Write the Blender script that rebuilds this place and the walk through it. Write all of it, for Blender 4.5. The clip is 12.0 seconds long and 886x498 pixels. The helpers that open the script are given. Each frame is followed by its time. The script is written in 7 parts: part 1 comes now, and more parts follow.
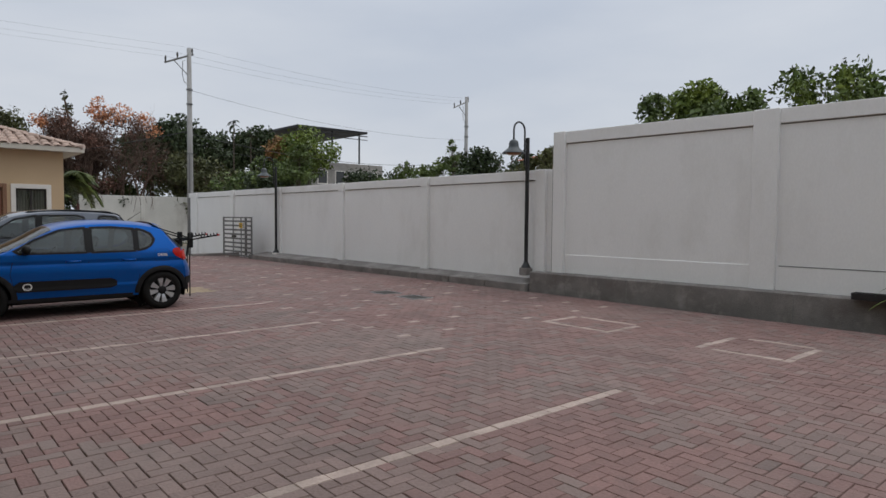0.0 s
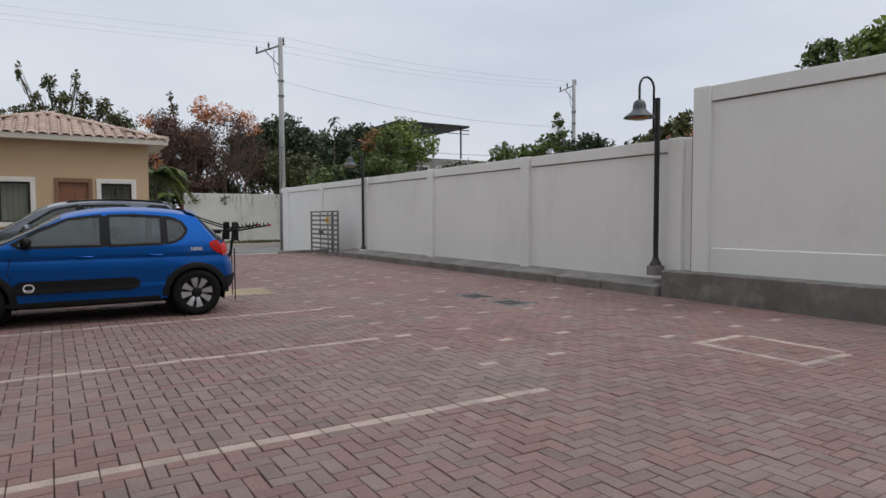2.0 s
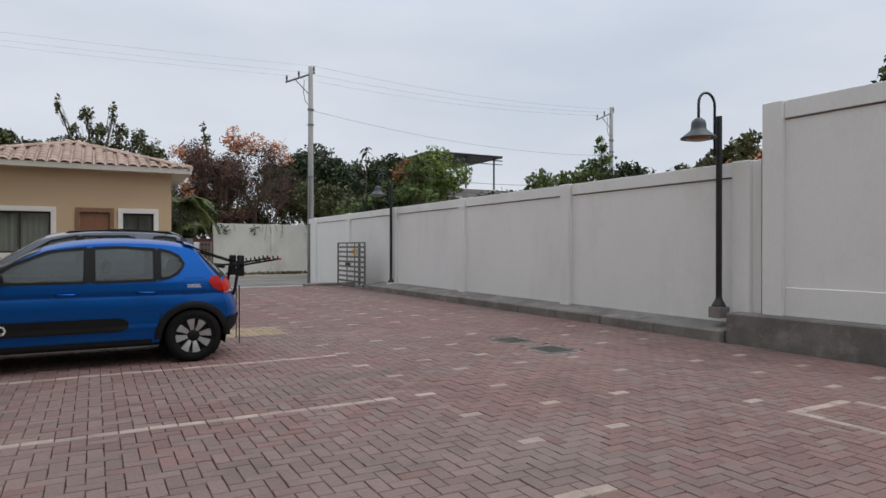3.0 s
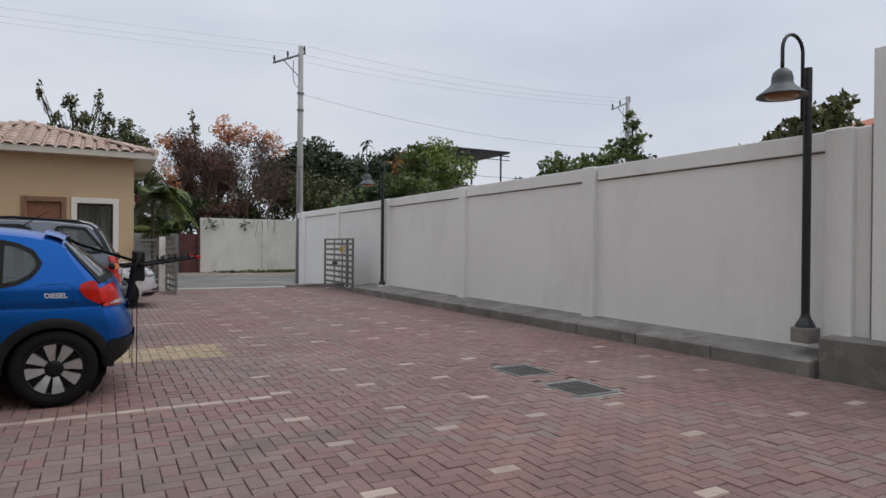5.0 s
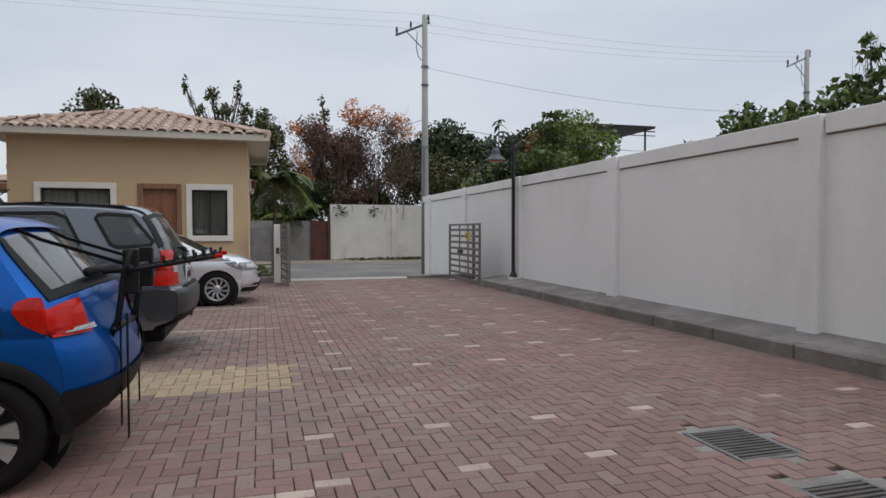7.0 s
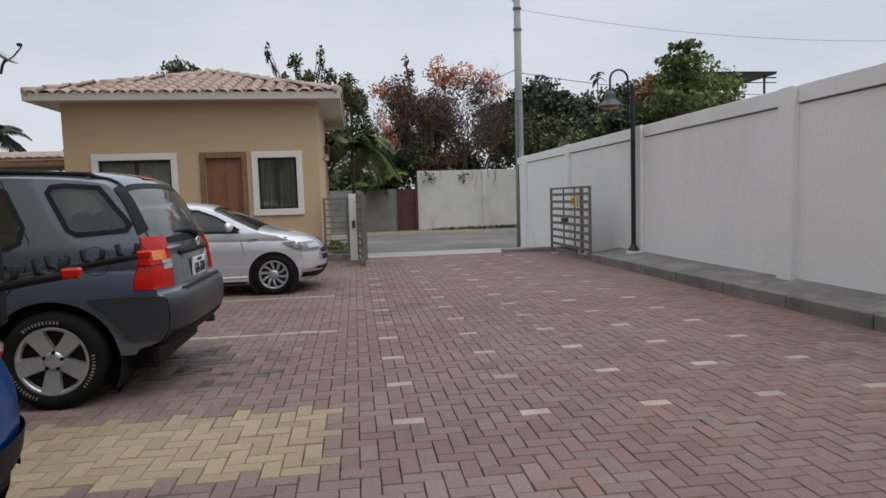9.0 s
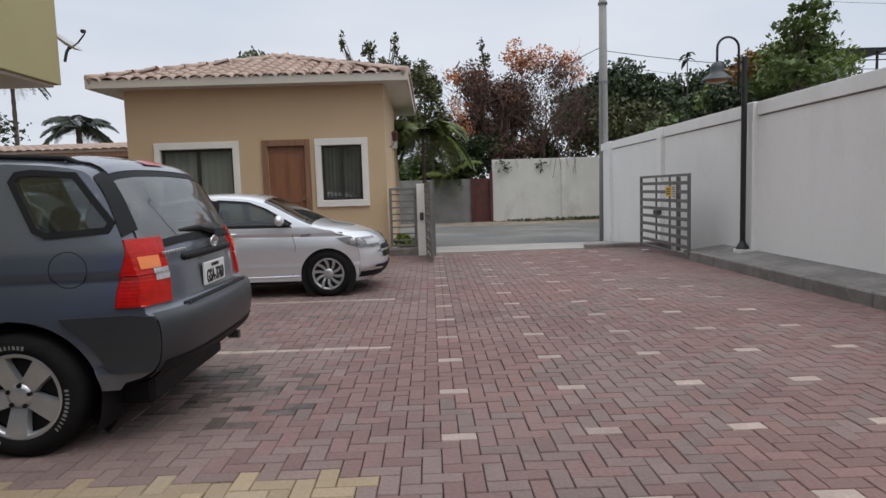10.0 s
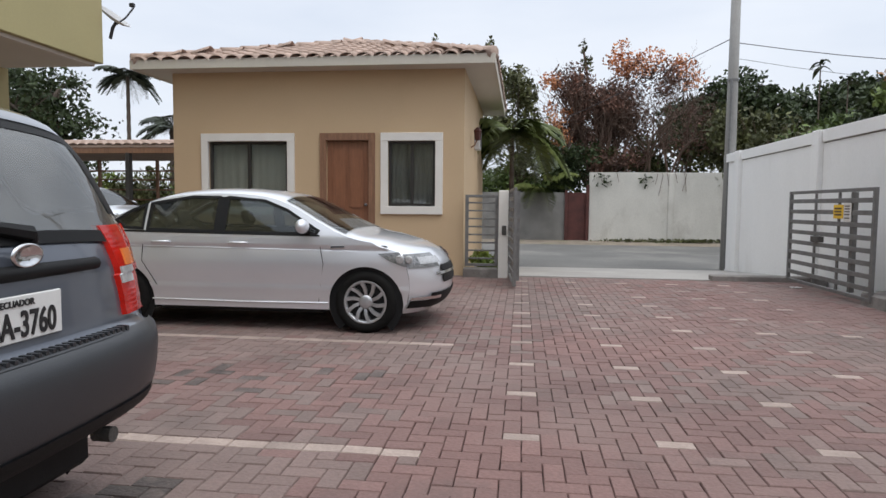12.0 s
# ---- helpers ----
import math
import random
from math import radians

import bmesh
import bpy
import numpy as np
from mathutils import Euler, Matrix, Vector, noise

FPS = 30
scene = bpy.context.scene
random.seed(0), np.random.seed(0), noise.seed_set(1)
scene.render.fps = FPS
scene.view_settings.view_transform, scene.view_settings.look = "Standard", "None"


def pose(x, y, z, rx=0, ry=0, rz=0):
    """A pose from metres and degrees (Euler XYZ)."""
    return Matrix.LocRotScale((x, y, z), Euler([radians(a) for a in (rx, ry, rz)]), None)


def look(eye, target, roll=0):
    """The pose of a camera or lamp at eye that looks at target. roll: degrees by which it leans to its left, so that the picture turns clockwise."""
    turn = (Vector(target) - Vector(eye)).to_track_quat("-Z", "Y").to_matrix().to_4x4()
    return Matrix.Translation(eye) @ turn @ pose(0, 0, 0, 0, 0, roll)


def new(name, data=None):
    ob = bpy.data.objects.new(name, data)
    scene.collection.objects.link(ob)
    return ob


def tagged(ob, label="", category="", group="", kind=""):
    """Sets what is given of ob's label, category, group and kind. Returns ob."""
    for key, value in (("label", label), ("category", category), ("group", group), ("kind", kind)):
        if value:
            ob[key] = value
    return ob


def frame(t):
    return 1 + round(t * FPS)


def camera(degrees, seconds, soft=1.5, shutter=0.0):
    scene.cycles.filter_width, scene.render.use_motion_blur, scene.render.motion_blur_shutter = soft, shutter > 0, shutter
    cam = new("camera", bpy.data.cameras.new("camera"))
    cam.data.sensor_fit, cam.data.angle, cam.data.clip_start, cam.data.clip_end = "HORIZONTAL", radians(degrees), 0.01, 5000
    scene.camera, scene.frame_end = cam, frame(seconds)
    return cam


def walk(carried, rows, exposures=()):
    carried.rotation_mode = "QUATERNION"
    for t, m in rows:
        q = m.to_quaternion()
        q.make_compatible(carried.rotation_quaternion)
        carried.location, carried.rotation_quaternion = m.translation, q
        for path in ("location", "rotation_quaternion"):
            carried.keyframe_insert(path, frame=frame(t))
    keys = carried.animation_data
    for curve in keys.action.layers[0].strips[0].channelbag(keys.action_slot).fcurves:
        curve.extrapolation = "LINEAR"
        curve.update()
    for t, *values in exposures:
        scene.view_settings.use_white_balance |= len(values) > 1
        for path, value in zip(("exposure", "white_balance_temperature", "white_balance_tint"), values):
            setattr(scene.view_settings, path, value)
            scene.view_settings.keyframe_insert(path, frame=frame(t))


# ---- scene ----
cam = camera(69.7, 12.0)
PATH = [
    (0, (-4.703, -25.644, 1.6), (-3.389, -24.14, 1.504), 0.5),
    (0.5, (-4.324, -25.2, 1.526), (-2.961, -23.746, 1.348), 1.2),
    (1, (-3.775, -24.591, 1.329), (-2.608, -22.971, 1.21), 0.7),
    (1.5, (-3.333, -24.094, 1.32), (-2.147, -22.486, 1.234), -0.2),
    (2, (-2.877, -23.596, 1.373), (-1.828, -21.896, 1.271), -0.2),
    (2.5, (-2.569, -23.096, 1.348), (-1.523, -21.393, 1.267), 0.4),
    (3, (-2.223, -22.566, 1.408), (-1.261, -20.812, 1.403), -0.0),
    (3.2, (-2.02, -22.345, 1.417), (-1.055, -20.596, 1.314), -1.4),
    (4.8, (-0.941, -20.626, 1.389), (0.047, -18.893, 1.241), -1.5),
    (5, (-0.803, -20.422, 1.378), (0.142, -18.659, 1.369), 0.5),
    (5.5, (-0.504, -19.848, 1.358), (0.305, -18.019, 1.365), -0.4),
    (6, (-0.178, -19.231, 1.397), (0.609, -17.393, 1.358), -1.5),
    (6.5, (0.086, -18.665, 1.429), (0.682, -16.757, 1.386), 1.0),
    (7, (0.289, -18.063, 1.412), (0.843, -16.142, 1.353), -0.1),
    (7.2, (0.351, -17.868, 1.378), (0.736, -15.906, 1.358), 0.2),
    (8.8, (0.758, -15.832, 1.39), (1.01, -13.848, 1.344), 2.0),
    (9, (0.803, -15.558, 1.423), (1.072, -13.583, 1.263), -1.7),
    (9.5, (0.927, -14.97, 1.381), (0.97, -12.973, 1.269), 1.0),
    (10, (0.972, -14.294, 1.422), (1.005, -12.303, 1.238), -1.8),
    (10.5, (1.07, -13.623, 1.363), (0.919, -11.632, 1.242), -0.1),
    (11, (1.093, -13.007, 1.355), (0.935, -11.02, 1.189), 0.5),
    (11.5, (1.159, -12.347, 1.323), (0.991, -10.362, 1.148), 0.3),
    (12, (1.072, -11.748, 1.297), (0.828, -9.768, 1.161), 0.5),
]
walk(cam, [(t, look(eye, target, roll)) for t, eye, target, roll in PATH], [(0, -0.14), (0.5, -0.22), (1.0, -0.02), (1.5, 0.02), (3.2, 0.02), (5.0, -0.02), (6.0, -0.07), (7.2, -0.02), (9.5, 0.04), (10.5, 0.2), (12, 0.36)])

# ---- daylight: overcast sky with a broad, weak sun ----
SUN_UP, SUN_TURN = 63, 129
world = bpy.data.worlds.new("overcast_sky")
scene.world = world
world.use_nodes = True
wn, wl = world.node_tree.nodes, world.node_tree.links
wn.clear()
w_out = wn.new("ShaderNodeOutputWorld")
w_bg = wn.new("ShaderNodeBackground")
w_sky = wn.new("ShaderNodeTexSky")
w_sky.sky_type, w_sky.sun_disc = "NISHITA", False
w_sky.sun_elevation, w_sky.sun_rotation = radians(SUN_UP), radians(SUN_TURN)
w_sky.dust_density, w_sky.air_density = 3.0, 1.0
w_hsv = wn.new("ShaderNodeHueSaturation")
w_hsv.inputs["Saturation"].default_value = 0.35
w_co = wn.new("ShaderNodeTexCoord")
w_sep = wn.new("ShaderNodeSeparateXYZ")
w_map = wn.new("ShaderNodeMapping")
w_map.inputs["Scale"].default_value = (1.0, 1.0, 3.5)
w_noise = wn.new("ShaderNodeTexNoise")
w_noise.inputs["Scale"].default_value, w_noise.inputs["Detail"].default_value = 2.2, 5
w_grad = wn.new("ShaderNodeValToRGB")
w_grad.color_ramp.elements[0].position, w_grad.color_ramp.elements[0].color = 0.0, (7.4, 7.7, 8.2, 1)
w_grad.color_ramp.elements[1].position, w_grad.color_ramp.elements[1].color = 1.0, (13.2, 13.9, 15.0, 1)
step_ = w_grad.color_ramp.elements.new(0.3)
step_.color = (6.5, 7.0, 7.9, 1)
w_cloud = wn.new("ShaderNodeMixRGB")
w_cloud.blend_type = "MULTIPLY"
w_cloud.inputs["Fac"].default_value = 1.0
w_cr = wn.new("ShaderNodeValToRGB")
w_cr.color_ramp.elements[0].position, w_cr.color_ramp.elements[0].color = 0.3, (0.88, 0.91, 0.95, 1)
w_cr.color_ramp.elements[1].position, w_cr.color_ramp.elements[1].color = 0.72, (1.1, 1.09, 1.07, 1)
w_mix = wn.new("ShaderNodeMixRGB")
w_mix.inputs["Fac"].default_value = 0.9
wl.new(w_sky.outputs[0], w_hsv.inputs["Color"])
wl.new(w_co.outputs["Generated"], w_sep.inputs[0])
wl.new(w_sep.outputs["Z"], w_grad.inputs[0])
wl.new(w_co.outputs["Generated"], w_map.inputs[0])
wl.new(w_map.outputs[0], w_noise.inputs["Vector"])
wl.new(w_noise.outputs["Fac"], w_cr.inputs[0])
wl.new(w_grad.outputs[0], w_cloud.inputs[1])
wl.new(w_cr.outputs[0], w_cloud.inputs[2])
wl.new(w_hsv.outputs[0], w_mix.inputs[1])
wl.new(w_cloud.outputs[0], w_mix.inputs[2])
wl.new(w_mix.outputs[0], w_bg.inputs["Color"])
w_bg.inputs["Strength"].default_value = 0.1
wl.new(w_bg.outputs[0], w_out.inputs["Surface"])

sun = new("sun", bpy.data.lights.new("sun", "SUN"))
sun.data.energy, sun.data.angle, sun.data.color = 0.9, radians(40), (1.0, 0.96, 0.9)
sun.matrix_world = look((-6, -14, 30), (-6 - 2.0, -14 + 1.6, 25))


# ---- materials ----
def mat(name, color, rough=0.7, metal=0.0, vary=0.25, scale=3.0, fine=60.0, bump=0.15, tint=None, island=0.0, objrand=0.0,
        coat=0.0, spec=0.5, stain=None, stain_scale=0.6, stain_at=(0.5, 0.72), trans=0.0, stretch=(1, 1, 1), wear=None, wear_scale=2.0, wear_at=(0.5, 0.7)):
    """A surface with variation at two scales, fine relief and, where asked, stains and a shift from piece to piece."""
    m = bpy.data.materials.new(name)
    m.use_nodes = True
    n, l = m.node_tree.nodes, m.node_tree.links
    b = n["Principled BSDF"]
    b.inputs["Roughness"].default_value, b.inputs["Metallic"].default_value = rough, metal
    b.inputs["Specular IOR Level"].default_value = spec
    b.inputs["Coat Weight"].default_value = coat
    b.inputs["Coat Roughness"].default_value = 0.04
    b.inputs["Transmission Weight"].default_value = trans
    co = n.new("ShaderNodeTexCoord")
    mp = n.new("ShaderNodeMapping")
    mp.inputs["Scale"].default_value = stretch
    geo = n.new("ShaderNodeNewGeometry")
    l.new(geo.outputs["Position"], mp.inputs[0])
    big = n.new("ShaderNodeTexNoise")
    big.inputs["Scale"].default_value, big.inputs["Detail"].default_value = scale, 4
    small = n.new("ShaderNodeTexNoise")
    small.inputs["Scale"].default_value, small.inputs["Detail"].default_value = fine, 3
    l.new(mp.outputs[0], big.inputs["Vector"])
    l.new(mp.outputs[0], small.inputs["Vector"])
    c = Vector(color)
    other = Vector(tint) if tint else c * (1 - vary)
    ramp = n.new("ShaderNodeValToRGB")
    ramp.color_ramp.elements[0].position, ramp.color_ramp.elements[1].position = 0.32, 0.68
    ramp.color_ramp.elements[0].color, ramp.color_ramp.elements[1].color = (*other, 1), (*c, 1)
    l.new(big.outputs["Fac"], ramp.inputs[0])
    last = ramp.outputs[0]
    grain = n.new("ShaderNodeMapRange")
    grain.inputs["From Min"].default_value, grain.inputs["From Max"].default_value = 0.25, 0.75
    grain.inputs["To Min"].default_value, grain.inputs["To Max"].default_value = 1 - vary * 0.6, 1 + vary * 0.5
    l.new(small.outputs["Fac"], grain.inputs["Value"])
    hsv = n.new("ShaderNodeHueSaturation")
    l.new(last, hsv.inputs["Color"])
    value = grain.outputs[0]
    for amount, socket in ((island, "Random Per Island"), (objrand, "Object")):
        if amount:
            src = geo.outputs["Random Per Island"] if socket != "Object" else n.new("ShaderNodeObjectInfo").outputs["Random"]
            r = n.new("ShaderNodeMapRange")
            r.inputs["To Min"].default_value, r.inputs["To Max"].default_value = 1 - amount, 1 + amount
            l.new(src, r.inputs["Value"])
            mul = n.new("ShaderNodeMath")
            mul.operation = "MULTIPLY"
            l.new(r.outputs[0], mul.inputs[0])
            l.new(value, mul.inputs[1])
            value = mul.outputs[0]
    l.new(value, hsv.inputs["Value"])
    last = hsv.outputs[0]
    for layer, at_scale, limits, shift in ((stain, stain_scale, stain_at, 0.0), (wear, wear_scale, wear_at, 37.0)):
        if not layer:
            continue
        st = n.new("ShaderNodeTexNoise")
        st.inputs["Scale"].default_value, st.inputs["Detail"].default_value, st.inputs["Roughness"].default_value = at_scale, 6, 0.65
        moved = n.new("ShaderNodeVectorMath")
        moved.inputs[1].default_value = (shift, shift, shift)
        l.new(mp.outputs[0], moved.inputs[0])
        l.new(moved.outputs[0], st.inputs["Vector"])
        sr = n.new("ShaderNodeMapRange")
        sr.inputs["From Min"].default_value, sr.inputs["From Max"].default_value = limits
        sr.inputs["To Max"].default_value = 0.85
        l.new(st.outputs["Fac"], sr.inputs["Value"])
        mx = n.new("ShaderNodeMixRGB")
        mx.inputs[2].default_value = (*layer, 1)
        l.new(sr.outputs[0], mx.inputs["Fac"])
        l.new(last, mx.inputs[1])
        last = mx.outputs[0]
    l.new(last, b.inputs["Base Color"])
    if bump:
        bp = n.new("ShaderNodeBump")
        bp.inputs["Strength"].default_value, bp.inputs["Distance"].default_value = bump, 0.01
        l.new(small.outputs["Fac"], bp.inputs["Height"])
        l.new(bp.outputs[0], b.inputs["Normal"])
    return m


M = {
    "paver": mat("red_paver", (0.198, 0.114, 0.101), 0.8, vary=0.25, scale=0.45, fine=45, bump=0.6, tint=(0.165, 0.102, 0.092), island=0.13, objrand=0.12,
                 stain=(0.22, 0.157, 0.139), stain_scale=0.55, stain_at=(0.5, 0.72), wear=(0.105, 0.078, 0.07), wear_scale=1.3, wear_at=(0.54, 0.8)),
    "paver_grey": mat("grey_paver", (0.20, 0.14, 0.124), 0.8, vary=0.25, scale=0.6, fine=45, bump=0.6, tint=(0.17, 0.12, 0.107), island=0.13, objrand=0.12,
                      stain=(0.218, 0.165, 0.147), stain_scale=0.7, stain_at=(0.5, 0.72), wear=(0.115, 0.088, 0.079), wear_scale=1.2, wear_at=(0.52, 0.76)),
    "paver_yellow": mat("yellow_paver", (0.325, 0.246, 0.156), 0.82, vary=0.2, scale=1.0, fine=45, bump=0.5, island=0.15, objrand=0.12,
                        stain=(0.3, 0.25, 0.2), stain_scale=1.0, stain_at=(0.5, 0.75)),
    "paver_light": mat("pale_paver", (0.375, 0.295, 0.255), 0.82, vary=0.25, scale=6.0, fine=50, bump=0.5, island=0.18, objrand=0.15,
                       stain=(0.34, 0.26, 0.225), stain_scale=4.0, stain_at=(0.5, 0.7)),
    # dark paver for oil stains and for car shade painted into the ground
    "paver_oil_shade": mat("oil_and_shade_paver", (0.092, 0.07, 0.062), 0.6, vary=0.4, scale=4.0, fine=45, bump=0.6, island=0.3, objrand=0.3,
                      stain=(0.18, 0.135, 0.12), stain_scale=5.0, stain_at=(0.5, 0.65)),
    "joint": mat("joint_sand", (0.05, 0.04, 0.036), 0.95, vary=0.4, scale=2.0, fine=150, bump=0.5),
    "wall_white": mat("white_wall_paint", (0.83, 0.822, 0.808), 0.75, vary=0.05, scale=0.8, fine=35, bump=0.12,
                      stain=(0.64, 0.625, 0.59), stain_scale=0.7, stain_at=(0.52, 0.85), stretch=(1, 1, 0.5)),
    # dark grey for the joints, the crack and the painted groove shade
    "groove": mat("groove_shade_and_joint", (0.26, 0.25, 0.235), 0.9, vary=0.4, fine=20),
    "old_white": mat("weathered_whitewash", (0.61, 0.59, 0.54), 0.85, vary=0.12, scale=1.2, fine=25, bump=0.6,
                     stain=(0.34, 0.31, 0.27), stain_scale=0.9, stain_at=(0.52, 0.8), stretch=(1, 1, 0.6)),
    "block": mat("grey_block", (0.26, 0.25, 0.235), 0.9, vary=0.3, scale=1.5, fine=40, bump=0.6, island=0.1, objrand=0.1),
    "concrete": mat("grey_concrete", (0.33, 0.315, 0.295), 0.88, vary=0.25, scale=1.5, fine=50, bump=0.5, stain=(0.2, 0.185, 0.17), stain_scale=0.9),
    "kerb": mat("kerb_concrete", (0.25, 0.23, 0.215), 0.9, vary=0.3, scale=2.0, fine=60, bump=0.7, island=0.08, objrand=0.08, stain=(0.14, 0.122, 0.112), stain_scale=1.4, stain_at=(0.46, 0.66),
                wear=(0.33, 0.31, 0.285), wear_scale=3.0, wear_at=(0.55, 0.75)),
    "apron": mat("pale_concrete", (0.39, 0.37, 0.345), 0.88, vary=0.2, scale=0.8, fine=50, bump=0.4, stain=(0.3, 0.28, 0.26), stain_scale=0.5),
    "asphalt": mat("worn_asphalt", (0.17, 0.165, 0.155), 0.92, vary=0.25, scale=0.5, fine=80, bump=0.5, stain=(0.25, 0.235, 0.21), stain_scale=0.25),
    "dirt": mat("dry_dirt", (0.30, 0.25, 0.195), 0.95, vary=0.35, scale=1.5, fine=25, bump=0.8, stain=(0.14, 0.14, 0.07), stain_scale=0.8),
    "land": mat("far_ground", (0.15, 0.14, 0.09), 0.95, vary=0.35, scale=0.2, fine=3, bump=0.5),
    "tan": mat("tan_house_paint", (0.575, 0.42, 0.262), 0.8, vary=0.05, scale=0.7, fine=45, bump=0.12, stain=(0.50, 0.365, 0.228), stain_scale=0.6, stain_at=(0.55, 0.9)),
    "olive": mat("olive_yellow_paint", (0.40, 0.35, 0.178), 0.8, vary=0.06, scale=0.6, fine=40, bump=0.15, stain=(0.37, 0.32, 0.17), stain_scale=0.5),
    "soffit": mat("soffit_paint", (0.58, 0.54, 0.47), 0.8, vary=0.06, scale=1, fine=40),
    "trim": mat("white_trim", (0.78, 0.75, 0.70), 0.6, vary=0.06, scale=3, fine=60, bump=0.08),
    "tile": mat("clay_roof_tile", (0.52, 0.385, 0.32), 0.85, vary=0.18, scale=2.0, fine=30, bump=0.5, island=0.1, objrand=0.1,
                stain=(0.38, 0.29, 0.245), stain_scale=1.4, stain_at=(0.5, 0.75)),
    "wood": mat("brown_door_wood", (0.275, 0.115, 0.06), 0.4, vary=0.22, scale=5, fine=30, bump=0.2, stretch=(6, 6, 0.5)),
    "wood_dark": mat("dark_groove_wood", (0.11, 0.045, 0.026), 0.5, vary=0.25, scale=5, fine=30, bump=0.2, stretch=(6, 6, 0.5)),
    "wood_frame": mat("door_frame_wood", (0.30, 0.155, 0.09), 0.55, vary=0.35, scale=5, fine=30, bump=0.2, stretch=(6, 6, 0.5)),
    "glass": mat("dark_window_glass", (0.025, 0.027, 0.028), 0.04, vary=0.1, bump=0, spec=0.6),
    "curtain": mat("grey_curtain", (0.36, 0.35, 0.33), 0.9, vary=0.3, scale=2, fine=14, bump=0.4, stretch=(6, 1, 0.3)),
    "curtain_pale": mat("pale_grey_curtain", (0.68, 0.67, 0.62), 0.9, vary=0.15, scale=2, fine=14, bump=0.3, stretch=(6, 1, 0.3)),
    "alu": mat("bronze_aluminium", (0.05, 0.045, 0.042), 0.45, metal=0.4, vary=0.2),
    "gate": mat("grey_gate_paint", (0.20, 0.195, 0.19), 0.5, metal=0.3, vary=0.25, scale=8, fine=90, bump=0.2, stain=(0.13, 0.09, 0.06), stain_scale=7, stain_at=(0.6, 0.78)),
    "black": mat("black_lamp_paint", (0.018, 0.018, 0.02), 0.45, vary=0.3, scale=6, fine=90, bump=0.15),
    "shade": mat("grey_lamp_shade", (0.075, 0.085, 0.09), 0.5, metal=0.2, vary=0.3, scale=10, fine=80, bump=0.15),
    "amber": mat("amber_lamp_glass", (0.35, 0.17, 0.07), 0.3, vary=0.2, scale=10, bump=0.05),
    "pole": mat("pole_concrete", (0.34, 0.335, 0.325), 0.85, vary=0.2, scale=1.5, fine=50, bump=0.4, stain=(0.27, 0.25, 0.23), stain_scale=2.0, stretch=(1, 1, 0.3)),
    "steel": mat("dull_steel", (0.22, 0.22, 0.22), 0.45, metal=0.7, vary=0.25, scale=10, bump=0.1),
    "rust": mat("dark_red_gate", (0.10, 0.03, 0.024), 0.7, vary=0.35, scale=3, fine=40, bump=0.3),
    "iron": mat("cast_iron", (0.10, 0.093, 0.085), 0.75, metal=0.1, vary=0.4, scale=8, fine=90, bump=0.4),
    "yellow_sign": mat("yellow_sign", (0.80, 0.50, 0.02), 0.5, vary=0.08, bump=0.05),
    "white_sign": mat("white_sign", (0.72, 0.70, 0.66), 0.5, vary=0.08, bump=0.05),
    "sign_ink": mat("sign_ink", (0.08, 0.05, 0.03), 0.6, vary=0.1, bump=0),
    "bark": mat("grey_bark", (0.13, 0.10, 0.08), 0.95, vary=0.4, scale=6, fine=40, bump=0.8),
    "twig": mat("dry_twig", (0.16, 0.105, 0.08), 0.95, vary=0.35, scale=4, fine=40, bump=0.5),
    "wire": mat("dark_cable", (0.06, 0.06, 0.065), 0.7, vary=0.1, bump=0),
    "dish": mat("dish_grey", (0.55, 0.55, 0.55), 0.5, vary=0.1),
    "roof_dark": mat("dark_sheet_roof", (0.035, 0.035, 0.04), 0.6, metal=0.3, vary=0.3),
}


# ---- mesh helpers ----
def part(name, bm, material, parent=None, label="", smooth=False):
    """Links a bmesh as one mesh object, under a thing or a part."""
    me = bpy.data.meshes.new(name)
    bm.to_mesh(me)
    bm.free()
    for x in material if isinstance(material, (list, tuple)) else [material]:
        me.materials.append(x)
    if smooth:
        me.shade_smooth()
    if smooth == "auto":
        me.set_sharp_from_angle(angle=radians(40))
    ob = new(name, me)
    if parent:
        ob.parent = parent
        ob.matrix_parent_inverse = parent.matrix_world.inverted()
    if label:
        ob["label"] = label
    return ob


def raw(name, verts, faces, material, parent=None, label="", index=None, smooth=False):
    me = bpy.data.meshes.new(name)
    me.from_pydata([tuple(v) for v in verts], [], faces)
    for x in material if isinstance(material, (list, tuple)) else [material]:
        me.materials.append(x)
    if index is not None:
        me.polygons.foreach_set("material_index", index)
    if smooth:
        me.shade_smooth()
    ob = new(name, me)
    if parent:
        ob.parent = parent
    if label:
        ob["label"] = label
    return ob


def box(bm, lo, hi, bevel=0.0, m=None):
    """Adds a box between two corners, its edges bevelled."""
    lo, hi = Vector(lo), Vector(hi)
    mid, size = (lo + hi) / 2, hi - lo
    r = bmesh.ops.create_cube(bm, size=1.0, matrix=(m or Matrix()) @ Matrix.Translation(mid) @ Matrix.Diagonal((*size, 1)))
    if bevel:
        edges = list({e for v in r["verts"] for e in v.link_edges})
        bmesh.ops.bevel(bm, geom=edges, offset=bevel, segments=1, affect="EDGES", profile=0.5)
    return bm


def boxes(*items, bevel=0.0):
    bm = bmesh.new()
    for lo, hi in items:
        box(bm, lo, hi, bevel)
    return bm


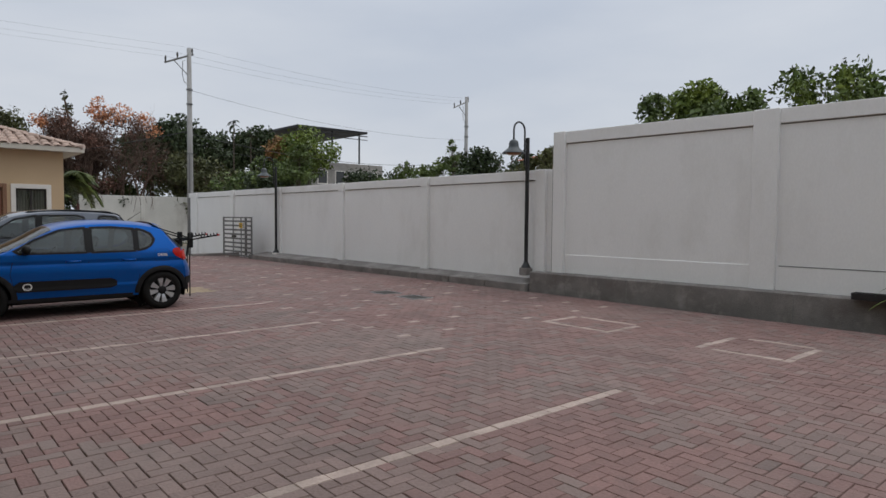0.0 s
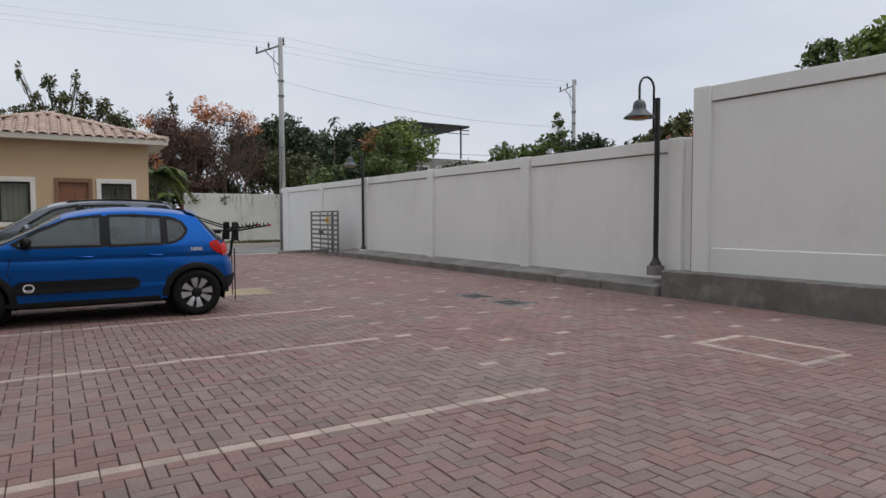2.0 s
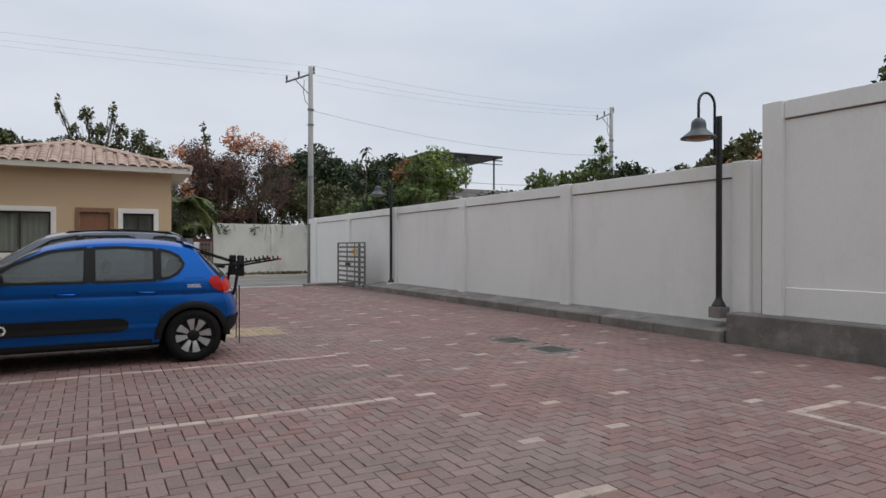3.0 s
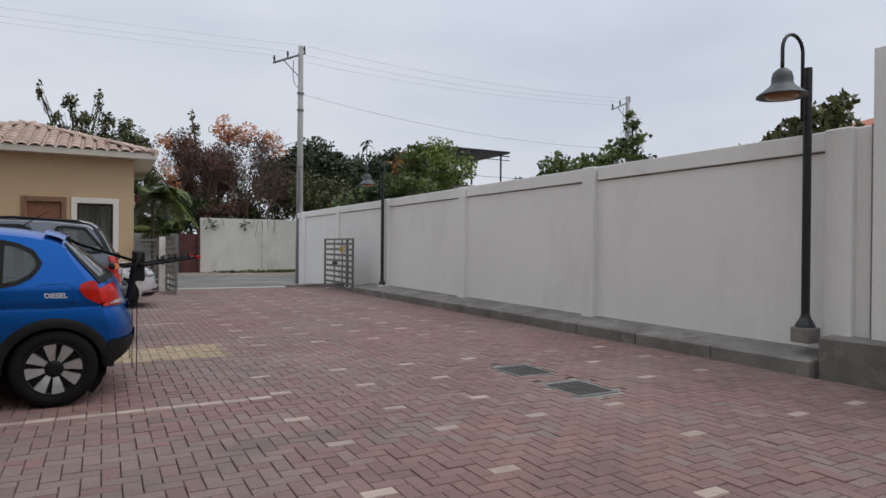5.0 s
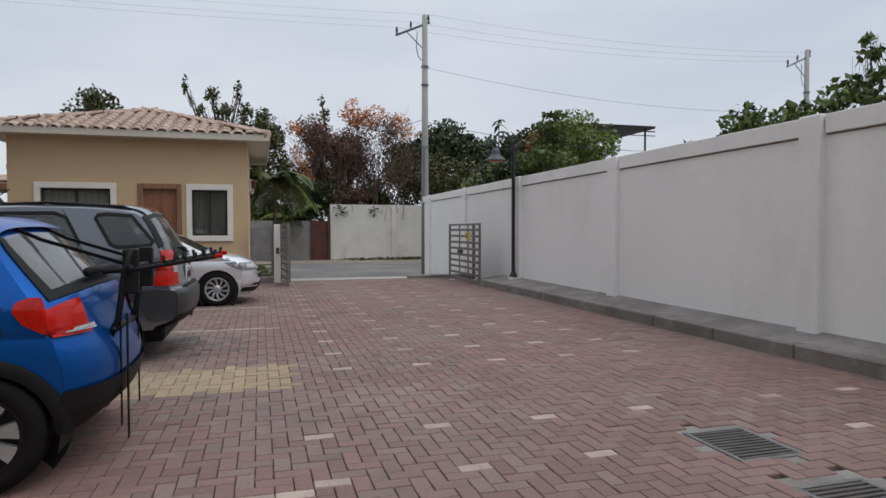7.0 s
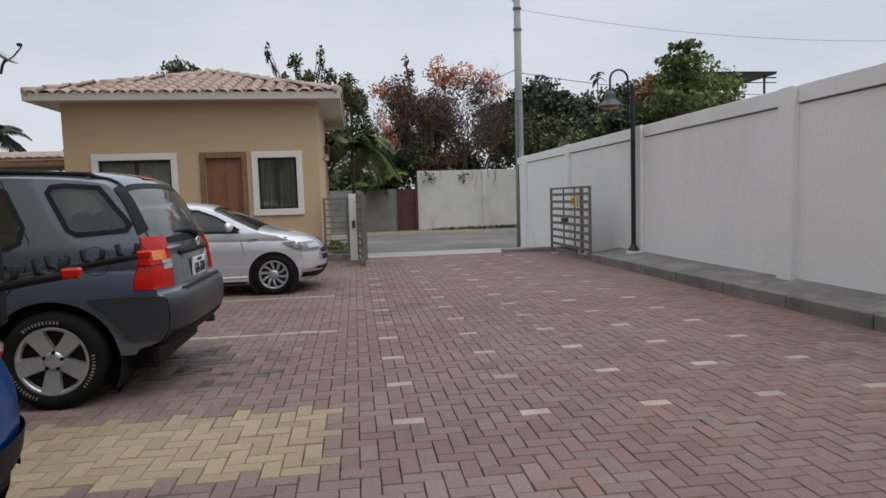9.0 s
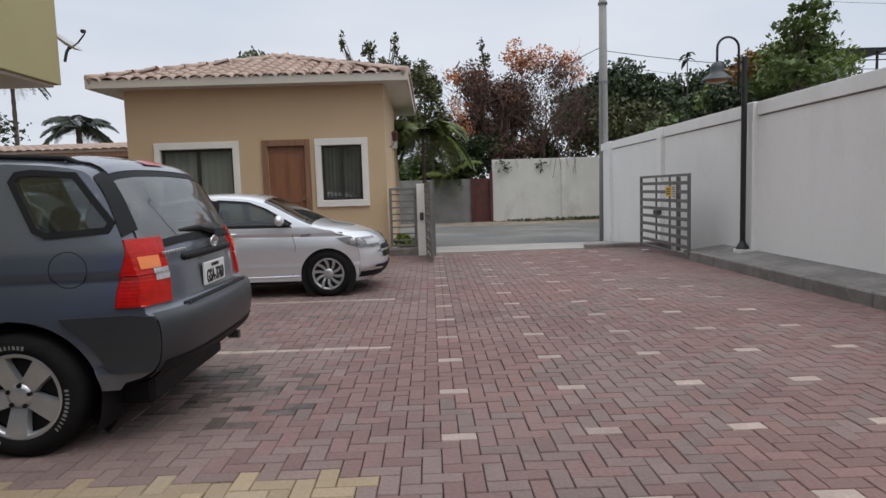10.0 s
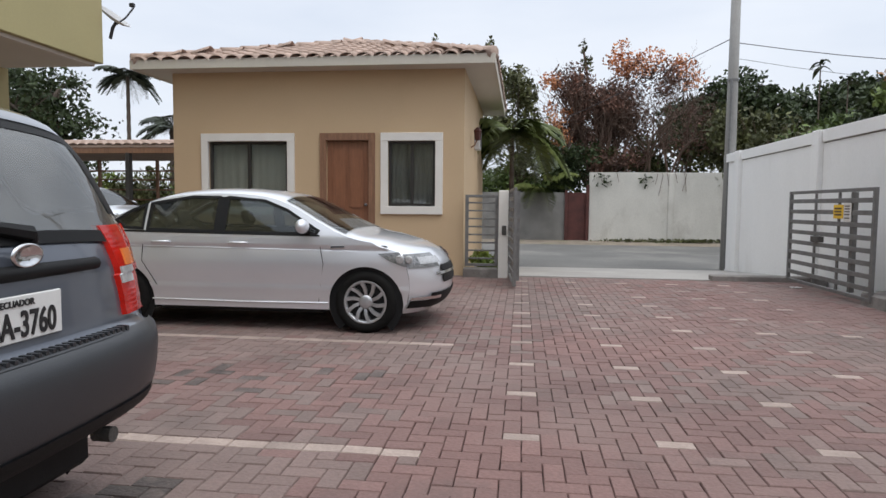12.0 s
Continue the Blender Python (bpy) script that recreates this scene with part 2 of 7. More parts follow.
def tube(bm, points, radius, sides=8, caps=True):
    """Sweeps a ring along points; radius is one number or one a point."""
    pts = [Vector(p) for p in points]
    rad = radius if isinstance(radius, (list, tuple)) else [radius] * len(pts)
    rings, side = [], None
    for i, p in enumerate(pts):
        way = (pts[min(i + 1, len(pts) - 1)] - pts[max(i - 1, 0)]).normalized()
        if side is None:
            side = way.orthogonal().normalized()
        side = (side - way * side.dot(way)).normalized()
        up = way.cross(side)
        rings.append([bm.verts.new(p + rad[i] * (math.cos(a) * side + math.sin(a) * up)) for a in (2 * math.pi * k / sides for k in range(sides))])
    for a, b in zip(rings, rings[1:]):
        for k in range(sides):
            bm.faces.new((a[k], a[(k + 1) % sides], b[(k + 1) % sides], b[k]))
    if caps:
        bm.faces.new(rings[0][::-1])
        bm.faces.new(rings[-1])
    return bm


def lathe(bm, profile, sides=24, m=None):
    """Turns (radius, height) pairs round the z axis."""
    m = m or Matrix()
    rings = [[bm.verts.new(m @ Vector((r * math.cos(a), r * math.sin(a), z))) for a in (2 * math.pi * k / sides for k in range(sides))] for r, z in profile]
    for a, b in zip(rings, rings[1:]):
        for k in range(sides):
            bm.faces.new((a[k], a[(k + 1) % sides], b[(k + 1) % sides], b[k]))
    return bm


def thing(name, label, category, at=(0, 0, 0), group="", kind=""):
    ob = new(name)
    ob.location = at
    bpy.context.view_layer.update()
    return tagged(ob, label, category, group, kind)


def wall_box(name, label, lo, hi, material, bevel=0.01):
    return tagged(part(name, boxes((lo, hi), bevel=bevel), material), label, "wall", kind="structure")


# ---- ground ----
KX, WX = 5.67, 6.42          # kerb's front and the perimeter wall's face
WALL_TOP, TALL_TOP = 2.71, 3.5
STEP_Y, GATE_Y = -16.65, 0.15
ROAD_Z = -0.34


def sheet(name, label, category, rows, material):
    """A ground strip: rows of (y, z) across x from one end to the other."""
    bm = bmesh.new()
    xs = [-60, -30, -14, -6, 0, 3, 6.5, 14, 30, 60]
    grid = [[bm.verts.new((x, y, z)) for x in xs] for y, z in rows]
    for a, b in zip(grid, grid[1:]):
        for k in range(len(xs) - 1):
            bm.faces.new((a[k], a[k + 1], b[k + 1], b[k]))
    return tagged(part(name, bm, material), label, category, kind="structure")


ground = bmesh.new()
for lo, hi in (((-900, -900, -0.6), (900, 1400, -0.5)),):
    box(ground, lo, hi)
tagged(part("ground", ground, M["land"]), "dry earth that reaches away to the horizon", "ground", kind="structure")
tagged(part("courtyard_bed", boxes(((-14, -45, -0.45), (6.1, GATE_Y, -0.026))), M["joint"]), "dark sand bed showing in the paver joints", "ground", kind="structure")
sheet("apron", "pale worn concrete apron outside the gate", "pavement", [(GATE_Y + 0.005, -0.02), (1.6, -0.05), (5.6, ROAD_Z + 0.004), (5.7, -0.45)], M["apron"])
sheet("road", "worn grey asphalt street beyond the gate", "road", [(5.3, ROAD_Z - 0.02), (8, ROAD_Z), (12, ROAD_Z), (16.2, ROAD_Z), (16.6, ROAD_Z - 0.01)], M["asphalt"])
sheet("verge", "dry dirt verge with weeds below the street wall", "verge", [(16.2, ROAD_Z - 0.02), (16.7, ROAD_Z + 0.05), (18.2, ROAD_Z + 0.1), (60, ROAD_Z + 0.2)], M["dirt"])
tagged(part("gate_rail", boxes(((0.8, GATE_Y - 0.05, -0.02), (4.5, GATE_Y + 0.06, 0.012)), bevel=0.004), M["apron"]), "pale concrete threshold strip across the gateway", "threshold", kind="structure")

# ---- perimeter wall ----
PILS = [4.75, 0.5, -3.75, -8.1, -12.35, -16.45]
wall_box("wall_east", "white painted perimeter wall with pilasters and a capping band", (WX, STEP_Y, -0.4), (WX + 0.2, 6.1, WALL_TOP), M["wall_white"])
east = bpy.data.objects["wall_east"]
for y0, y1 in zip(PILS, PILS[1:]):
    part("cap_band", boxes(((WX - 0.035, y1 + 0.3, WALL_TOP - 0.22), (WX + 0.01, y0 - 0.02, WALL_TOP - 0.003)), bevel=0.006), M["wall_white"], east)
    # shade of the groove below the band, put in as a dark strip
    part("groove_shade_strip", boxes(((WX - 0.006, y1 + 0.3, WALL_TOP - 0.24), (WX + 0.02, y0 - 0.02, WALL_TOP - 0.222))), M["groove"], east, "dark strip painted as groove shade")
for y in PILS:
    part("pilaster", boxes(((WX - 0.09, y - 0.0, -0.3), (WX + 0.05, y + 0.3, WALL_TOP + 0.004)), bevel=0.012), M["wall_white"], east)
part("cap_band", boxes(((WX - 0.035, 5.07, WALL_TOP - 0.22), (WX + 0.01, 6.1, WALL_TOP - 0.003)), bevel=0.006), M["wall_white"], east)

part("joint", boxes(((WX - 0.06, STEP_Y + 0.002, 0.3), (WX + 0.01, STEP_Y + 0.022, WALL_TOP + 0.002))), M["groove"], east, "dark joint")
TX = 0.0
tall = wall_box("wall_east_tall", "taller white perimeter wall section with a broad base band", (TX, -28, -0.4), (TX + 0.22, 0, TALL_TOP), M["wall_white"])
TP = [-0.3, -4.6, -9.0, -13.4, -17.8, -22.2]
for i, y in enumerate(TP):
    part("pilaster", boxes(((TX - 0.09, y, 0.2), (TX + 0.05, y + (0.3 if i == 0 else 0.42), TALL_TOP + 0.004)), bevel=0.012), M["wall_white"], tall)
for i, (y0, y1) in enumerate(zip(TP, TP[1:])):
    part("cap_band", boxes(((TX - 0.035, y1 + 0.42, TALL_TOP - 0.25), (TX + 0.01, y0, TALL_TOP - 0.003)), bevel=0.006), M["wall_white"], tall)
    # groove shade again as a dark coloured strip below the band
    part("groove_shade_strip", boxes(((TX - 0.006, y1 + 0.42, TALL_TOP - 0.272), (TX + 0.02, y0, TALL_TOP - 0.252))), M["groove"], tall, "dark strip painted as groove shade")
    part("base_band", boxes(((TX - (0.018 if i == 0 else 0.04), y1 + 0.42, 0.3), (TX + 0.01, y0, 0.84)), bevel=0.01), M["wall_white"], tall)
part("crack", boxes(((TX - 0.042, -8.2, 0.838), (TX + 0.0, -4.65, 0.852))), M["groove"], tall, "dark crack")
tall.matrix_world = pose(WX, STEP_Y, 0, 0, 0, 3.2)

# ---- pavement and kerbs along the wall ----
def skewed(bm):
    """Lets the kerb close in on the wall towards the tall section, and the pavement climb to the wall."""
    for v in bm.verts:
        if v.co.x < WX - 0.2:
            v.co.x += 0.019 * (-2.5 - v.co.y)
        elif v.co.z > 0.1:
            v.co.z += 0.08
    return bm


walkway = tagged(part("pavement", skewed(boxes(((KX + 0.14, -16.25, -0.2), (WX + 0.02, -2.5, 0.17)), bevel=0.004)), M["kerb"]),
                 "narrow grey concrete pavement along the white wall", "pavement", kind="structure")
for k in range(11):
    y0 = -2.5 - 1.25 * k
    part("kerb_stone", skewed(boxes(((KX, y0 - 1.235, -0.2), (KX + 0.145, y0, 0.168)), bevel=0.018)), M["kerb"], walkway)
raised = tagged(part("raised_kerb", boxes(((-0.36, -28, -0.2), (0.02, 0.4, 0.435)), bevel=0.02), M["kerb"]),
                "high dark grey concrete kerb below the tall wall", "kerb", kind="structure")
raised.matrix_world = pose(WX, STEP_Y, 0, 0, 0, 3.2)
for k in range(9):
    part("joint", boxes(((-0.364, -2.0 - 3.0 * k, -0.1), (-0.3, -1.985 - 3.0 * k, 0.42))), M["groove"], raised, "dark joint").matrix_parent_inverse = Matrix()
for o in tall.children:
    o.matrix_parent_inverse = Matrix()
tagged(part("gate_kerb", boxes(((4.45, GATE_Y - 0.12, -0.1), (6.4, GATE_Y + 0.1, 0.1)), bevel=0.02), M["kerb"]), "low dark concrete kerb at the gateway", "kerb", kind="structure")

# ---- street side: far wall, block wall, red gate ----
fw = wall_box("wall_street", "weathered whitewashed street wall with stains and creepers", (4.12, 18.05, -0.6), (40, 18.3, 2.87), M["old_white"])
for k in range(7):
    part("pilaster", boxes(((7.6 + 4.4 * k, 18.0, -0.5), (7.85 + 4.4 * k, 18.2, 2.84)), bevel=0.02), M["old_white"], fw)
bw = wall_box("wall_block", "bare grey concrete block wall beyond the street", (-30, 18.1, -0.6), (3.1, 18.28, 1.95), M["block"], 0.004)
rg = thing("door_street", "dark red sheet metal gate in the street wall", "gate", (3.6, 18.1, 0), kind="structure")
part("panel", boxes(((3.14, 18.12, -0.45), (4.0, 18.16, 1.95)), bevel=0.005), M["rust"], rg)
part("post", boxes(((3.98, 17.98, -0.45), (4.12, 18.25, 2.3)), bevel=0.01), M["rust"], rg)
part("post", boxes(((3.02, 18.0, -0.45), (3.14, 18.25, 2.05)), bevel=0.01), M["rust"], rg)


# ---- guard house ----
HW, HD, HZ = 5.67, 5.6, 3.8
WT = 2.64
house = thing("guard_house", "small tan rendered guard house with a tiled hip roof", "house", (-HW / 2, HD / 2, 0))


def wall_with_holes(x0, x1, z0, z1, holes, y0, y1):
    """Boxes that fill a wall along x round rectangular openings (xa, xb, za, zb)."""
    out, x = [], x0
    for xa, xb, za, zb in sorted(holes):
        out.append(((x, y0, z0), (xa, y1, z1)))
        if za > z0:
            out.append(((xa, y0, z0), (xb, y1, za)))
        out.append(((xa, y0, zb), (xb, y1, z1)))
        x = xb
    out.append(((x, y0, z0), (x1, y1, z1)))
    return out


W1, W2, DR = (-4.95, -3.37, 1.25, 2.49), (-1.42, -0.53, 1.28, 2.49), (-2.61, -1.79, 0.3, 2.5)
bm = boxes(*wall_with_holes(-HW, 0, -0.1, HZ, [W1, W2, DR], 0, 0.18))
box(bm, (-0.18, 0.18, -0.1), (0, HD, HZ))
box(bm, (-HW, 0.18, -0.1), (-HW + 0.18, HD, HZ))
box(bm, (-HW + 0.18, HD - 0.18, -0.1), (-0.18, HD, HZ))
bmesh.ops.remove_doubles(bm, verts=bm.verts, dist=0.0005)
part("wall", bm, M["tan"], house)
part("floor_slab", boxes(((-HW + 0.18, 0.18, -0.05), (-0.18, HD - 0.18, 0.28))), M["concrete"], house)
part("door_step", boxes(((-2.85, -0.3, -0.02), (-1.5, -0.004, 0.28)), bevel=0.01), M["concrete"], house)


def house_window(x0, x1, z0, z1, cloth):
    win = part("window", boxes(((x0 - 0.14, -0.05, z1), (x1 + 0.14, 0.02, z1 + 0.15)), ((x0 - 0.14, -0.05, z0 - 0.15), (x1 + 0.14, 0.02, z0)),
                               ((x0 - 0.14, -0.05, z0), (x0, 0.02, z1)), ((x1, -0.05, z0), (x1 + 0.14, 0.02, z1)), bevel=0.006), M["trim"], house, "white painted surround")
    xm = (x0 + x1) / 2
    part("frame", boxes(((x0, 0.04, z0), (x0 + 0.05, 0.1, z1)), ((x1 - 0.05, 0.04, z0), (x1, 0.1, z1)), ((x0 + 0.05, 0.04, z0), (x1 - 0.05, 0.1, z0 + 0.05)),
                        ((x0 + 0.05, 0.04, z1 - 0.05), (x1 - 0.05, 0.1, z1)), ((xm - 0.03, 0.045, z0 + 0.05), (xm + 0.03, 0.095, z1 - 0.05)), bevel=0.003), M["alu"], win, "dark bronze frame")
    for a, b, y in ((x0 + 0.05, xm - 0.03, 0.085), (xm + 0.03, x1 - 0.05, 0.06)):
        pane = part("pane", boxes(((a, y, z0 + 0.05), (b, y + 0.006, z1 - 0.05))), GLASS, win)
        pane.visible_shadow = False
    cv = bmesh.new()
    n = 60
    top = [cv.verts.new((x0 + (x1 - x0) * k / n, 0.13 + 0.012 * math.sin(k * 1.1) + 0.008 * math.sin(k * 2.7), z1)) for k in range(n + 1)]
    low = [cv.verts.new((v.co.x, v.co.y, z0)) for v in top]
    for k in range(n):
        cv.faces.new((low[k], low[k + 1], top[k + 1], top[k]))
    part("curtain", cv, M[cloth], win, "grey drawn curtain", smooth=True)


def glass_material():
    m = bpy.data.materials.new("clear_glass")
    m.use_nodes = True
    n, l = m.node_tree.nodes, m.node_tree.links
    n.clear()
    out, mix, tr, gl, fr = (n.new("ShaderNode" + k) for k in ("OutputMaterial", "MixShader", "BsdfTransparent", "BsdfGlossy", "Fresnel"))
    tr.inputs["Color"].default_value = (0.8, 0.82, 0.81, 1)
    gl.inputs["Roughness"].default_value = 0.03
    fr.inputs["IOR"].default_value = 1.5
    l.new(fr.outputs[0], mix.inputs[0])
    l.new(tr.outputs[0], mix.inputs[1])
    l.new(gl.outputs[0], mix.inputs[2])
    l.new(mix.outputs[0], out.inputs[0])
    return m


GLASS = glass_material()
house_window(*W1, "curtain_pale")
house_window(*W2, "curtain")
door = part("door", boxes(((DR[0], 0.06, DR[2]), (DR[1], 0.1, DR[3])), bevel=0.004), M["wood"], house, "brown panelled wooden door")


def arched_panel(x0, x1, z0, z1, rise, y=0.045):
    """A raised panel with a curved top or bottom edge."""
    b = bmesh.new()
    n = 14
    tops = [(x0 + (x1 - x0) * k / n, z1 + rise * math.sin(math.pi * k / n) ** 2) for k in range(n + 1)]
    front = [b.verts.new((x, y, z)) for x, z in [(x0, z0)] + [(x1, z0)] + tops[::-1]]
    f = b.faces.new(front)
    for v in front:
        v.co.y = 0.067
    for thick, depth in ((0.014, 0.02), (0.012, 0.02), (0.014, 0.058), (0.022, 0.058), (0.03, 0.034)):
        bmesh.ops.inset_region(b, faces=[f], thickness=thick, depth=0.0)
        for v in f.verts:
            v.co.y = depth
    # faces set back in the panel take the darker wood
    for face in b.faces:
        if all(v.co.y > 0.05 for v in face.verts):
            face.material_index = 1
    return b


for p in (arched_panel(DR[0] + 0.12, DR[0] + 0.37, 1.25, 2.33, 0.03), arched_panel(DR[1] - 0.37, DR[1] - 0.12, 1.25, 2.33, 0.03),
          arched_panel(DR[0] + 0.12, DR[1] - 0.12, 0.95, 1.06, 0.1), arched_panel(DR[0] + 0.12, DR[1] - 0.12, 0.42, 0.78, 0.1)):
    part("door_panel", p, (M["wood"], M["wood_dark"]), door)
kb = bmesh.new()
lathe(kb, [(0.0, -0.05), (0.025, -0.045), (0.03, -0.03), (0.012, -0.012), (0.028, 0.0)], 12, Matrix.Translation((DR[1] - 0.07, 0.058, 1.3)) @ Matrix.Rotation(-math.pi / 2, 4, "X"))
part("door_knob", kb, M["steel"], door, "round metal knob", smooth=True)
part("door_frame", boxes(((-2.73, -0.045, 0.28), (-2.61, 0.1, 2.64)), ((-1.79, -0.045, 0.28), (-1.67, 0.1, 2.64)), ((-2.61, -0.045, 2.5), (-1.79, 0.1, 2.64)), bevel=0.006), M["wood_frame"], house, "wooden door frame")

# roof: soffit slab, fascia, hip surface and barrel tiles
OX, OY = 0.54, 0.46
rx0, rx1, ry0, ry1 = -HW - OX, OX, -OY, HD + OY
part("soffit", boxes(((rx0, ry0, HZ - 0.004), (rx1, ry1, HZ + 0.05))), M["soffit"], house)
part("fascia", boxes(((rx0 - 0.03, ry0 - 0.03, HZ - 0.02), (rx1 + 0.03, ry0, HZ + 0.15)), ((rx0 - 0.03, ry1, HZ - 0.02), (rx1 + 0.03, ry1 + 0.03, HZ + 0.15)),
                     ((rx0 - 0.03, ry0, HZ - 0.02), (rx0, ry1, HZ + 0.15)), ((rx1, ry0, HZ - 0.02), (rx1 + 0.03, ry1, HZ + 0.15)), bevel=0.006), M["soffit"], house, "pale painted fascia")
EZ, PITCH = HZ + 0.12, math.tan(radians(17.5))
cx, half_d = (rx0 + rx1) / 2, (ry1 - ry0) / 2
RZ = EZ + PITCH * half_d
ridge_half = max((rx1 - rx0) / 2 - half_d, 0.05)
cy = (ry0 + ry1) / 2
bm = bmesh.new()
c4 = [bm.verts.new(p) for p in ((rx0, ry0, EZ), (rx1, ry0, EZ), (rx1, ry1, EZ), (rx0, ry1, EZ))]
r2 = [bm.verts.new((cx - ridge_half, cy, RZ)), bm.verts.new((cx + ridge_half, cy, RZ))]
for f in ((c4[0], c4[1], r2[1], r2[0]), (c4[1], c4[2], r2[1]), (c4[2], c4[3], r2[0], r2[1]), (c4[3], c4[0], r2[0])):
    bm.faces.new(f)
roof = part("roof", bm, M["tile"], house)


def tile_mesh(width, length, rise=0.06):
    """A barrel tile: a half-round rib that tapers up the slope, with a lip of its own thickness."""
    v, f, n = [], [], 6
    for y, z, s in ((0, 0.012, 1.0), (length, 0.0, 0.86)):
        for th in (0, 0.016):
            for k in range(n + 1):
                a = math.pi * k / n
                v.append((-math.cos(a) * width / 2 * s, y, z + math.sin(a) * rise * s - th))
    w = n + 1
    for k in range(n):
        f.append((k, k + 1, 2 * w + k + 1, 2 * w + k))
        f.append((w + k + 1, w + k, k, k + 1)[::-1])
    return v, f


TW, TL = 0.3, 0.42
TILES = {}


def roof_tiles(name, origin, along, up, width, depth, left_cut, right_cut, parent, own):
    """Courses of barrel tiles on one hip face; the cuts narrow each course towards the ridge."""
    along, up = Vector(along), Vector(up)
    normal = along.cross(up).normalized()
    base_v, base_f = tile_mesh(TW * 0.9, TL * 1.12, 0.085)
    if "tile" not in TILES:
        me = bpy.data.meshes.new("roof_tile")
        me.from_pydata(base_v, [], base_f)
        me.materials.append(M["tile"])
        me.shade_smooth()
        TILES["tile"] = me
    rows = int(depth / TL) + 1
    allv, allf = [], []
    rnd = random.Random(len(name))
    for r in range(rows):
        s = r * TL - 0.05
        a, b = left_cut * max(s, 0) / depth, width - right_cut * max(s, 0) / depth
        n = int((width) / TW)
        for k in range(n):
            x = (k + 0.5) * width / n
            if x < a or x > b:
                continue
            p = Vector(origin) + along * x + up * s + normal * 0.012
            m = Matrix((along, up, normal)).transposed().to_4x4()
            m = Matrix.Translation(p) @ m @ Matrix.Rotation(rnd.uniform(-0.02, 0.02), 4, "Z")
            if own:
                ob = new("roof_tile", TILES["tile"])
                ob.matrix_world = m
                ob.parent = parent
                ob.matrix_parent_inverse = PARENT_INV
            else:
                base = len(allv)
                allv += [m @ Vector(v) for v in base_v]
                allf += [tuple(i + base for i in f) for f in base_f]
    if allv:
        ob = raw(name, allv, allf, M["tile"], smooth=True)
        ob.parent = parent
        ob.matrix_parent_inverse = PARENT_INV
        tagged(ob, kind="stuff")


bpy.context.view_layer.update()
PARENT_INV = roof.matrix_world.inverted()
slope = math.hypot(half_d, RZ - EZ)
cu, su = half_d / slope, (RZ - EZ) / slope
Wd, Dd = rx1 - rx0, ry1 - ry0
roof_tiles("tile_field", (rx1, ry0, EZ), (0, 1, 0), (-cu, 0, su), Dd, slope, half_d, half_d, roof, False)
roof_tiles("tile_field_left", (rx0, ry1, EZ), (0, -1, 0), (cu, 0, su), Dd, slope, half_d, half_d, roof, False)
ridge_bm = bmesh.new()
for corner, end in (((rx0, ry0), -1), ((rx1, ry0), 1), ((rx1, ry1), 1), ((rx0, ry1), -1)):
    a, b = Vector((*corner, EZ + 0.03)), Vector((cx + end * ridge_half, cy, RZ + 0.03))
    n = 11
    for k in range(n):
        p, q = a.lerp(b, k / n), a.lerp(b, (k + 1.12) / n)
        tube(ridge_bm, [p + Vector((0, 0, 0.012)), q], [0.12, 0.1], 10)
part("ridge_tiles", ridge_bm, M["tile"], roof, smooth=True)

# planter kerb beside the house
tagged(part("planter_kerb", boxes(((0.02, -0.25, -0.05), (0.75, 0.06, 0.16)), bevel=0.015), M["kerb"]), "low concrete planter kerb beside the guard house", "kerb", kind="structure")


# ---- gates ----
def gate_leaf(name, label, length, height, m, sign_at=None, bars=9, bar=0.033):
    """A grey steel gate: frame, horizontal flats, inner uprights, lock box. Local x runs along the leaf."""
    g = thing(name, label, "gate")
    part("frame", boxes(((0, -0.025, 0), (0.06, 0.025, height)), ((length - 0.06, -0.025, 0), (length, 0.025, height)),
                        ((0.06, -0.02, 0.0), (length - 0.06, 0.02, 0.05)), ((0.06, -0.02, height - 0.05), (length - 0.06, 0.02, height)), bevel=0.004), M["gate"], g)
    for k in range(1, bars):
        z = height * k / bars
        part("bar", boxes(((0.06, -0.02, z - bar), (length - 0.06, 0.004, z + bar)), bevel=0.003), M["gate"], g)
    for share, half_w, y0, y1 in ((0.34, 0.022, 0.006, 0.035), (0.62, 0.022, 0.006, 0.035), (0.74, 0.04, 0.036, 0.1)) if length > 1.2 else ():
        x = length * share
        part("upright", boxes(((x - half_w, y0, 0.05), (x + half_w, y1, height - 0.05)), bevel=0.003), M["gate"], g)
    if sign_at:
        x, z = sign_at
        plate = part("sign", boxes(((x - 0.14, -0.034, z - 0.1), (x + 0.14, -0.022, z + 0.1)), bevel=0.002), M["yellow_sign"], g, "yellow warning sign")
        part("ink_bars", boxes(*[((x - 0.1, -0.037, z + dz - 0.012), (x + 0.1, -0.0335, z + dz + 0.012)) for dz in (0.045, 0.0, -0.045)]), M["sign_ink"], plate)
        plate = part("sign", boxes(((x + 0.16, -0.034, z - 0.14), (x + 0.36, -0.022, z + 0.12)), bevel=0.002), M["white_sign"], g, "white paper notice")
        part("ink_bars", boxes(*[((x + 0.19, -0.037, z + dz - 0.008), (x + 0.33, -0.0335, z + dz + 0.008)) for dz in (0.08, 0.04, 0.0, -0.04, -0.09)]), M["sign_ink"], plate)
        lk = part("lock_box", boxes(((length * 0.35, -0.06, height * 0.47), (length * 0.45, 0.03, height * 0.53)), bevel=0.008), M["iron"], g, "dark bolt box")
    g.matrix_world = m
    return g


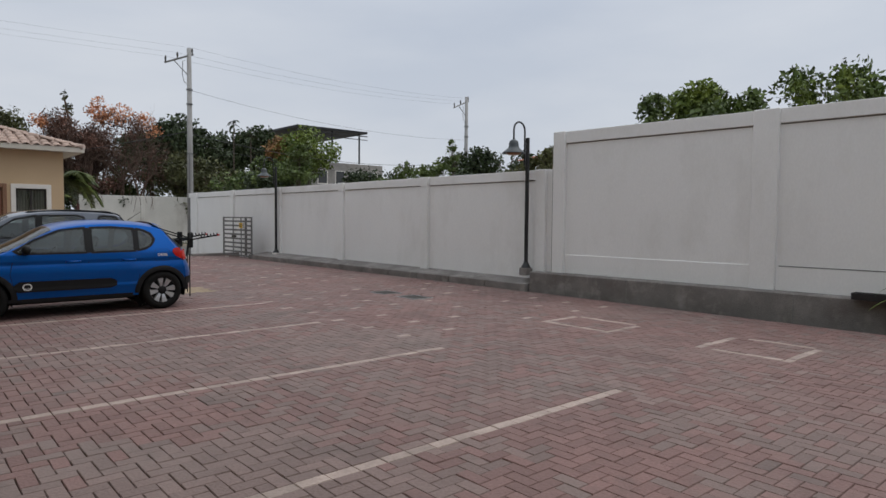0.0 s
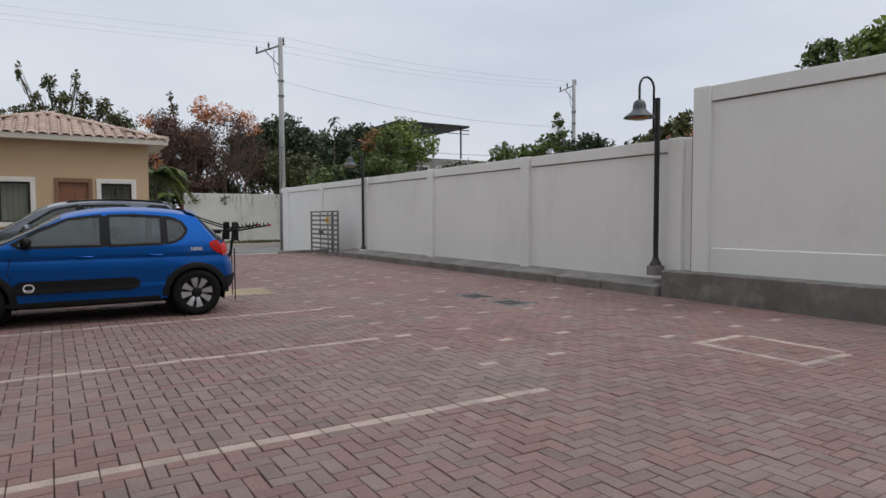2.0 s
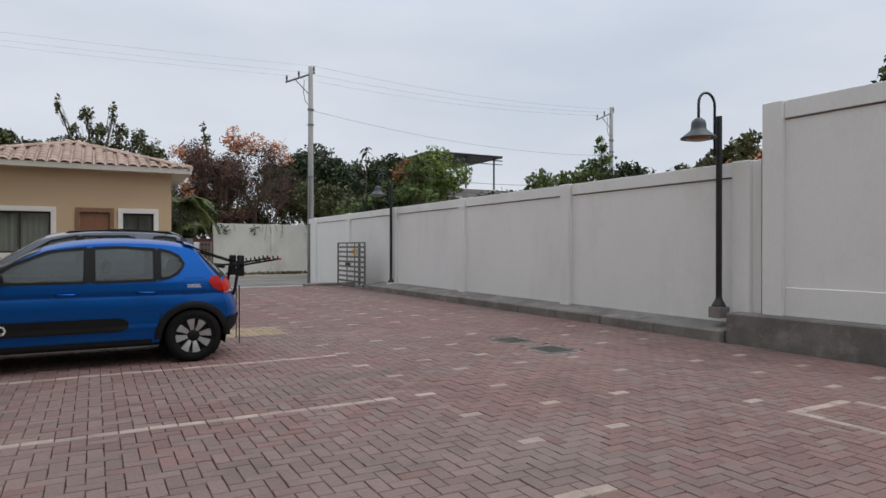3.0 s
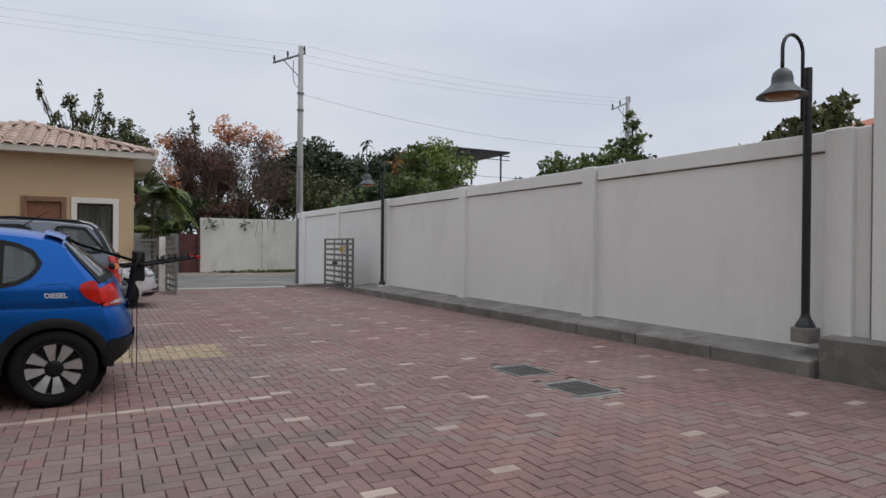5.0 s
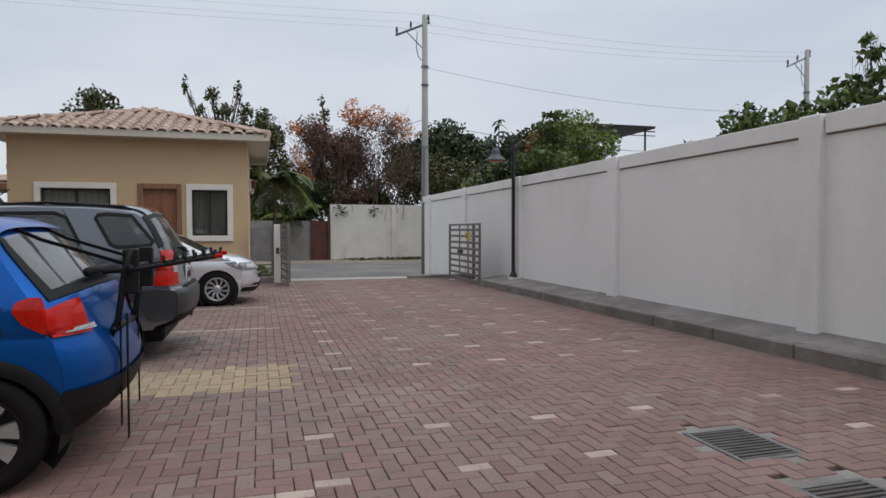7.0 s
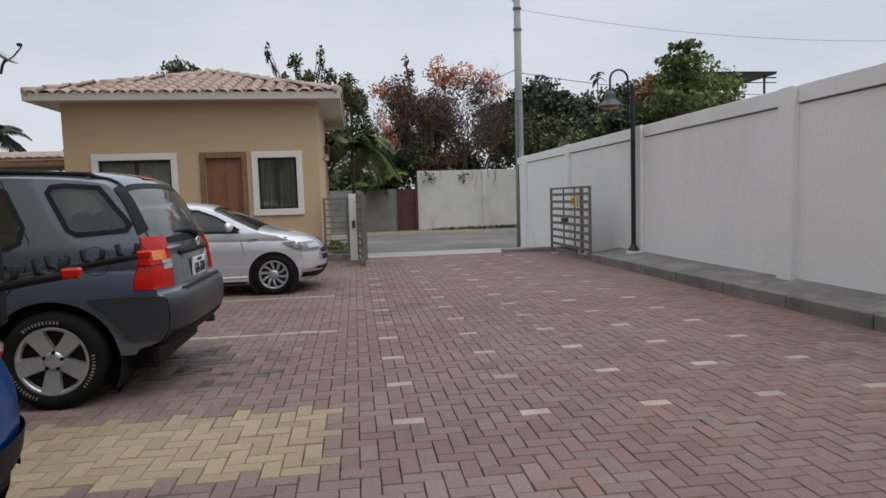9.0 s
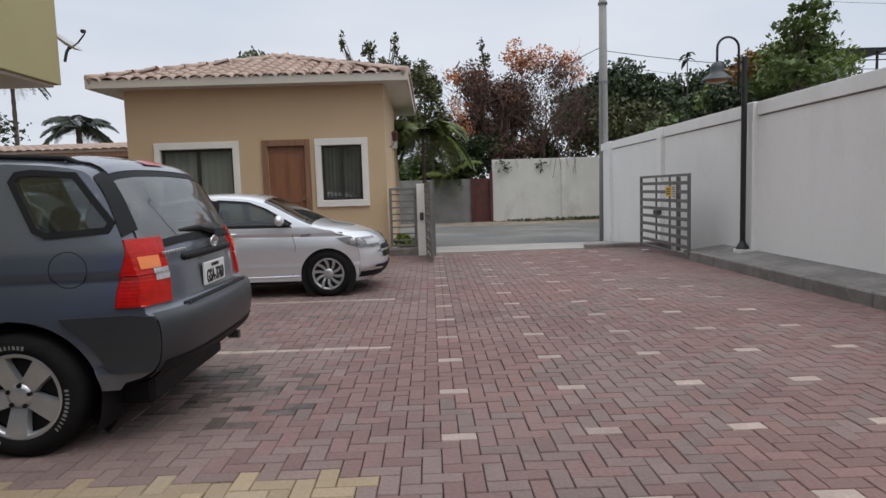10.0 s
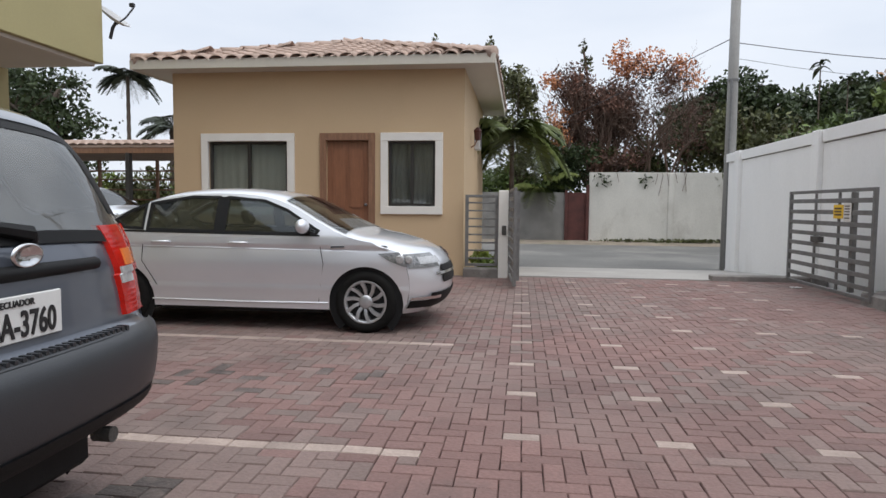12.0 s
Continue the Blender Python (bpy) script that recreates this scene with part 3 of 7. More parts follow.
gate_leaf("gate_leaf", "open grey steel gate leaf with flat bars and a yellow sign", 2.7, 1.53, pose(5.68, -0.07, 0.06, 0, 0, -90), (1.75, 1.2))
post = thing("gate_post", "white painted steel gate post with a lock", "post", (0.74, -0.2, 0))
part("post", boxes(((0.66, -0.27, -0.05), (0.83, -0.1, 1.58)), bevel=0.008), M["trim"], post)
part("lock", boxes(((0.72, -0.31, 0.78), (0.8, -0.27, 0.95)), bevel=0.012), M["iron"], post, "black gate lock")
gate_leaf("side_gate", "grey steel railing panel between house and gate post", 0.6, 1.3, pose(0.05, -0.16, 0.2, 0, 0, 0), None, 9, 0.015)
gate_leaf("gate_leaf", "grey steel gate leaf folded back, seen edge on", 1.6, 1.55, pose(0.86, -0.2, 0.04, 0, 0, -86), None, 9)


# ---- street lamps of the courtyard ----
def lamp_post(at, height, plinth):
    g = thing("street_lamp", "black lamp post with hooked arm and bell shade", "street lamp", at, "lamp posts by the wall")
    x, y, z = at
    part("plinth", boxes(((x - 0.11, y - 0.11, z - 0.12), (x + 0.11, y + 0.11, z + 0.05)), bevel=0.01), M[plinth], g, "square concrete plinth")
    b = bmesh.new()
    lathe(b, [(0.11, 0.05), (0.1, 0.08), (0.055, 0.16), (0.045, 0.2), (0.045, height), (0.0, height + 0.01)], 14, Matrix.Translation(at))
    part("pole", b, M["black"], g, smooth=False)
    b = bmesh.new()
    xa, r, top = x - 0.1, 0.18, z + height + 0.15
    arc = [(xa, y, z + height - 0.62), (xa, y, top)] + [(xa - r + r * math.cos(a), y, top + r * math.sin(a)) for a in (math.pi * k / 10 for k in range(1, 11))]
    arc += [(xa - 2 * r, y, top - 0.15), (xa - 2 * r, y, top - 0.24)]
    tube(b, arc, 0.02, 8)
    part("arm", b, M["black"], g, smooth=True)
    for dz in (0.1, 0.56):
        part("bracket", boxes(((x - 0.1, y - 0.012, z + height - dz), (x, y + 0.012, z + height - dz + 0.04))), M["black"], g)
    sx, sz = xa - 2 * r, top - 0.24
    b = bmesh.new()
    lathe(b, [(0.0, 0.02), (0.04, 0.02), (0.085, -0.02), (0.1, -0.08), (0.1, -0.13), (0.115, -0.16), (0.16, -0.2), (0.23, -0.255), (0.24, -0.275), (0.225, -0.268), (0.15, -0.21), (0.09, -0.14), (0.0, -0.13)], 24, Matrix.Translation((sx, y, sz)) @ Matrix.Diagonal((1.1, 1.1, 1.05, 1)))
    sh = part("shade", b, M["shade"], g, "grey metal bell shade", smooth=True)
    b = bmesh.new()
    lathe(b, [(0.13, -0.2), (0.17, -0.245), (0.15, -0.285), (0.1, -0.305), (0.0, -0.315)], 20, Matrix.Translation((sx, y, sz)) @ Matrix.Diagonal((1.1, 1.1, 1.05, 1)))
    part("lens", b, M["amber"], sh, "amber glass bowl", smooth=True)
    return g


lamp_post((6.2, -16.03, 0.45), 2.97, "kerb")
lamp_post((6.24, -3.62, 0.22), 3.24, "trim")

# long black planter tray on the high kerb, and a scrap by the gate
tray = thing("planter_tray", "long black plastic planter tray on the high kerb", "planter", (6.32, -22.95, 0.435))
part("trough", boxes(((-0.1, -0.45, 0.0), (0.1, 0.45, 0.012)), ((-0.1, -0.45, 0.012), (-0.085, 0.45, 0.1)), ((0.085, -0.45, 0.012), (0.1, 0.45, 0.1)),
                     ((-0.085, -0.45, 0.012), (0.085, -0.435, 0.1)), ((-0.085, 0.435, 0.012), (0.085, 0.45, 0.1)), bevel=0.003), M["black"], tray).matrix_parent_inverse = Matrix()
part("soil", boxes(((-0.084, -0.434, 0.013), (0.084, 0.434, 0.08))), M["dirt"], tray, "dry brown soil").matrix_parent_inverse = Matrix()
scrap = bmesh.new()
row = [[scrap.verts.new((5.45 + 0.03 * i + 0.008 * math.sin(j * 2.1), -0.85 + 0.03 * j, 0.014 + 0.012 * abs(math.sin(i * 1.7 + j * 2.3)))) for i in range(6)] for j in range(4)]
for a, b in zip(row, row[1:]):
    for k in range(5):
        scrap.faces.new((a[k], a[k + 1], b[k + 1], b[k]))
low = bmesh.ops.extrude_face_region(scrap, geom=list(scrap.faces))
for v in low["geom"]:
    if isinstance(v, bmesh.types.BMVert):
        v.co.z -= 0.011
bmesh.ops.recalc_face_normals(scrap, faces=scrap.faces)
tagged(part("paper_scrap", scrap, M["white_sign"]), "crumpled white paper scrap lying on the pavers", "litter")


# ---- drain grates and outlined squares are set in the paving further down ----
def drain_grate(x, y):
    g = thing("drain_grate", "dark iron drain grate set in the pavers", "drain grate", (x, y, 0), "drain grates")
    w, d = 0.24, 0.29
    part("frame", boxes(((x - w, y - d, -0.04), (x - w + 0.03, y + d, 0.004)), ((x + w - 0.03, y - d, -0.04), (x + w, y + d, 0.004)),
                        ((x - w + 0.03, y - d, -0.04), (x + w - 0.03, y - d + 0.03, 0.004)), ((x - w + 0.03, y + d - 0.03, -0.04), (x + w - 0.03, y + d, 0.004)), bevel=0.003), M["steel"], g)
    c = 0.13
    part("collar", boxes(((x - w - c, y - d - c, -0.05), (x - w, y + d + c, -0.007)), ((x + w, y - d - c, -0.05), (x + w + c, y + d + c, -0.007)),
                         ((x - w, y - d - c, -0.05), (x + w, y - d, -0.007)), ((x - w, y + d, -0.05), (x + w, y + d + c, -0.007))), M["kerb"], g, "grey mortar collar")
    for k in range(11):
        yy = y - d + 0.055 + k * (2 * d - 0.11) / 10
        part("slat", boxes(((x - w + 0.03, yy - 0.013, -0.035), (x + w - 0.03, yy + 0.013, 0.0))), M["iron"], g)


GRATES = [(3.34, -14.6), (3.32, -15.57)]
for gx, gy in GRATES:
    drain_grate(gx, gy)


# ---- utility poles and cables ----
def utility_pole(at, height, arm_turn, label):
    x, y, z = at
    g = thing("utility_pole", label, "utility pole", at, "utility poles")
    b = bmesh.new()
    tube(b, [(x, y, z - 0.3), (x, y, z + height)], [0.16, 0.1], 12)
    part("pole", b, M["pole"], g, smooth=True)
    c, s = math.cos(radians(arm_turn)), math.sin(radians(arm_turn))
    arm_z = z + height - 0.35
    def on_arm(d, dz):
        return (x + c * d, y + s * d, arm_z + dz)
    b = bmesh.new()
    tube(b, [on_arm(-1.15, -0.5), on_arm(0.2, 0.1)], 0.045, 6)
    part("crossarm", b, M["steel"], g, "slanted steel crossarm")
    b = bmesh.new()
    tube(b, [on_arm(-0.75, -0.3), on_arm(-0.05, -0.95)], 0.02, 6)
    part("brace", b, M["steel"], g)
    for d, dz in ((-1.1, -0.48), (-0.55, -0.22), (0.15, 0.08)):
        b = bmesh.new()
        lathe(b, [(0.0, 0.0), (0.03, 0.0), (0.03, 0.08), (0.055, 0.1), (0.035, 0.14), (0.055, 0.17), (0.03, 0.22), (0.03, 0.27), (0.0, 0.28)], 10, Matrix.Translation(on_arm(d, dz + 0.03)))
        part("insulator", b, M["iron"], g, "dark pin insulator", smooth=True)
    for zz in (2.7, 2.0, 5.1):
        b = bmesh.new()
        lathe(b, [(0.15, 0), (0.15, 0.06), (0.1, 0.06)], 12, Matrix.Translation((x, y, z + height - zz)))
        part("band", b, M["steel"], g, "steel band")
    b = bmesh.new()
    tube(b, [on_arm(-0.3, -0.3), on_arm(-0.33, -0.9), on_arm(-0.26, -1.25), on_arm(-0.1, -1.4)], 0.014, 6)
    part("drop_wire", b, M["wire"], g)
    return g


utility_pole((6.5, 5.97, ROAD_Z - 0.02), 10.06, 0, "tall round concrete utility pole with a slanted crossarm")
conduit = bmesh.new()
tube(conduit, [(6.42, 5.8, -0.3), (6.42, 5.82, 4.6)], 0.03, 8)
part("conduit", conduit, M["steel"], bpy.data.objects["utility_pole"], "grey cable conduit")
utility_pole((24.97, 6.04, -0.3), 10.1, 0, "concrete utility pole far behind the wall")


def cable(a, b, sag, r=0.006):
    bm = bmesh.new()
    a, b = Vector(a), Vector(b)
    tube(bm, [a.lerp(b, k / 14) - Vector((0, 0, sag * 4 * (k / 14) * (1 - k / 14))) for k in range(15)], r, 5)
    return tagged(part("overhead_cable", bm, M["wire"]), "thin dark overhead cable sagging between poles", "cable", "overhead cables")


for dx, za, zb in ((-1.1, 9.15, 9.2), (-0.5, 9.4, 9.45), (0.15, 9.75, 9.7)):
    cable((6.5 + dx, 5.97, za), (24.97 + dx, 6.04, zb), 0.35, 0.0035)
    cable((6.5 + dx, 5.97, za), (-40, 5.0 + dx, za + 0.4), 0.7, 0.0025)
cable((6.55, 5.97, 7.7), (24.9, 6.04, 6.9), 0.5)
cable((6.55, 5.97, 5.6), (24.9, 6.04, 5.4), 0.7, 0.011)
cable((6.55, 5.97, 5.2), (24.9, 6.04, 4.9), 0.8)
cable((6.45, 5.97, 5.72), (0.6, 24, 4.95), 0.1, 0.012)


# ---- cars ----
def pane_material(name, tint, pale_film, ior):
    """See-through car glass with a pale diffuse film, strong where it paints sky sheen; its gloss grows towards grazing
    views.
    """
    m = bpy.data.materials.new(name)
    m.use_nodes = True
    n, l = m.node_tree.nodes, m.node_tree.links
    n.clear()
    out, film, mix, tr, df, gl, fr = (n.new("ShaderNode" + k) for k in ("OutputMaterial", "MixShader", "MixShader", "BsdfTransparent", "BsdfDiffuse", "BsdfGlossy", "Fresnel"))
    tr.inputs["Color"].default_value = (*tint, 1)
    df.inputs["Color"].default_value = (0.42, 0.43, 0.42, 1)
    gl.inputs["Roughness"].default_value = 0.02
    fr.inputs["IOR"].default_value = ior
    geo, nz, mr = n.new("ShaderNodeNewGeometry"), n.new("ShaderNodeTexNoise"), n.new("ShaderNodeMapRange")
    nz.inputs["Scale"].default_value, nz.inputs["Detail"].default_value = 4.0, 5
    mr.inputs["From Min"].default_value, mr.inputs["From Max"].default_value = 0.3, 0.7
    mr.inputs["To Min"].default_value, mr.inputs["To Max"].default_value = pale_film * 0.6, pale_film * 1.4
    l.new(geo.outputs["Position"], nz.inputs["Vector"])
    l.new(nz.outputs["Fac"], mr.inputs["Value"])
    l.new(mr.outputs[0], film.inputs[0])
    l.new(tr.outputs[0], film.inputs[1])
    l.new(df.outputs[0], film.inputs[2])
    l.new(fr.outputs[0], mix.inputs[0])
    l.new(film.outputs[0], mix.inputs[1])
    l.new(gl.outputs[0], mix.inputs[2])
    l.new(mix.outputs[0], out.inputs[0])
    return m


M |= {
    "blue": mat("blue_car_paint", (0.0004, 0.092, 0.385), 0.32, metal=0.68, vary=0.06, scale=2, fine=200, bump=0, coat=0.3, spec=0.25),
    "silver": mat("silver_car_paint", (0.76, 0.77, 0.80), 0.34, metal=0.6, vary=0.04, scale=2, fine=300, bump=0, coat=1.0),
    "grey_paint": mat("slate_grey_car_paint", (0.105, 0.117, 0.145), 0.28, metal=0.42, vary=0.06, scale=2, fine=300, bump=0, coat=1.0),
    "grey_clad": mat("dull_grey_cladding", (0.032, 0.034, 0.038), 0.36, vary=0.1, scale=4, fine=200, bump=0.1),
    "plastic": mat("black_plastic", (0.009, 0.009, 0.0095), 0.6, spec=0.25, vary=0.2, scale=8, fine=200, bump=0.15),
    "car_glass": pane_material("tinted_car_glass", (0.72, 0.77, 0.75), 0.02, 1.62),
    "dark_glass": pane_material("dark_tinted_car_glass", (0.6, 0.64, 0.63), 0.015, 1.62),
    # strong pale film: the sky's reflection painted into the rear panes
    "rear_glass": pane_material("sky_sheen_rear_glass", (0.38, 0.42, 0.43), 0.22, 2.0),
    "cabin": mat("dark_cabin_lining", (0.028, 0.027, 0.026), 0.8, vary=0.2, scale=6, fine=120, bump=0.2),
    "seat_cloth": mat("grey_seat_cloth", (0.055, 0.053, 0.05), 0.9, vary=0.25, scale=8, fine=160, bump=0.3),
    "red": mat("red_lamp_plastic", (0.52, 0.010, 0.004), 0.15, vary=0.3, scale=14, bump=0, coat=0.1, spec=0.3),
    "orange": mat("orange_lamp_plastic", (0.8, 0.2, 0.03), 0.15, vary=0.1, bump=0, coat=0.6),
    "clear": mat("clear_lamp_plastic", (0.55, 0.55, 0.55), 0.12, metal=0.3, vary=0.2, scale=40, bump=0, coat=0.6),
    "smoked": mat("smoked_lamp_plastic", (0.24, 0.245, 0.25), 0.1, vary=0.5, scale=30, bump=0, coat=0.8),
    "tyre": mat("tyre_rubber", (0.012, 0.0115, 0.011), 0.85, spec=0.15, vary=0.3, scale=10, fine=120, bump=0.3),
    "tyre_mark": mat("white_tyre_lettering", (0.2, 0.195, 0.185), 0.8, vary=0.2),
    "rim": mat("alloy_rim", (0.5, 0.505, 0.515), 0.35, metal=0.7, vary=0.1, scale=12, bump=0.05),
    "rim_dark": mat("dark_rim", (0.01, 0.01, 0.0105), 0.5, spec=0.2, vary=0.2),
    "chrome": mat("chrome", (0.7, 0.7, 0.7), 0.12, metal=1.0, vary=0.04, bump=0),
    "plate": mat("plate_white", (0.70, 0.70, 0.68), 0.4, vary=0.04, bump=0.03),
    "ink": mat("plate_black", (0.015, 0.015, 0.016), 0.5, vary=0.1, bump=0),
    "strap": mat("black_webbing", (0.008, 0.008, 0.0085), 0.8, spec=0.1, vary=0.3, fine=300, bump=0.3),
}


def lerp_list(pts, x):
    """z at x on a line of (x, z) points in rising x."""
    for (xa, za), (xb, zb) in zip(pts, pts[1:]):
        if xa <= x <= xb:
            return za + (zb - za) * (x - xa) / max(xb - xa, 1e-6)
    return pts[0][1] if x < pts[0][0] else pts[-1][1]


def smooth_line(pts, n=3):
    """Rounds a polyline by corner cutting, its ends kept."""
    for _ in range(n):
        out = [pts[0]]
        for a, b in zip(pts, pts[1:]):
            out += [(a[0] * 0.75 + b[0] * 0.25, a[1] * 0.75 + b[1] * 0.25), (a[0] * 0.25 + b[0] * 0.75, a[1] * 0.25 + b[1] * 0.75)]
        pts = out + [pts[-1]]
    return pts


class Car:
    """A car body from its side outline: local x from the tail to the nose, y across, z up."""

    def __init__(self, name, label, length, width, outline, belt, top, tumble, wheels, radius, sill, paint, group="parked cars", round_tail=(0.10, 0.16), gap=0.06, crease=0.86, panes=(), screens=()):
        self.round_tail, self.crease = round_tail, crease
        self.L, self.W, self.belt, self.top, self.tumble = length, width, belt, top, tumble
        self.wheels, self.R, self.sill = wheels, radius, sill
        self.line = smooth_line(outline, 2)
        self.ob = thing(name, label, "car", group=group)
        self.Ra = radius + gap
        self.edge = [self.skin_at(p, 1.0) for p in self.line]
        kr = min(range(len(self.edge)), key=lambda k: self.edge[k][0])
        kf = max(range(len(self.edge)), key=lambda k: self.edge[k][0])
        up = [(p[0], p[2]) for p in self.edge[kr:kf + 1]]
        self.upper = [up[0]]
        for p in up[1:]:
            if p[0] > self.upper[-1][0] + 1e-4:
                self.upper.append(p)
        self.low_rear = sorted((p[0], p[2]) for p in self.edge[:kr + 1])
        self.low_front = sorted((p[0], p[2]) for p in self.edge[kf:])
        self.panes = [list(p) for p in panes]
        self.screens = [tuple(self.find(**{k: v}) for v in (a, b)) + (s,) for k, a, b, s in screens]
        self.body(paint)

    def half(self, x, z):
        w = self.W / 2
        if z > self.belt:
            t = (z - self.belt) / (self.top - self.belt)
            w -= 0.02 + self.tumble * t ** 1.1
        else:
            t = (z - 0.25) / (self.belt - 0.25)
            w -= 0.05 * (1 - min(max(t * 1.6, 0), 1)) + 0.02 * max(t, 0) ** 3
        if z < self.crease:
            w -= 0.02 * math.exp(-(self.crease - z) / 0.1)
        if z < 0.47:
            w += 0.014 * math.exp(-(0.47 - z) / 0.06)
        e = abs(x / self.L - 0.5) * 2
        return w * (1 - 0.10 * max(e - 0.45, 0) ** 2 / 0.3)

    def skin_at(self, p, s):
        x, z = p
        r = max(0.0, 1 - x / 0.55)
        f = max(0.0, 1 - (self.L - x) / 0.7)
        a = abs(s)
        xx = x + r ** 0.7 * (self.round_tail[0] * a ** 2 + self.round_tail[1] * a ** 7) - f ** 0.7 * (0.14 * a ** 2 + 0.2 * a ** 6)
        flat = min(max((z - self.belt * 0.85) / 0.12, 0.0), 1.0)
        zz = z - flat * (0.025 * a ** 2 + 0.045 * a ** 8)
        return (xx, s * self.half(xx, zz), zz)

    def tail_x(self, z):
        for (xa, za), (xb, zb) in zip(self.line, self.line[1:]):
            if za <= z <= zb and xb < self.L / 2:
                return xa + (xb - xa) * (z - za) / max(zb - za, 1e-6)
        return 0.0

    def nose_x(self, z):
        for (xa, za), (xb, zb) in zip(self.line, self.line[1:]):
            if zb <= z <= za and xa > self.L * 0.7:
                return xa + (xb - xa) * (za - z) / max(za - zb, 1e-6)
        return self.L

    def corner_x(self, z):
        """Where the side ends and the rounded tail begins at a height."""
        x0 = self.tail_x(z)
        return x0 + max(0.0, 1 - x0 / 0.55) ** 0.7 * sum(self.round_tail)

    def nose_corner(self, z):
        """Where the side ends and the rounded nose begins at a height."""
        x1 = self.nose_x(z)
        return x1 - 0.34 * max(0.0, 1 - (self.L - x1) / 0.7) ** 0.7

    def line_at(self, u):
        """The outline at a share u (0 tail bottom, 1 nose bottom) of its points."""
        k = u * (len(self.line) - 1)
        i = min(int(k), len(self.line) - 2)
        a, b, t = self.line[i], self.line[i + 1], k - i
        return (a[0] + (b[0] - a[0]) * t, a[1] + (b[1] - a[1]) * t)

    def find(self, x=None, z=None, rear=True):
        """The share along the outline at a given x on the top, or at a height on the tail or the nose."""
        n = len(self.line)
        rows = range(n) if rear else range(n - 1, -1, -1)
        hi = max(range(n), key=lambda k: self.line[k][1])
        last = None
        for k in rows:
            px, pz = self.line[k]
            if (z is not None and pz >= z) or (x is not None and 0 < k and px >= x and pz > self.belt * 0.7):
                if last is None:
                    return k / (n - 1)
                v0, v1, v = (self.line[last][1], pz, z) if z is not None else (self.line[last][0], px, x)
                share = min(max((v - v0) / (v1 - v0), 0.0), 1.0) if abs(v1 - v0) > 1e-6 else 1.0
                return (last + (k - last) * share) / (n - 1)
            last = k
        return 1.0

    def low(self, x):
        z = self.sill
        if x < self.low_rear[-1][0]:
            z = max(min(z, 9), lerp_list(self.low_rear, x)) if x < self.low_rear[-1][0] else z
        if x > self.low_front[0][0]:
            z = max(z, lerp_list(self.low_front, x))
        for w in self.wheels:
            d = abs(x - w)
            if d < self.Ra:
                z = max(z, self.R + math.sqrt(self.Ra ** 2 - d ** 2) - 0.02)
        return z

    def body(self, paint):
        bm = bmesh.new()
        ss = [-1, -0.985, -0.95, -0.9, -0.75, -0.5, -0.25, 0, 0.25, 0.5, 0.75, 0.9, 0.95, 0.985, 1]
        us = sorted({k / (len(self.line) - 1) for k in range(len(self.line))} | {u for a, b, _ in self.screens for u in (a, b)})
        grid = [[bm.verts.new(self.skin_at(self.line_at(u), s)) for s in ss] for u in us]
        for i in range(len(us) - 1):
            a, b, um = grid[i], grid[i + 1], (us[i] + us[i + 1]) / 2
            for k in range(len(ss) - 1):
                if any(u0 < um < u1 and abs(ss[k] + ss[k + 1]) / 2 < lim for u0, u1, lim in self.screens):
                    continue
                bm.faces.new((a[k], b[k], b[k + 1], a[k + 1]))
        x0, x1 = self.upper[0][0] + 0.002, self.upper[-1][0] - 0.002
        xs = [x0 + (x1 - x0) * k / 130 for k in range(131)]
        for w in self.wheels:
            xs += [w + self.Ra * math.cos(math.pi * k / 18) for k in range(19)] + [w - self.Ra - 0.002, w + self.Ra + 0.002]
        xs = sorted(x for x in xs if x0 <= x <= x1)
        levels = [self.sill + (self.top - self.sill) * r / 52 for r in range(-2, 53)]
        for side in (-1, 1):
            cols = []
            for x in xs:
                zl, zt = self.low(x), lerp_list(self.upper, x)
                zl = min(zl, zt)
                row = [self.snapped(x, min(max(z, zl), zt)) for z in [zl] + levels + [zt]]
                cols.append([(bm.verts.new((p, side * self.half(p, q), q)), p, q) for p, q in row])
            for a, b in zip(cols, cols[1:]):
                for k in range(len(a) - 1):
                    f = (a[k], b[k], b[k + 1], a[k + 1])
                    if self.in_pane(sum(v[1] for v in f) / 4, sum(v[2] for v in f) / 4):
                        continue
                    f = [v[0] for v in f]
                    bm.faces.new(f if side < 0 else f[::-1])
        bmesh.ops.remove_doubles(bm, verts=bm.verts, dist=0.0003)
        bm.normal_update()
        core = Vector((self.L / 2, 0, 0.7))
        bmesh.ops.reverse_faces(bm, faces=[f for f in bm.faces if f.normal.dot(f.calc_center_median() - core) < 0])
        bm.normal_update()
        if self.panes:
            inner = bm.copy()
            inner.normal_update()
            for v in inner.verts:
                v.co -= v.normal * 0.03
            bmesh.ops.reverse_faces(inner, faces=inner.faces)
            part("cabin_lining", inner, M["cabin"], self.ob, "dark cabin lining", smooth=True)
        self.shell = part("body", bm, paint, self.ob, smooth=True)
        w = self.W / 2 - 0.3
        part("underbody", boxes(((0.3, -w, 0.2), (self.L - 0.35, w, 0.62)), bevel=0.03), M["plastic"], self.ob, "black underbody")
        part("floor_pan", boxes(((self.wheels[0] + 0.42, -self.W / 2 + 0.07, self.sill - 0.04), (self.wheels[1] - 0.42, self.W / 2 - 0.07, self.sill + 0.2)), bevel=0.02), M["plastic"], self.ob, "black floor pan")
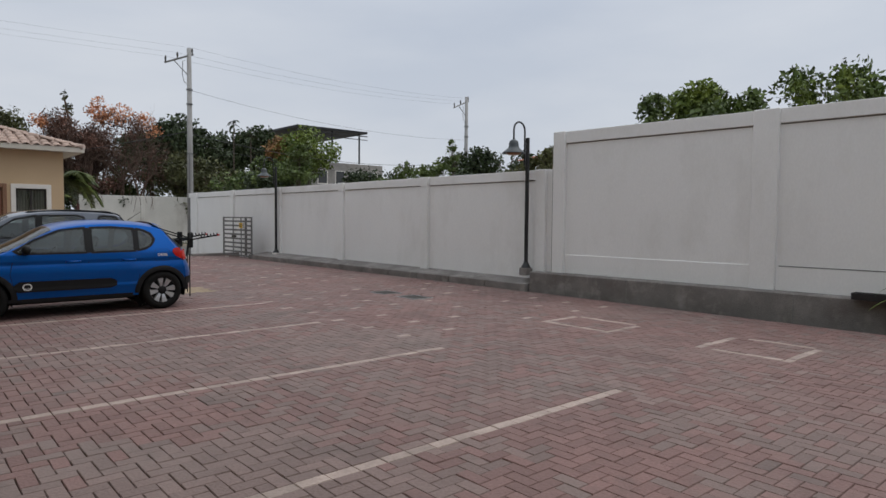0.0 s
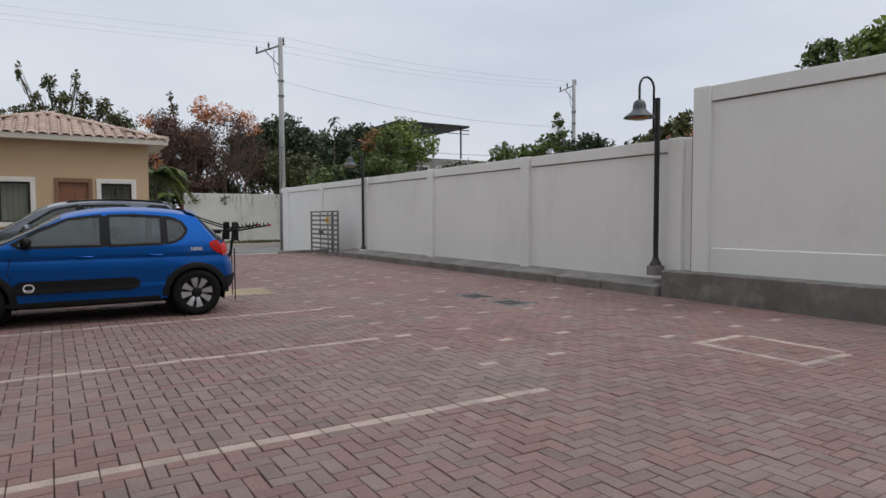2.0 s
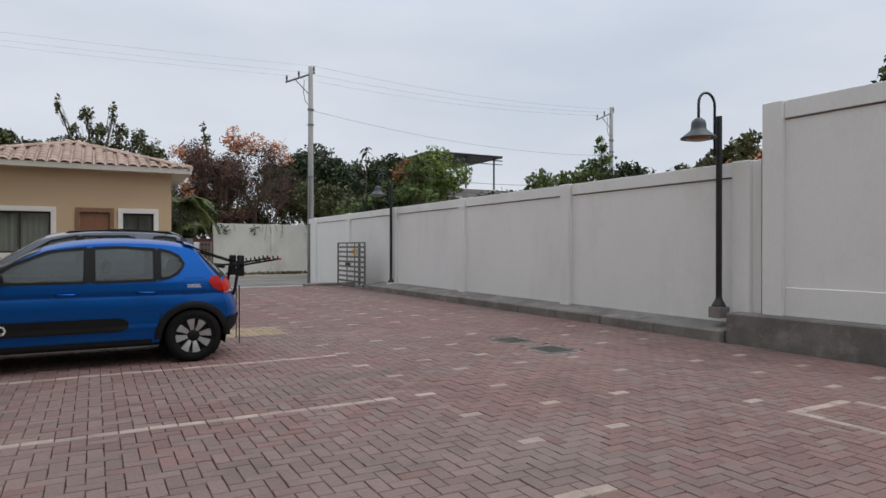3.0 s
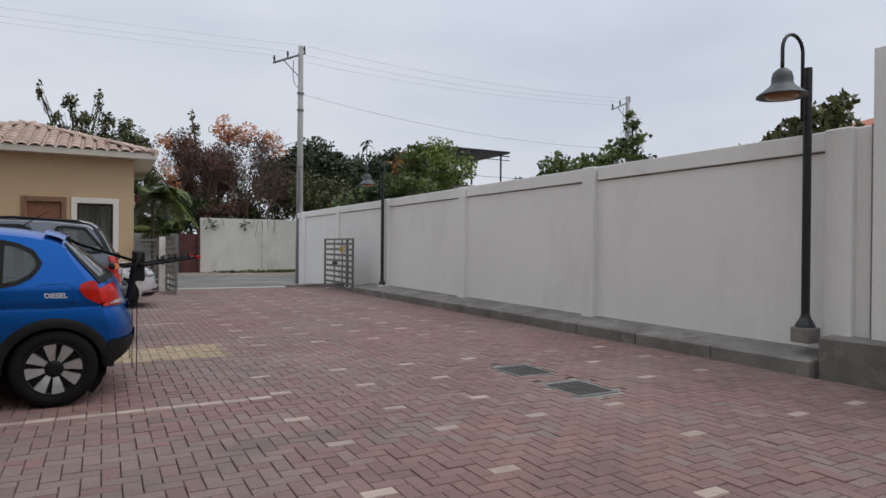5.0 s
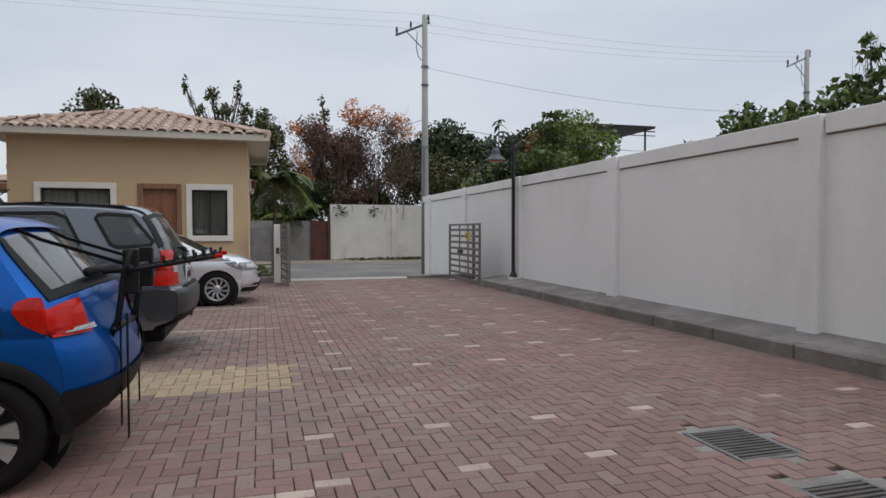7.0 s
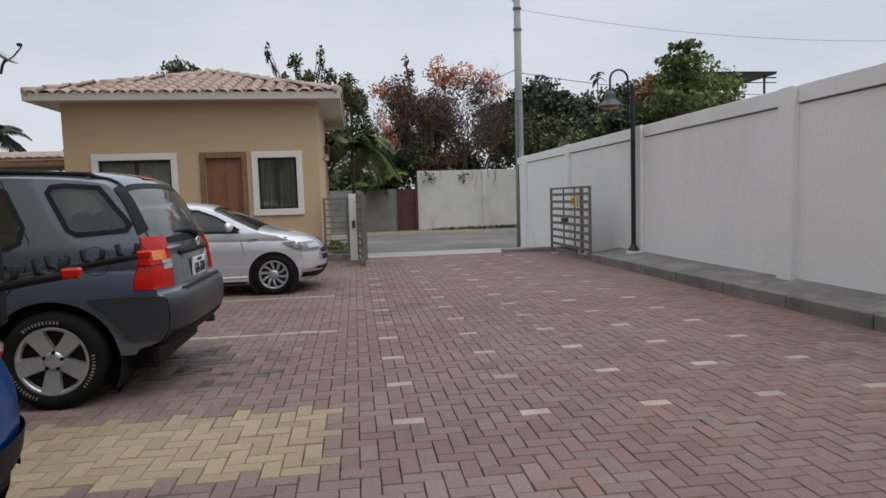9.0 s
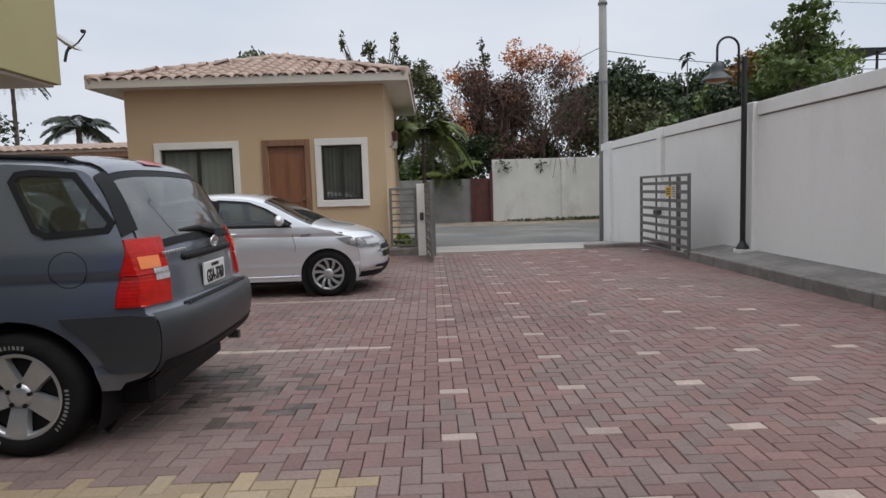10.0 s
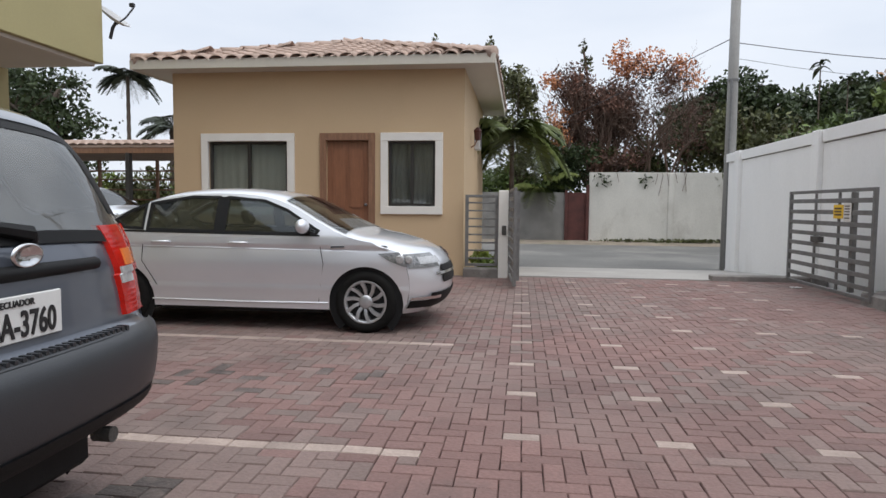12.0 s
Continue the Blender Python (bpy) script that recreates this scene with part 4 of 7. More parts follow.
        for x in self.wheels:
            for s in (-1, 1):
                b = bmesh.new()
                lathe(b, [(self.Ra + 0.005, -0.14), (self.Ra + 0.005, 0.14), (0.0, 0.14)], 24, Matrix.Translation((x, s * (self.W / 2 - 0.2), self.R - 0.02)) @ Matrix.Rotation(-s * math.pi / 2 if s < 0 else math.pi / 2, 4, "X"))
                cut = [f for f in b.faces if f.calc_center_median().z < 0.16]
                bmesh.ops.delete(b, geom=cut, context="FACES")
                part("wheel_arch", b, M["plastic"], self.ob)

    def snapped(self, x, z):
        """Moves a body point that lies close to a window's edge onto that edge."""
        best, at = 0.017, (x, z)
        for poly in self.panes:
            for (xa, za), (xb, zb) in zip(poly, poly[1:] + poly[:1]):
                dx, dz = xb - xa, zb - za
                t = min(max(((x - xa) * dx + (z - za) * dz) / (dx * dx + dz * dz), 0.0), 1.0)
                p = (xa + dx * t, za + dz * t)
                d = math.hypot(p[0] - x, p[1] - z)
                if d < best:
                    best, at = d, p
        return at

    def in_pane(self, x, z):
        for poly in self.panes:
            inside = False
            for (xa, za), (xb, zb) in zip(poly, poly[1:] + poly[:1]):
                if (za > z) != (zb > z) and x < xa + (xb - xa) * (z - za) / (zb - za):
                    inside = not inside
            if inside:
                return True
        return False

    def window(self, poly, material, seal=0.014, off=0.003):
        """A side window in its opening: the pane and a black rubber seal round its edge."""
        poly = list(poly)
        n = len(poly)
        area = sum(a[0] * b[1] - b[0] * a[1] for a, b in zip(poly, poly[1:] + poly[:1]))
        turn = 1 if area > 0 else -1

        def grown(d):
            out = []
            for k in range(n):
                (xa, za), (xb, zb), (xc, zc) = poly[k - 1], poly[k], poly[(k + 1) % n]
                n1 = Vector((zb - za, xa - xb)).normalized() * turn
                n2 = Vector((zc - zb, xb - xc)).normalized() * turn
                m = (n1 + n2).normalized()
                m /= max(m.dot(n1), 0.5)
                out.append((xb + m.x * d, zb + m.y * d))
            return out

        for ob in self.patch("side_window", poly, material, off):
            ob.visible_shadow = False
            s = 1 if ob.data.vertices[0].co.y > 0 else -1
            bm = bmesh.new()
            rings = []
            for d, o in ((-0.012, -0.03), (-0.012, off + 0.004), (seal, off + 0.004), (seal, -0.01)):
                ring = []
                for (xa, za), (xb, zb) in zip(grown(d), grown(d)[1:] + grown(d)[:1]):
                    for t in (0, 0.25, 0.5, 0.75):
                        x, z = xa + (xb - xa) * t, za + (zb - za) * t
                        ring.append(bm.verts.new((x, s * (self.half(x, z) + o), z)))
                rings.append(ring)
            for a, b in zip(rings, rings[1:]):
                for k in range(len(a)):
                    bm.faces.new((a[k], a[(k + 1) % len(a)], b[(k + 1) % len(a)], b[k]))
            bmesh.ops.recalc_face_normals(bm, faces=bm.faces)
            part("window_seal", bm, M["plastic"], ob, "black rubber seal", smooth="auto")

    def interior(self, rows, dash, floor, tall):
        """Seats with headrests, a dashboard and a steering wheel inside the cabin."""
        for k, x in enumerate(rows):
            for y in ((-0.36, 0.36) if k == len(rows) - 1 else (-0.4, 0, 0.4)):
                w = 0.25 if k == len(rows) - 1 else 0.2
                bm = bmesh.new()
                box(bm, (x, y - w, floor), (x + 0.5, y + w, floor + 0.16), 0.05)
                lean = Matrix.Translation((x + 0.02, y, floor + 0.08)) @ Matrix.Rotation(radians(-17), 4, "Y")
                box(bm, (-0.07, -w, 0), (0.07, w, tall), 0.05, lean)
                box(bm, (-0.045, -0.12, tall + 0.04), (0.05, 0.12, tall + 0.22), 0.04, lean)
                tube(bm, [lean @ Vector((0, 0.05, tall - 0.02)), lean @ Vector((0, 0.05, tall + 0.08))], 0.008, 6)
                tube(bm, [lean @ Vector((0, -0.05, tall - 0.02)), lean @ Vector((0, -0.05, tall + 0.08))], 0.008, 6)
                part("car_seat", bm, M["seat_cloth"], self.ob, "grey cloth seat with a headrest", smooth="auto")
        w = self.W / 2 - 0.12
        part("dashboard", boxes(((dash, -w, self.belt - 0.32), (dash + 0.42, w, self.belt - 0.03)), bevel=0.06), M["cabin"], self.ob, "dark dashboard", smooth="auto")
        bm = bmesh.new()
        turn = Matrix.Translation((dash - 0.1, 0.36, self.belt - 0.06)) @ Matrix.Rotation(radians(65), 4, "Y")
        tube(bm, [turn @ Vector((0.18 * math.cos(a), 0.18 * math.sin(a), 0)) for a in (2 * math.pi * k / 24 for k in range(25))], 0.014, 6)
        part("steering_wheel", bm, M["cabin"], self.ob, smooth=True)

    def patch(self, name, poly, material, off=0.006, sides=(-1, 1), n=18, rows=6, parent=None, label=""):
        """A thin panel on the side: an outline of (x, z), laid on the body and proud by off."""
        xs = sorted({p[0] for p in poly})
        lo, hi = xs[0], xs[-1]
        st = [lo + (hi - lo) * (0.5 - 0.5 * math.cos(math.pi * k / n)) for k in range(n + 1)]
        made = []
        for s in sides:
            bm = bmesh.new()
            cols = []
            for x in st:
                x = min(max(x, lo + 1e-4), hi - 1e-4)
                cross = []
                for (xa, za), (xb, zb) in zip(poly, poly[1:] + poly[:1]):
                    if (xa - x) * (xb - x) <= 0 and abs(xb - xa) > 1e-9:
                        cross.append(za + (zb - za) * (x - xa) / (xb - xa))
                z0, z1 = min(cross), max(cross)
                col = []
                for r in range(rows + 1):
                    z = z0 + (z1 - z0) * r / rows
                    xx = min(max(x, self.corner_x(z) - off * 0.7), self.nose_corner(z) + off * 0.7)
                    col.append(bm.verts.new((xx, s * (self.half(xx, z) + off), z)))
                cols.append(col)
            for a, b in zip(cols, cols[1:]):
                for k in range(rows):
                    f = (a[k], b[k], b[k + 1], a[k + 1])
                    bm.faces.new(f if s < 0 else f[::-1])
            r = bmesh.ops.extrude_face_region(bm, geom=list(bm.faces))
            for v in r["geom"]:
                if isinstance(v, bmesh.types.BMVert):
                    v.co.y -= s * (off + 0.012)
            bmesh.ops.recalc_face_normals(bm, faces=bm.faces)
            made.append(part(name, bm, material, parent or self.ob, label, smooth="auto"))
        return made

    def strip(self, name, u0, u1, s0, s1, material, off=0.006, n=12, m=32, parent=None, label="", taper=0.0):
        """A thin panel on the skin between two shares of the outline and of the width."""
        bm = bmesh.new()
        rows = []
        for i in range(n + 1):
            u = u0 + (u1 - u0) * i / n
            k = taper * (i / n)
            row = []
            for j in range(m + 1):
                s = s0 + (s1 - s0) * j / m
                s *= 1 - k
                p = Vector(self.skin_at(self.line_at(u), s))
                d = 0.01
                pa, pb = Vector(self.skin_at(self.line_at(min(u + 0.004, 1)), s)), Vector(self.skin_at(self.line_at(max(u - 0.004, 0)), s))
                sa, sb = Vector(self.skin_at(self.line_at(u), min(s + d, 1))), Vector(self.skin_at(self.line_at(u), max(s - d, -1)))
                nrm = (sa - sb).cross(pa - pb)
                nrm = nrm.normalized() if nrm.length > 1e-9 else Vector((0, 0, 1))
                out = p - Vector((self.L / 2, 0, 0.6))
                if nrm.dot(out) < 0:
                    nrm = -nrm
                row.append(bm.verts.new(p + nrm * off))
            rows.append(row)
        for a, b in zip(rows, rows[1:]):
            for k in range(m):
                bm.faces.new((a[k], b[k], b[k + 1], a[k + 1]))
        bmesh.ops.recalc_face_normals(bm, faces=bm.faces)
        return part(name, bm, material, parent or self.ob, label, smooth=True)

    def seam(self, name, pts, material, r=0.005, off=-0.001, sides=(-1, 1)):
        for s in sides:
            bm = bmesh.new()
            tube(bm, [(x, s * (self.half(x, z) + off), z) for x, z in pts], r, 5)
            part(name, bm, material, self.ob)

    def arch_trim(self, material, width=0.07):
        for x in self.wheels:
            for s in (-1, 1):
                bm = bmesh.new()
                rows = []
                for k in range(25):
                    a = math.pi * k / 24
                    row = []
                    for r, o in ((self.Ra - 0.02, 0.014), (self.Ra + width * 0.4, 0.022), (self.Ra + width, 0.008)):
                        xx, z = x + r * math.cos(a), max(self.R - 0.02 + r * math.sin(a), self.sill)
                        row.append(bm.verts.new((xx, s * (self.half(xx, z) + o), z)))
                    rows.append(row)
                for a, b in zip(rows, rows[1:]):
                    for k in range(2):
                        bm.faces.new((a[k], b[k], b[k + 1], a[k + 1]))
                bmesh.ops.recalc_face_normals(bm, faces=bm.faces)
                part("arch_trim", bm, material, self.ob, "black wheel arch trim", smooth=True)

    def wheel_set(self, spokes, style, tyre_w=0.2, letters=False):
        for x in self.wheels:
            for s in (-1, 1):
                make_wheel(self.ob, (x, s * (self.W / 2 - tyre_w / 2 - 0.025), self.R), self.R, tyre_w, s, spokes, style, letters)

    def mirror(self, x, z, material):
        for s in (-1, 1):
            y = s * (self.half(x, z) + 0.02)
            bm = bmesh.new()
            bmesh.ops.create_uvsphere(bm, u_segments=14, v_segments=8, radius=1.0, matrix=Matrix.Translation((x, y + s * 0.11, z + 0.04)) @ Matrix.Diagonal((0.065, 0.11, 0.075, 1)))
            mr = part("mirror", bm, material, self.ob, smooth=True)
            bm = bmesh.new()
            tube(bm, [(x + 0.02, y - s * 0.03, z - 0.03), (x + 0.02, y + s * 0.06, z)], 0.025, 6)
            part("stalk", bm, M["plastic"], mr)

    def handle(self, x, z, material):
        for s in (-1, 1):
            y = s * (self.half(x, z))
            bm = bmesh.new()
            tube(bm, [(x - 0.1, y, z), (x - 0.085, y + s * 0.032, z), (x + 0.085, y + s * 0.034, z + 0.004), (x + 0.1, y, z)], 0.013, 6)
            part("door_handle", bm, material, self.ob, smooth=True)

    def place(self, m):
        self.ob.matrix_world = m


def make_wheel(parent, at, R, w, s, spokes, style, letters):
    """Tyre, rim, spokes and hub; s is the side it faces."""
    turn = Matrix.Translation(at) @ Matrix.Rotation(-s * math.pi / 2, 4, "X")
    rr = R * 0.68
    bm = bmesh.new()
    lathe(bm, [(rr, -w / 2), (R * 0.86, -w / 2 - 0.008), (R * 0.97, -w * 0.42), (R, -w * 0.3), (R, w * 0.3), (R * 0.97, w * 0.42), (R * 0.86, w / 2 + 0.008), (rr + 0.01, w / 2), (rr - 0.01, w * 0.4)], 40, turn)
    tyre = part("wheel", bm, M["tyre"], parent, "black rubber tyre", smooth=True)
    bm = bmesh.new()
    lathe(bm, [(rr + 0.006, w * 0.47), (rr - 0.012, w * 0.5), (rr - 0.022, w * 0.42), (rr - 0.026, w * 0.3)], 40, turn)
    part("rim", bm, M["rim"] if style != "dark" else M["rim_dark"], tyre, smooth=True)
    bm = bmesh.new()
    lathe(bm, [(rr - 0.03, w * 0.25), (0.0, w * 0.22)], 30, turn)
    part("brake_disc", bm, M["rim_dark"], tyre)
    for k in range(spokes):
        a0 = 2 * math.pi * k / spokes + 0.2
        bm = bmesh.new()
        if style == "twin":
            wide, narrow, r0, tw = 0.02, 0.014, 0.045, 0.3
        elif style == "dark":
            wide, narrow, r0, tw = 0.047, 0.016, 0.05, 0.05 * (1 if k % 2 else -1)
        else:
            wide, narrow, r0, tw = 0.062, 0.042, 0.03, 0.0
        vs = []
        for r, hw_, z, a in ((r0, narrow, w * 0.36, a0), (rr * 0.6, (wide + narrow) / 2, w * 0.45, a0 + tw * 0.5), (rr - 0.015, wide, w * 0.485, a0 + tw)):
            c, sn = math.cos(a), math.sin(a)
            for q in (-1, 1):
                vs.append((Vector((r * c - q * hw_ * sn, r * sn + q * hw_ * c, z)), Vector((r * c - q * hw_ * 1.15 * sn, r * sn + q * hw_ * 1.15 * c, z - 0.035))))
        t = [bm.verts.new(turn @ a) for a, _ in vs]
        b_ = [bm.verts.new(turn @ b) for _, b in vs]
        for i in (0, 2):
            bm.faces.new((t[i], t[i + 1], t[i + 3], t[i + 2]))
            bm.faces.new((t[i], t[i + 2], b_[i + 2], b_[i]))
            bm.faces.new((t[i + 1], b_[i + 1], b_[i + 3], t[i + 3]))
        bmesh.ops.recalc_face_normals(bm, faces=bm.faces)
        part("spoke", bm, M["rim"], tyre)
    bm = bmesh.new()
    lathe(bm, [(0.075, w * 0.3), (0.07, w * 0.4), (0.045, w * 0.44), (0.0, w * 0.45)], 18, turn)
    part("hub", bm, M["rim"] if style != "dark" else M["rim_dark"], tyre, smooth=True)
    if style == "five":
        for k in range(5):
            a = 2 * math.pi * (k + 0.5) / 5 + 0.2
            bm = bmesh.new()
            lathe(bm, [(0.013, w * 0.38), (0.013, w * 0.455), (0.0, w * 0.455)], 8, turn @ Matrix.Translation((0.062 * math.cos(a), 0.062 * math.sin(a), 0)))
            part("lug_nut", bm, M["rim_dark"], tyre)
    if letters:
        bm = bmesh.new()
        rnd = random.Random(4)
        for start in (0.3, 2.4, 4.5):
            for k in range(11):
                a = start + k * 0.085
                bmesh.ops.create_cube(bm, size=1, matrix=turn @ Matrix.Rotation(a, 4, "Z") @ Matrix.Translation((R * 0.79, 0, w / 2 + 0.006)) @ Matrix.Diagonal((0.022, 0.006 + 0.008 * rnd.random(), 0.004, 1)))
        tagged(part("lettering", bm, M["tyre_mark"], tyre), "worn white tyre lettering", kind="stuff")


def text_part(words, size, m, material, parent, depth=0.0015):
    cu = bpy.data.curves.new("lettering", "FONT")
    cu.body, cu.size, cu.extrude, cu.align_x, cu.align_y = words, size, depth, "CENTER", "CENTER"
    cu.offset = size * 0.02
    tmp = bpy.data.objects.new("tmp", cu)
    scene.collection.objects.link(tmp)
    bpy.context.view_layer.update()
    me = bpy.data.meshes.new_from_object(tmp.evaluated_get(bpy.context.evaluated_depsgraph_get()))
    bpy.data.objects.remove(tmp)
    bpy.data.curves.remove(cu)
    me.name = "lettering"
    me.materials.clear()
    me.materials.append(material)
    ob = new("lettering", me)
    ob.parent = parent
    ob.matrix_basis = m
    return ob


# blue hatchback, tail towards the courtyard
C3_PANES = ([(0.745, 1.21), (0.76, 1.165), (0.81, 1.10), (0.9, 1.05), (1.0, 1.03), (1.0, 1.375), (0.9, 1.35), (0.8, 1.30)],
            [(1.07, 1.02), (1.70, 1.01), (1.70, 1.395), (1.4, 1.405), (1.07, 1.38)],
            [(1.80, 1.01), (2.70, 1.01), (2.75, 1.045), (2.48, 1.21), (2.16, 1.35), (1.80, 1.395)])
c3 = Car("hatchback_car", "bright blue hatchback with black cladding and a bike rack", 4.0, 1.76,
         [(0.16, 0.30), (0.03, 0.40), (0.0, 0.58), (0.03, 0.72), (0.10, 0.86), (0.13, 1.0), (0.19, 1.08), (0.4, 1.27), (0.54, 1.39), (0.66, 1.465), (1.05, 1.52), (1.6, 1.53), (2.05, 1.48), (2.3, 1.4), (2.6, 1.22), (2.98, 1.04),
          (3.35, 0.98), (3.7, 0.9), (3.9, 0.76), (4.0, 0.58), (3.97, 0.4), (3.86, 0.24)],
         0.99, 1.53, 0.2, (0.63, 3.17), 0.325, 0.27, M["blue"], round_tail=(0.09, 0.13), panes=C3_PANES,
         screens=(("z", 1.10, 1.39, 0.9), ("x", 2.25, 2.95, 0.95)))
for p in C3_PANES:
    c3.window(p, M["car_glass"], 0.022)
c3.interior((0.95, 1.75), 2.3, 0.42, 0.56)
c3.arch_trim(M["plastic"], 0.06)
c3.patch("sill_trim", [(1.1, 0.265), (2.86, 0.265), (2.86, 0.315), (1.1, 0.315)], M["plastic"], 0.012, label="black sill trim")
c3.patch("pillar_trim", [(1.0, 1.02), (1.075, 1.015), (1.075, 1.385), (1.0, 1.38)], M["plastic"], 0.006, label="black pillar")
c3.patch("pillar_trim", [(1.705, 1.0), (1.795, 1.0), (1.795, 1.4), (1.705, 1.4)], M["plastic"], 0.005, label="black pillar")
c3.patch("door_bumper", [(1.35, 0.46), (1.45, 0.42), (2.75, 0.42), (2.8, 0.5), (2.72, 0.58), (1.42, 0.58), (1.35, 0.53)], M["plastic"], 0.022, label="black padded door strip")
c3.patch("badge_ring", [(2.56, 0.455), (2.6, 0.445), (2.65, 0.455), (2.67, 0.5), (2.65, 0.545), (2.6, 0.555), (2.56, 0.545), (2.54, 0.5)], M["plate"], 0.028, label="white ring")
c3.patch("badge_ring", [(2.57, 0.47), (2.6, 0.463), (2.64, 0.47), (2.652, 0.5), (2.64, 0.53), (2.6, 0.537), (2.57, 0.53), (2.558, 0.5)], M["plastic"], 0.031)
c3.patch("bumper_side", [(0.05, 0.34), (0.24, 0.3), (0.22, 0.45), (0.23, 0.535), (0.05, 0.535)], M["plastic"], 0.016, label="black bumper corner")
c3.strip("rear_bumper", 0.0, c3.find(z=0.54), -1.0, 1.0, M["plastic"], 0.016, label="black lower bumper")
c3.strip("rear_window", c3.find(z=1.09), c3.find(z=1.40), -0.91, 0.91, M["rear_glass"], 0.006).visible_shadow = False
for s0, s1 in ((-0.93, -0.87), (0.87, 0.93)):
    c3.strip("window_edge", c3.find(z=1.07), c3.find(z=1.41), s0, s1, M["plastic"], 0.008, m=4, label="black glass edge")
c3.strip("window_edge", c3.find(z=1.07), c3.find(z=1.115), -0.9, 0.9, M["plastic"], 0.008, n=3, label="black glass edge")
c3.strip("spoiler", c3.find(z=1.415), c3.find(z=1.47), -0.92, 0.92, M["blue"], 0.03)
c3.strip("windscreen", c3.find(x=2.24), c3.find(x=2.96), -0.96, 0.96, M["car_glass"], 0.005).visible_shadow = False
for s0, s1 in ((-1.0, -0.74), (0.74, 1.0)):
    t_ = c3.strip("tail_light", c3.find(z=0.83), c3.find(z=1.04), s0, s1, M["red"], 0.02, label="red tail light")
    c3.strip("reverse_lamp", c3.find(z=0.845), c3.find(z=0.88), s0 * 0.93, s1 * 0.93, M["clear"], 0.026, parent=t_, label="clear lamp strip")
c3.patch("tail_light", [(0.17, 0.86), (0.2, 0.83), (0.3, 0.855), (0.40, 0.91), (0.45, 0.98), (0.44, 1.03), (0.38, 1.055), (0.2, 1.05), (0.17, 1.0)], M["red"], 0.016, label="red tail light")
c3.seam("seam", [(1.05, 0.38), (1.0, 0.6), (0.98, 0.85), (1.04, 1.0)], M["plastic"])
c3.seam("seam", [(1.76, 0.3), (1.76, 1.0)], M["plastic"])
c3.seam("seam", [(2.74, 0.35), (2.82, 0.7), (2.76, 1.0)], M["plastic"])
c3.seam("fuel_flap", [(0.5, 1.0), (0.5, 0.86), (0.53, 0.83), (0.72, 0.83), (0.75, 0.86), (0.75, 1.0), (0.72, 1.03), (0.53, 1.03), (0.5, 1.0)], M["plastic"], 0.003, sides=(1,))
c3.handle(1.16, 0.87, M["blue"])
c3.handle(1.98, 0.87, M["blue"])
c3.mirror(2.62, 1.03, M["plastic"])
b = bmesh.new()
tube(b, [(0.95, 0.0, 1.52), (0.72, 0.0, 1.68)], [0.006, 0.003], 5)
part("antenna", b, M["plastic"], c3.ob)
c3.wheel_set(8, "dark", 0.2)
text_part("DIESEL", 0.056, Matrix.Translation((0.62, c3.half(0.62, 0.935) + 0.004, 0.935)) @ Matrix.Rotation(math.pi, 4, "Z") @ Matrix.Rotation(math.pi / 2, 4, "X"), M["plate"], c3.ob)
c3.place(pose(-0.52, -13.38, 0, 0, 0, 180))

# bike rack strapped to the blue car's tail
rack = thing("bike_rack", "black folding bike rack strapped to the blue car", "bike rack", (0.0, -13.4, 0.9))


def rack_tube(name, pts, r=0.018, label=""):
    b = bmesh.new()
    tube(b, pts, r, 8)
    return part(name, b, M["plastic"], rack, label, smooth=True)


for y in (-13.72, -13.12):
    rack_tube("arm", [(-0.28, y, 1.16), (-0.1, y, 1.17), (0.3, y, 1.235), (0.4, y, 1.25)], 0.014)
    for x in (0.1, 0.22, 0.34):
        z = 1.21 + (x - 0.12) * 0.14
        rack_tube("cradle", [(x - 0.035, y, z + 0.05), (x - 0.03, y, z + 0.015), (x, y, z), (x + 0.03, y, z + 0.015), (x + 0.035, y, z + 0.05)], 0.011)
    rack_tube("leg", [(-0.12, y, 1.3), (-0.16, y, 1.15), (-0.2, y, 0.86), (-0.26, y, 0.72)], 0.02)
    part("rack_strap", boxes(((-0.19, y - 0.016, 0.2), (-0.184, y + 0.016, 1.0))), M["strap"], rack, "black hanging strap")
rack_tube("crossbar", [(-0.12, -13.78, 1.18), (-0.12, -13.06, 1.18)], 0.022)
rack_tube("crossbar", [(-0.22, -13.74, 0.8), (-0.22, -13.1, 0.8)], 0.02)
rack_tube("crossbar", [(-0.36, -13.74, 1.16), (-0.36, -13.1, 1.16)], 0.03)
for y in (-13.7, -13.14):
    b = bmesh.new()
    tube(b, [(-0.84, y, 1.47), (-0.62, y, 1.36), (-0.14, y, 1.2)], 0.014, 4)
    part("rack_strap", b, M["strap"], rack, "black webbing strap")
    b = bmesh.new()
    box(b, (-0.17, y - 0.03, 1.02), (-0.08, y + 0.03, 1.3), 0.01)
    part("hinge", b, M["plastic"], rack)
part("rack_strap", boxes(((-0.15, -13.75, 0.12), (-0.145, -13.70, 0.9))), M["strap"], rack, "black hanging strap")

for o in rack.children:
    o.matrix_parent_inverse = Matrix()
    o.location = (0.0, 0.0, 0.0)
rack.location = (-0.36, 0.0, 0.0)
for sx in (0.41,):
    for y in (-13.72, -13.12):
        tip = part("end_cap", boxes(((sx - 0.04, y - 0.015, 1.235), (sx + 0.01, y + 0.015, 1.264)), bevel=0.006), M["red"], rack, "red rubber end cap")
        tip.matrix_parent_inverse = Matrix()

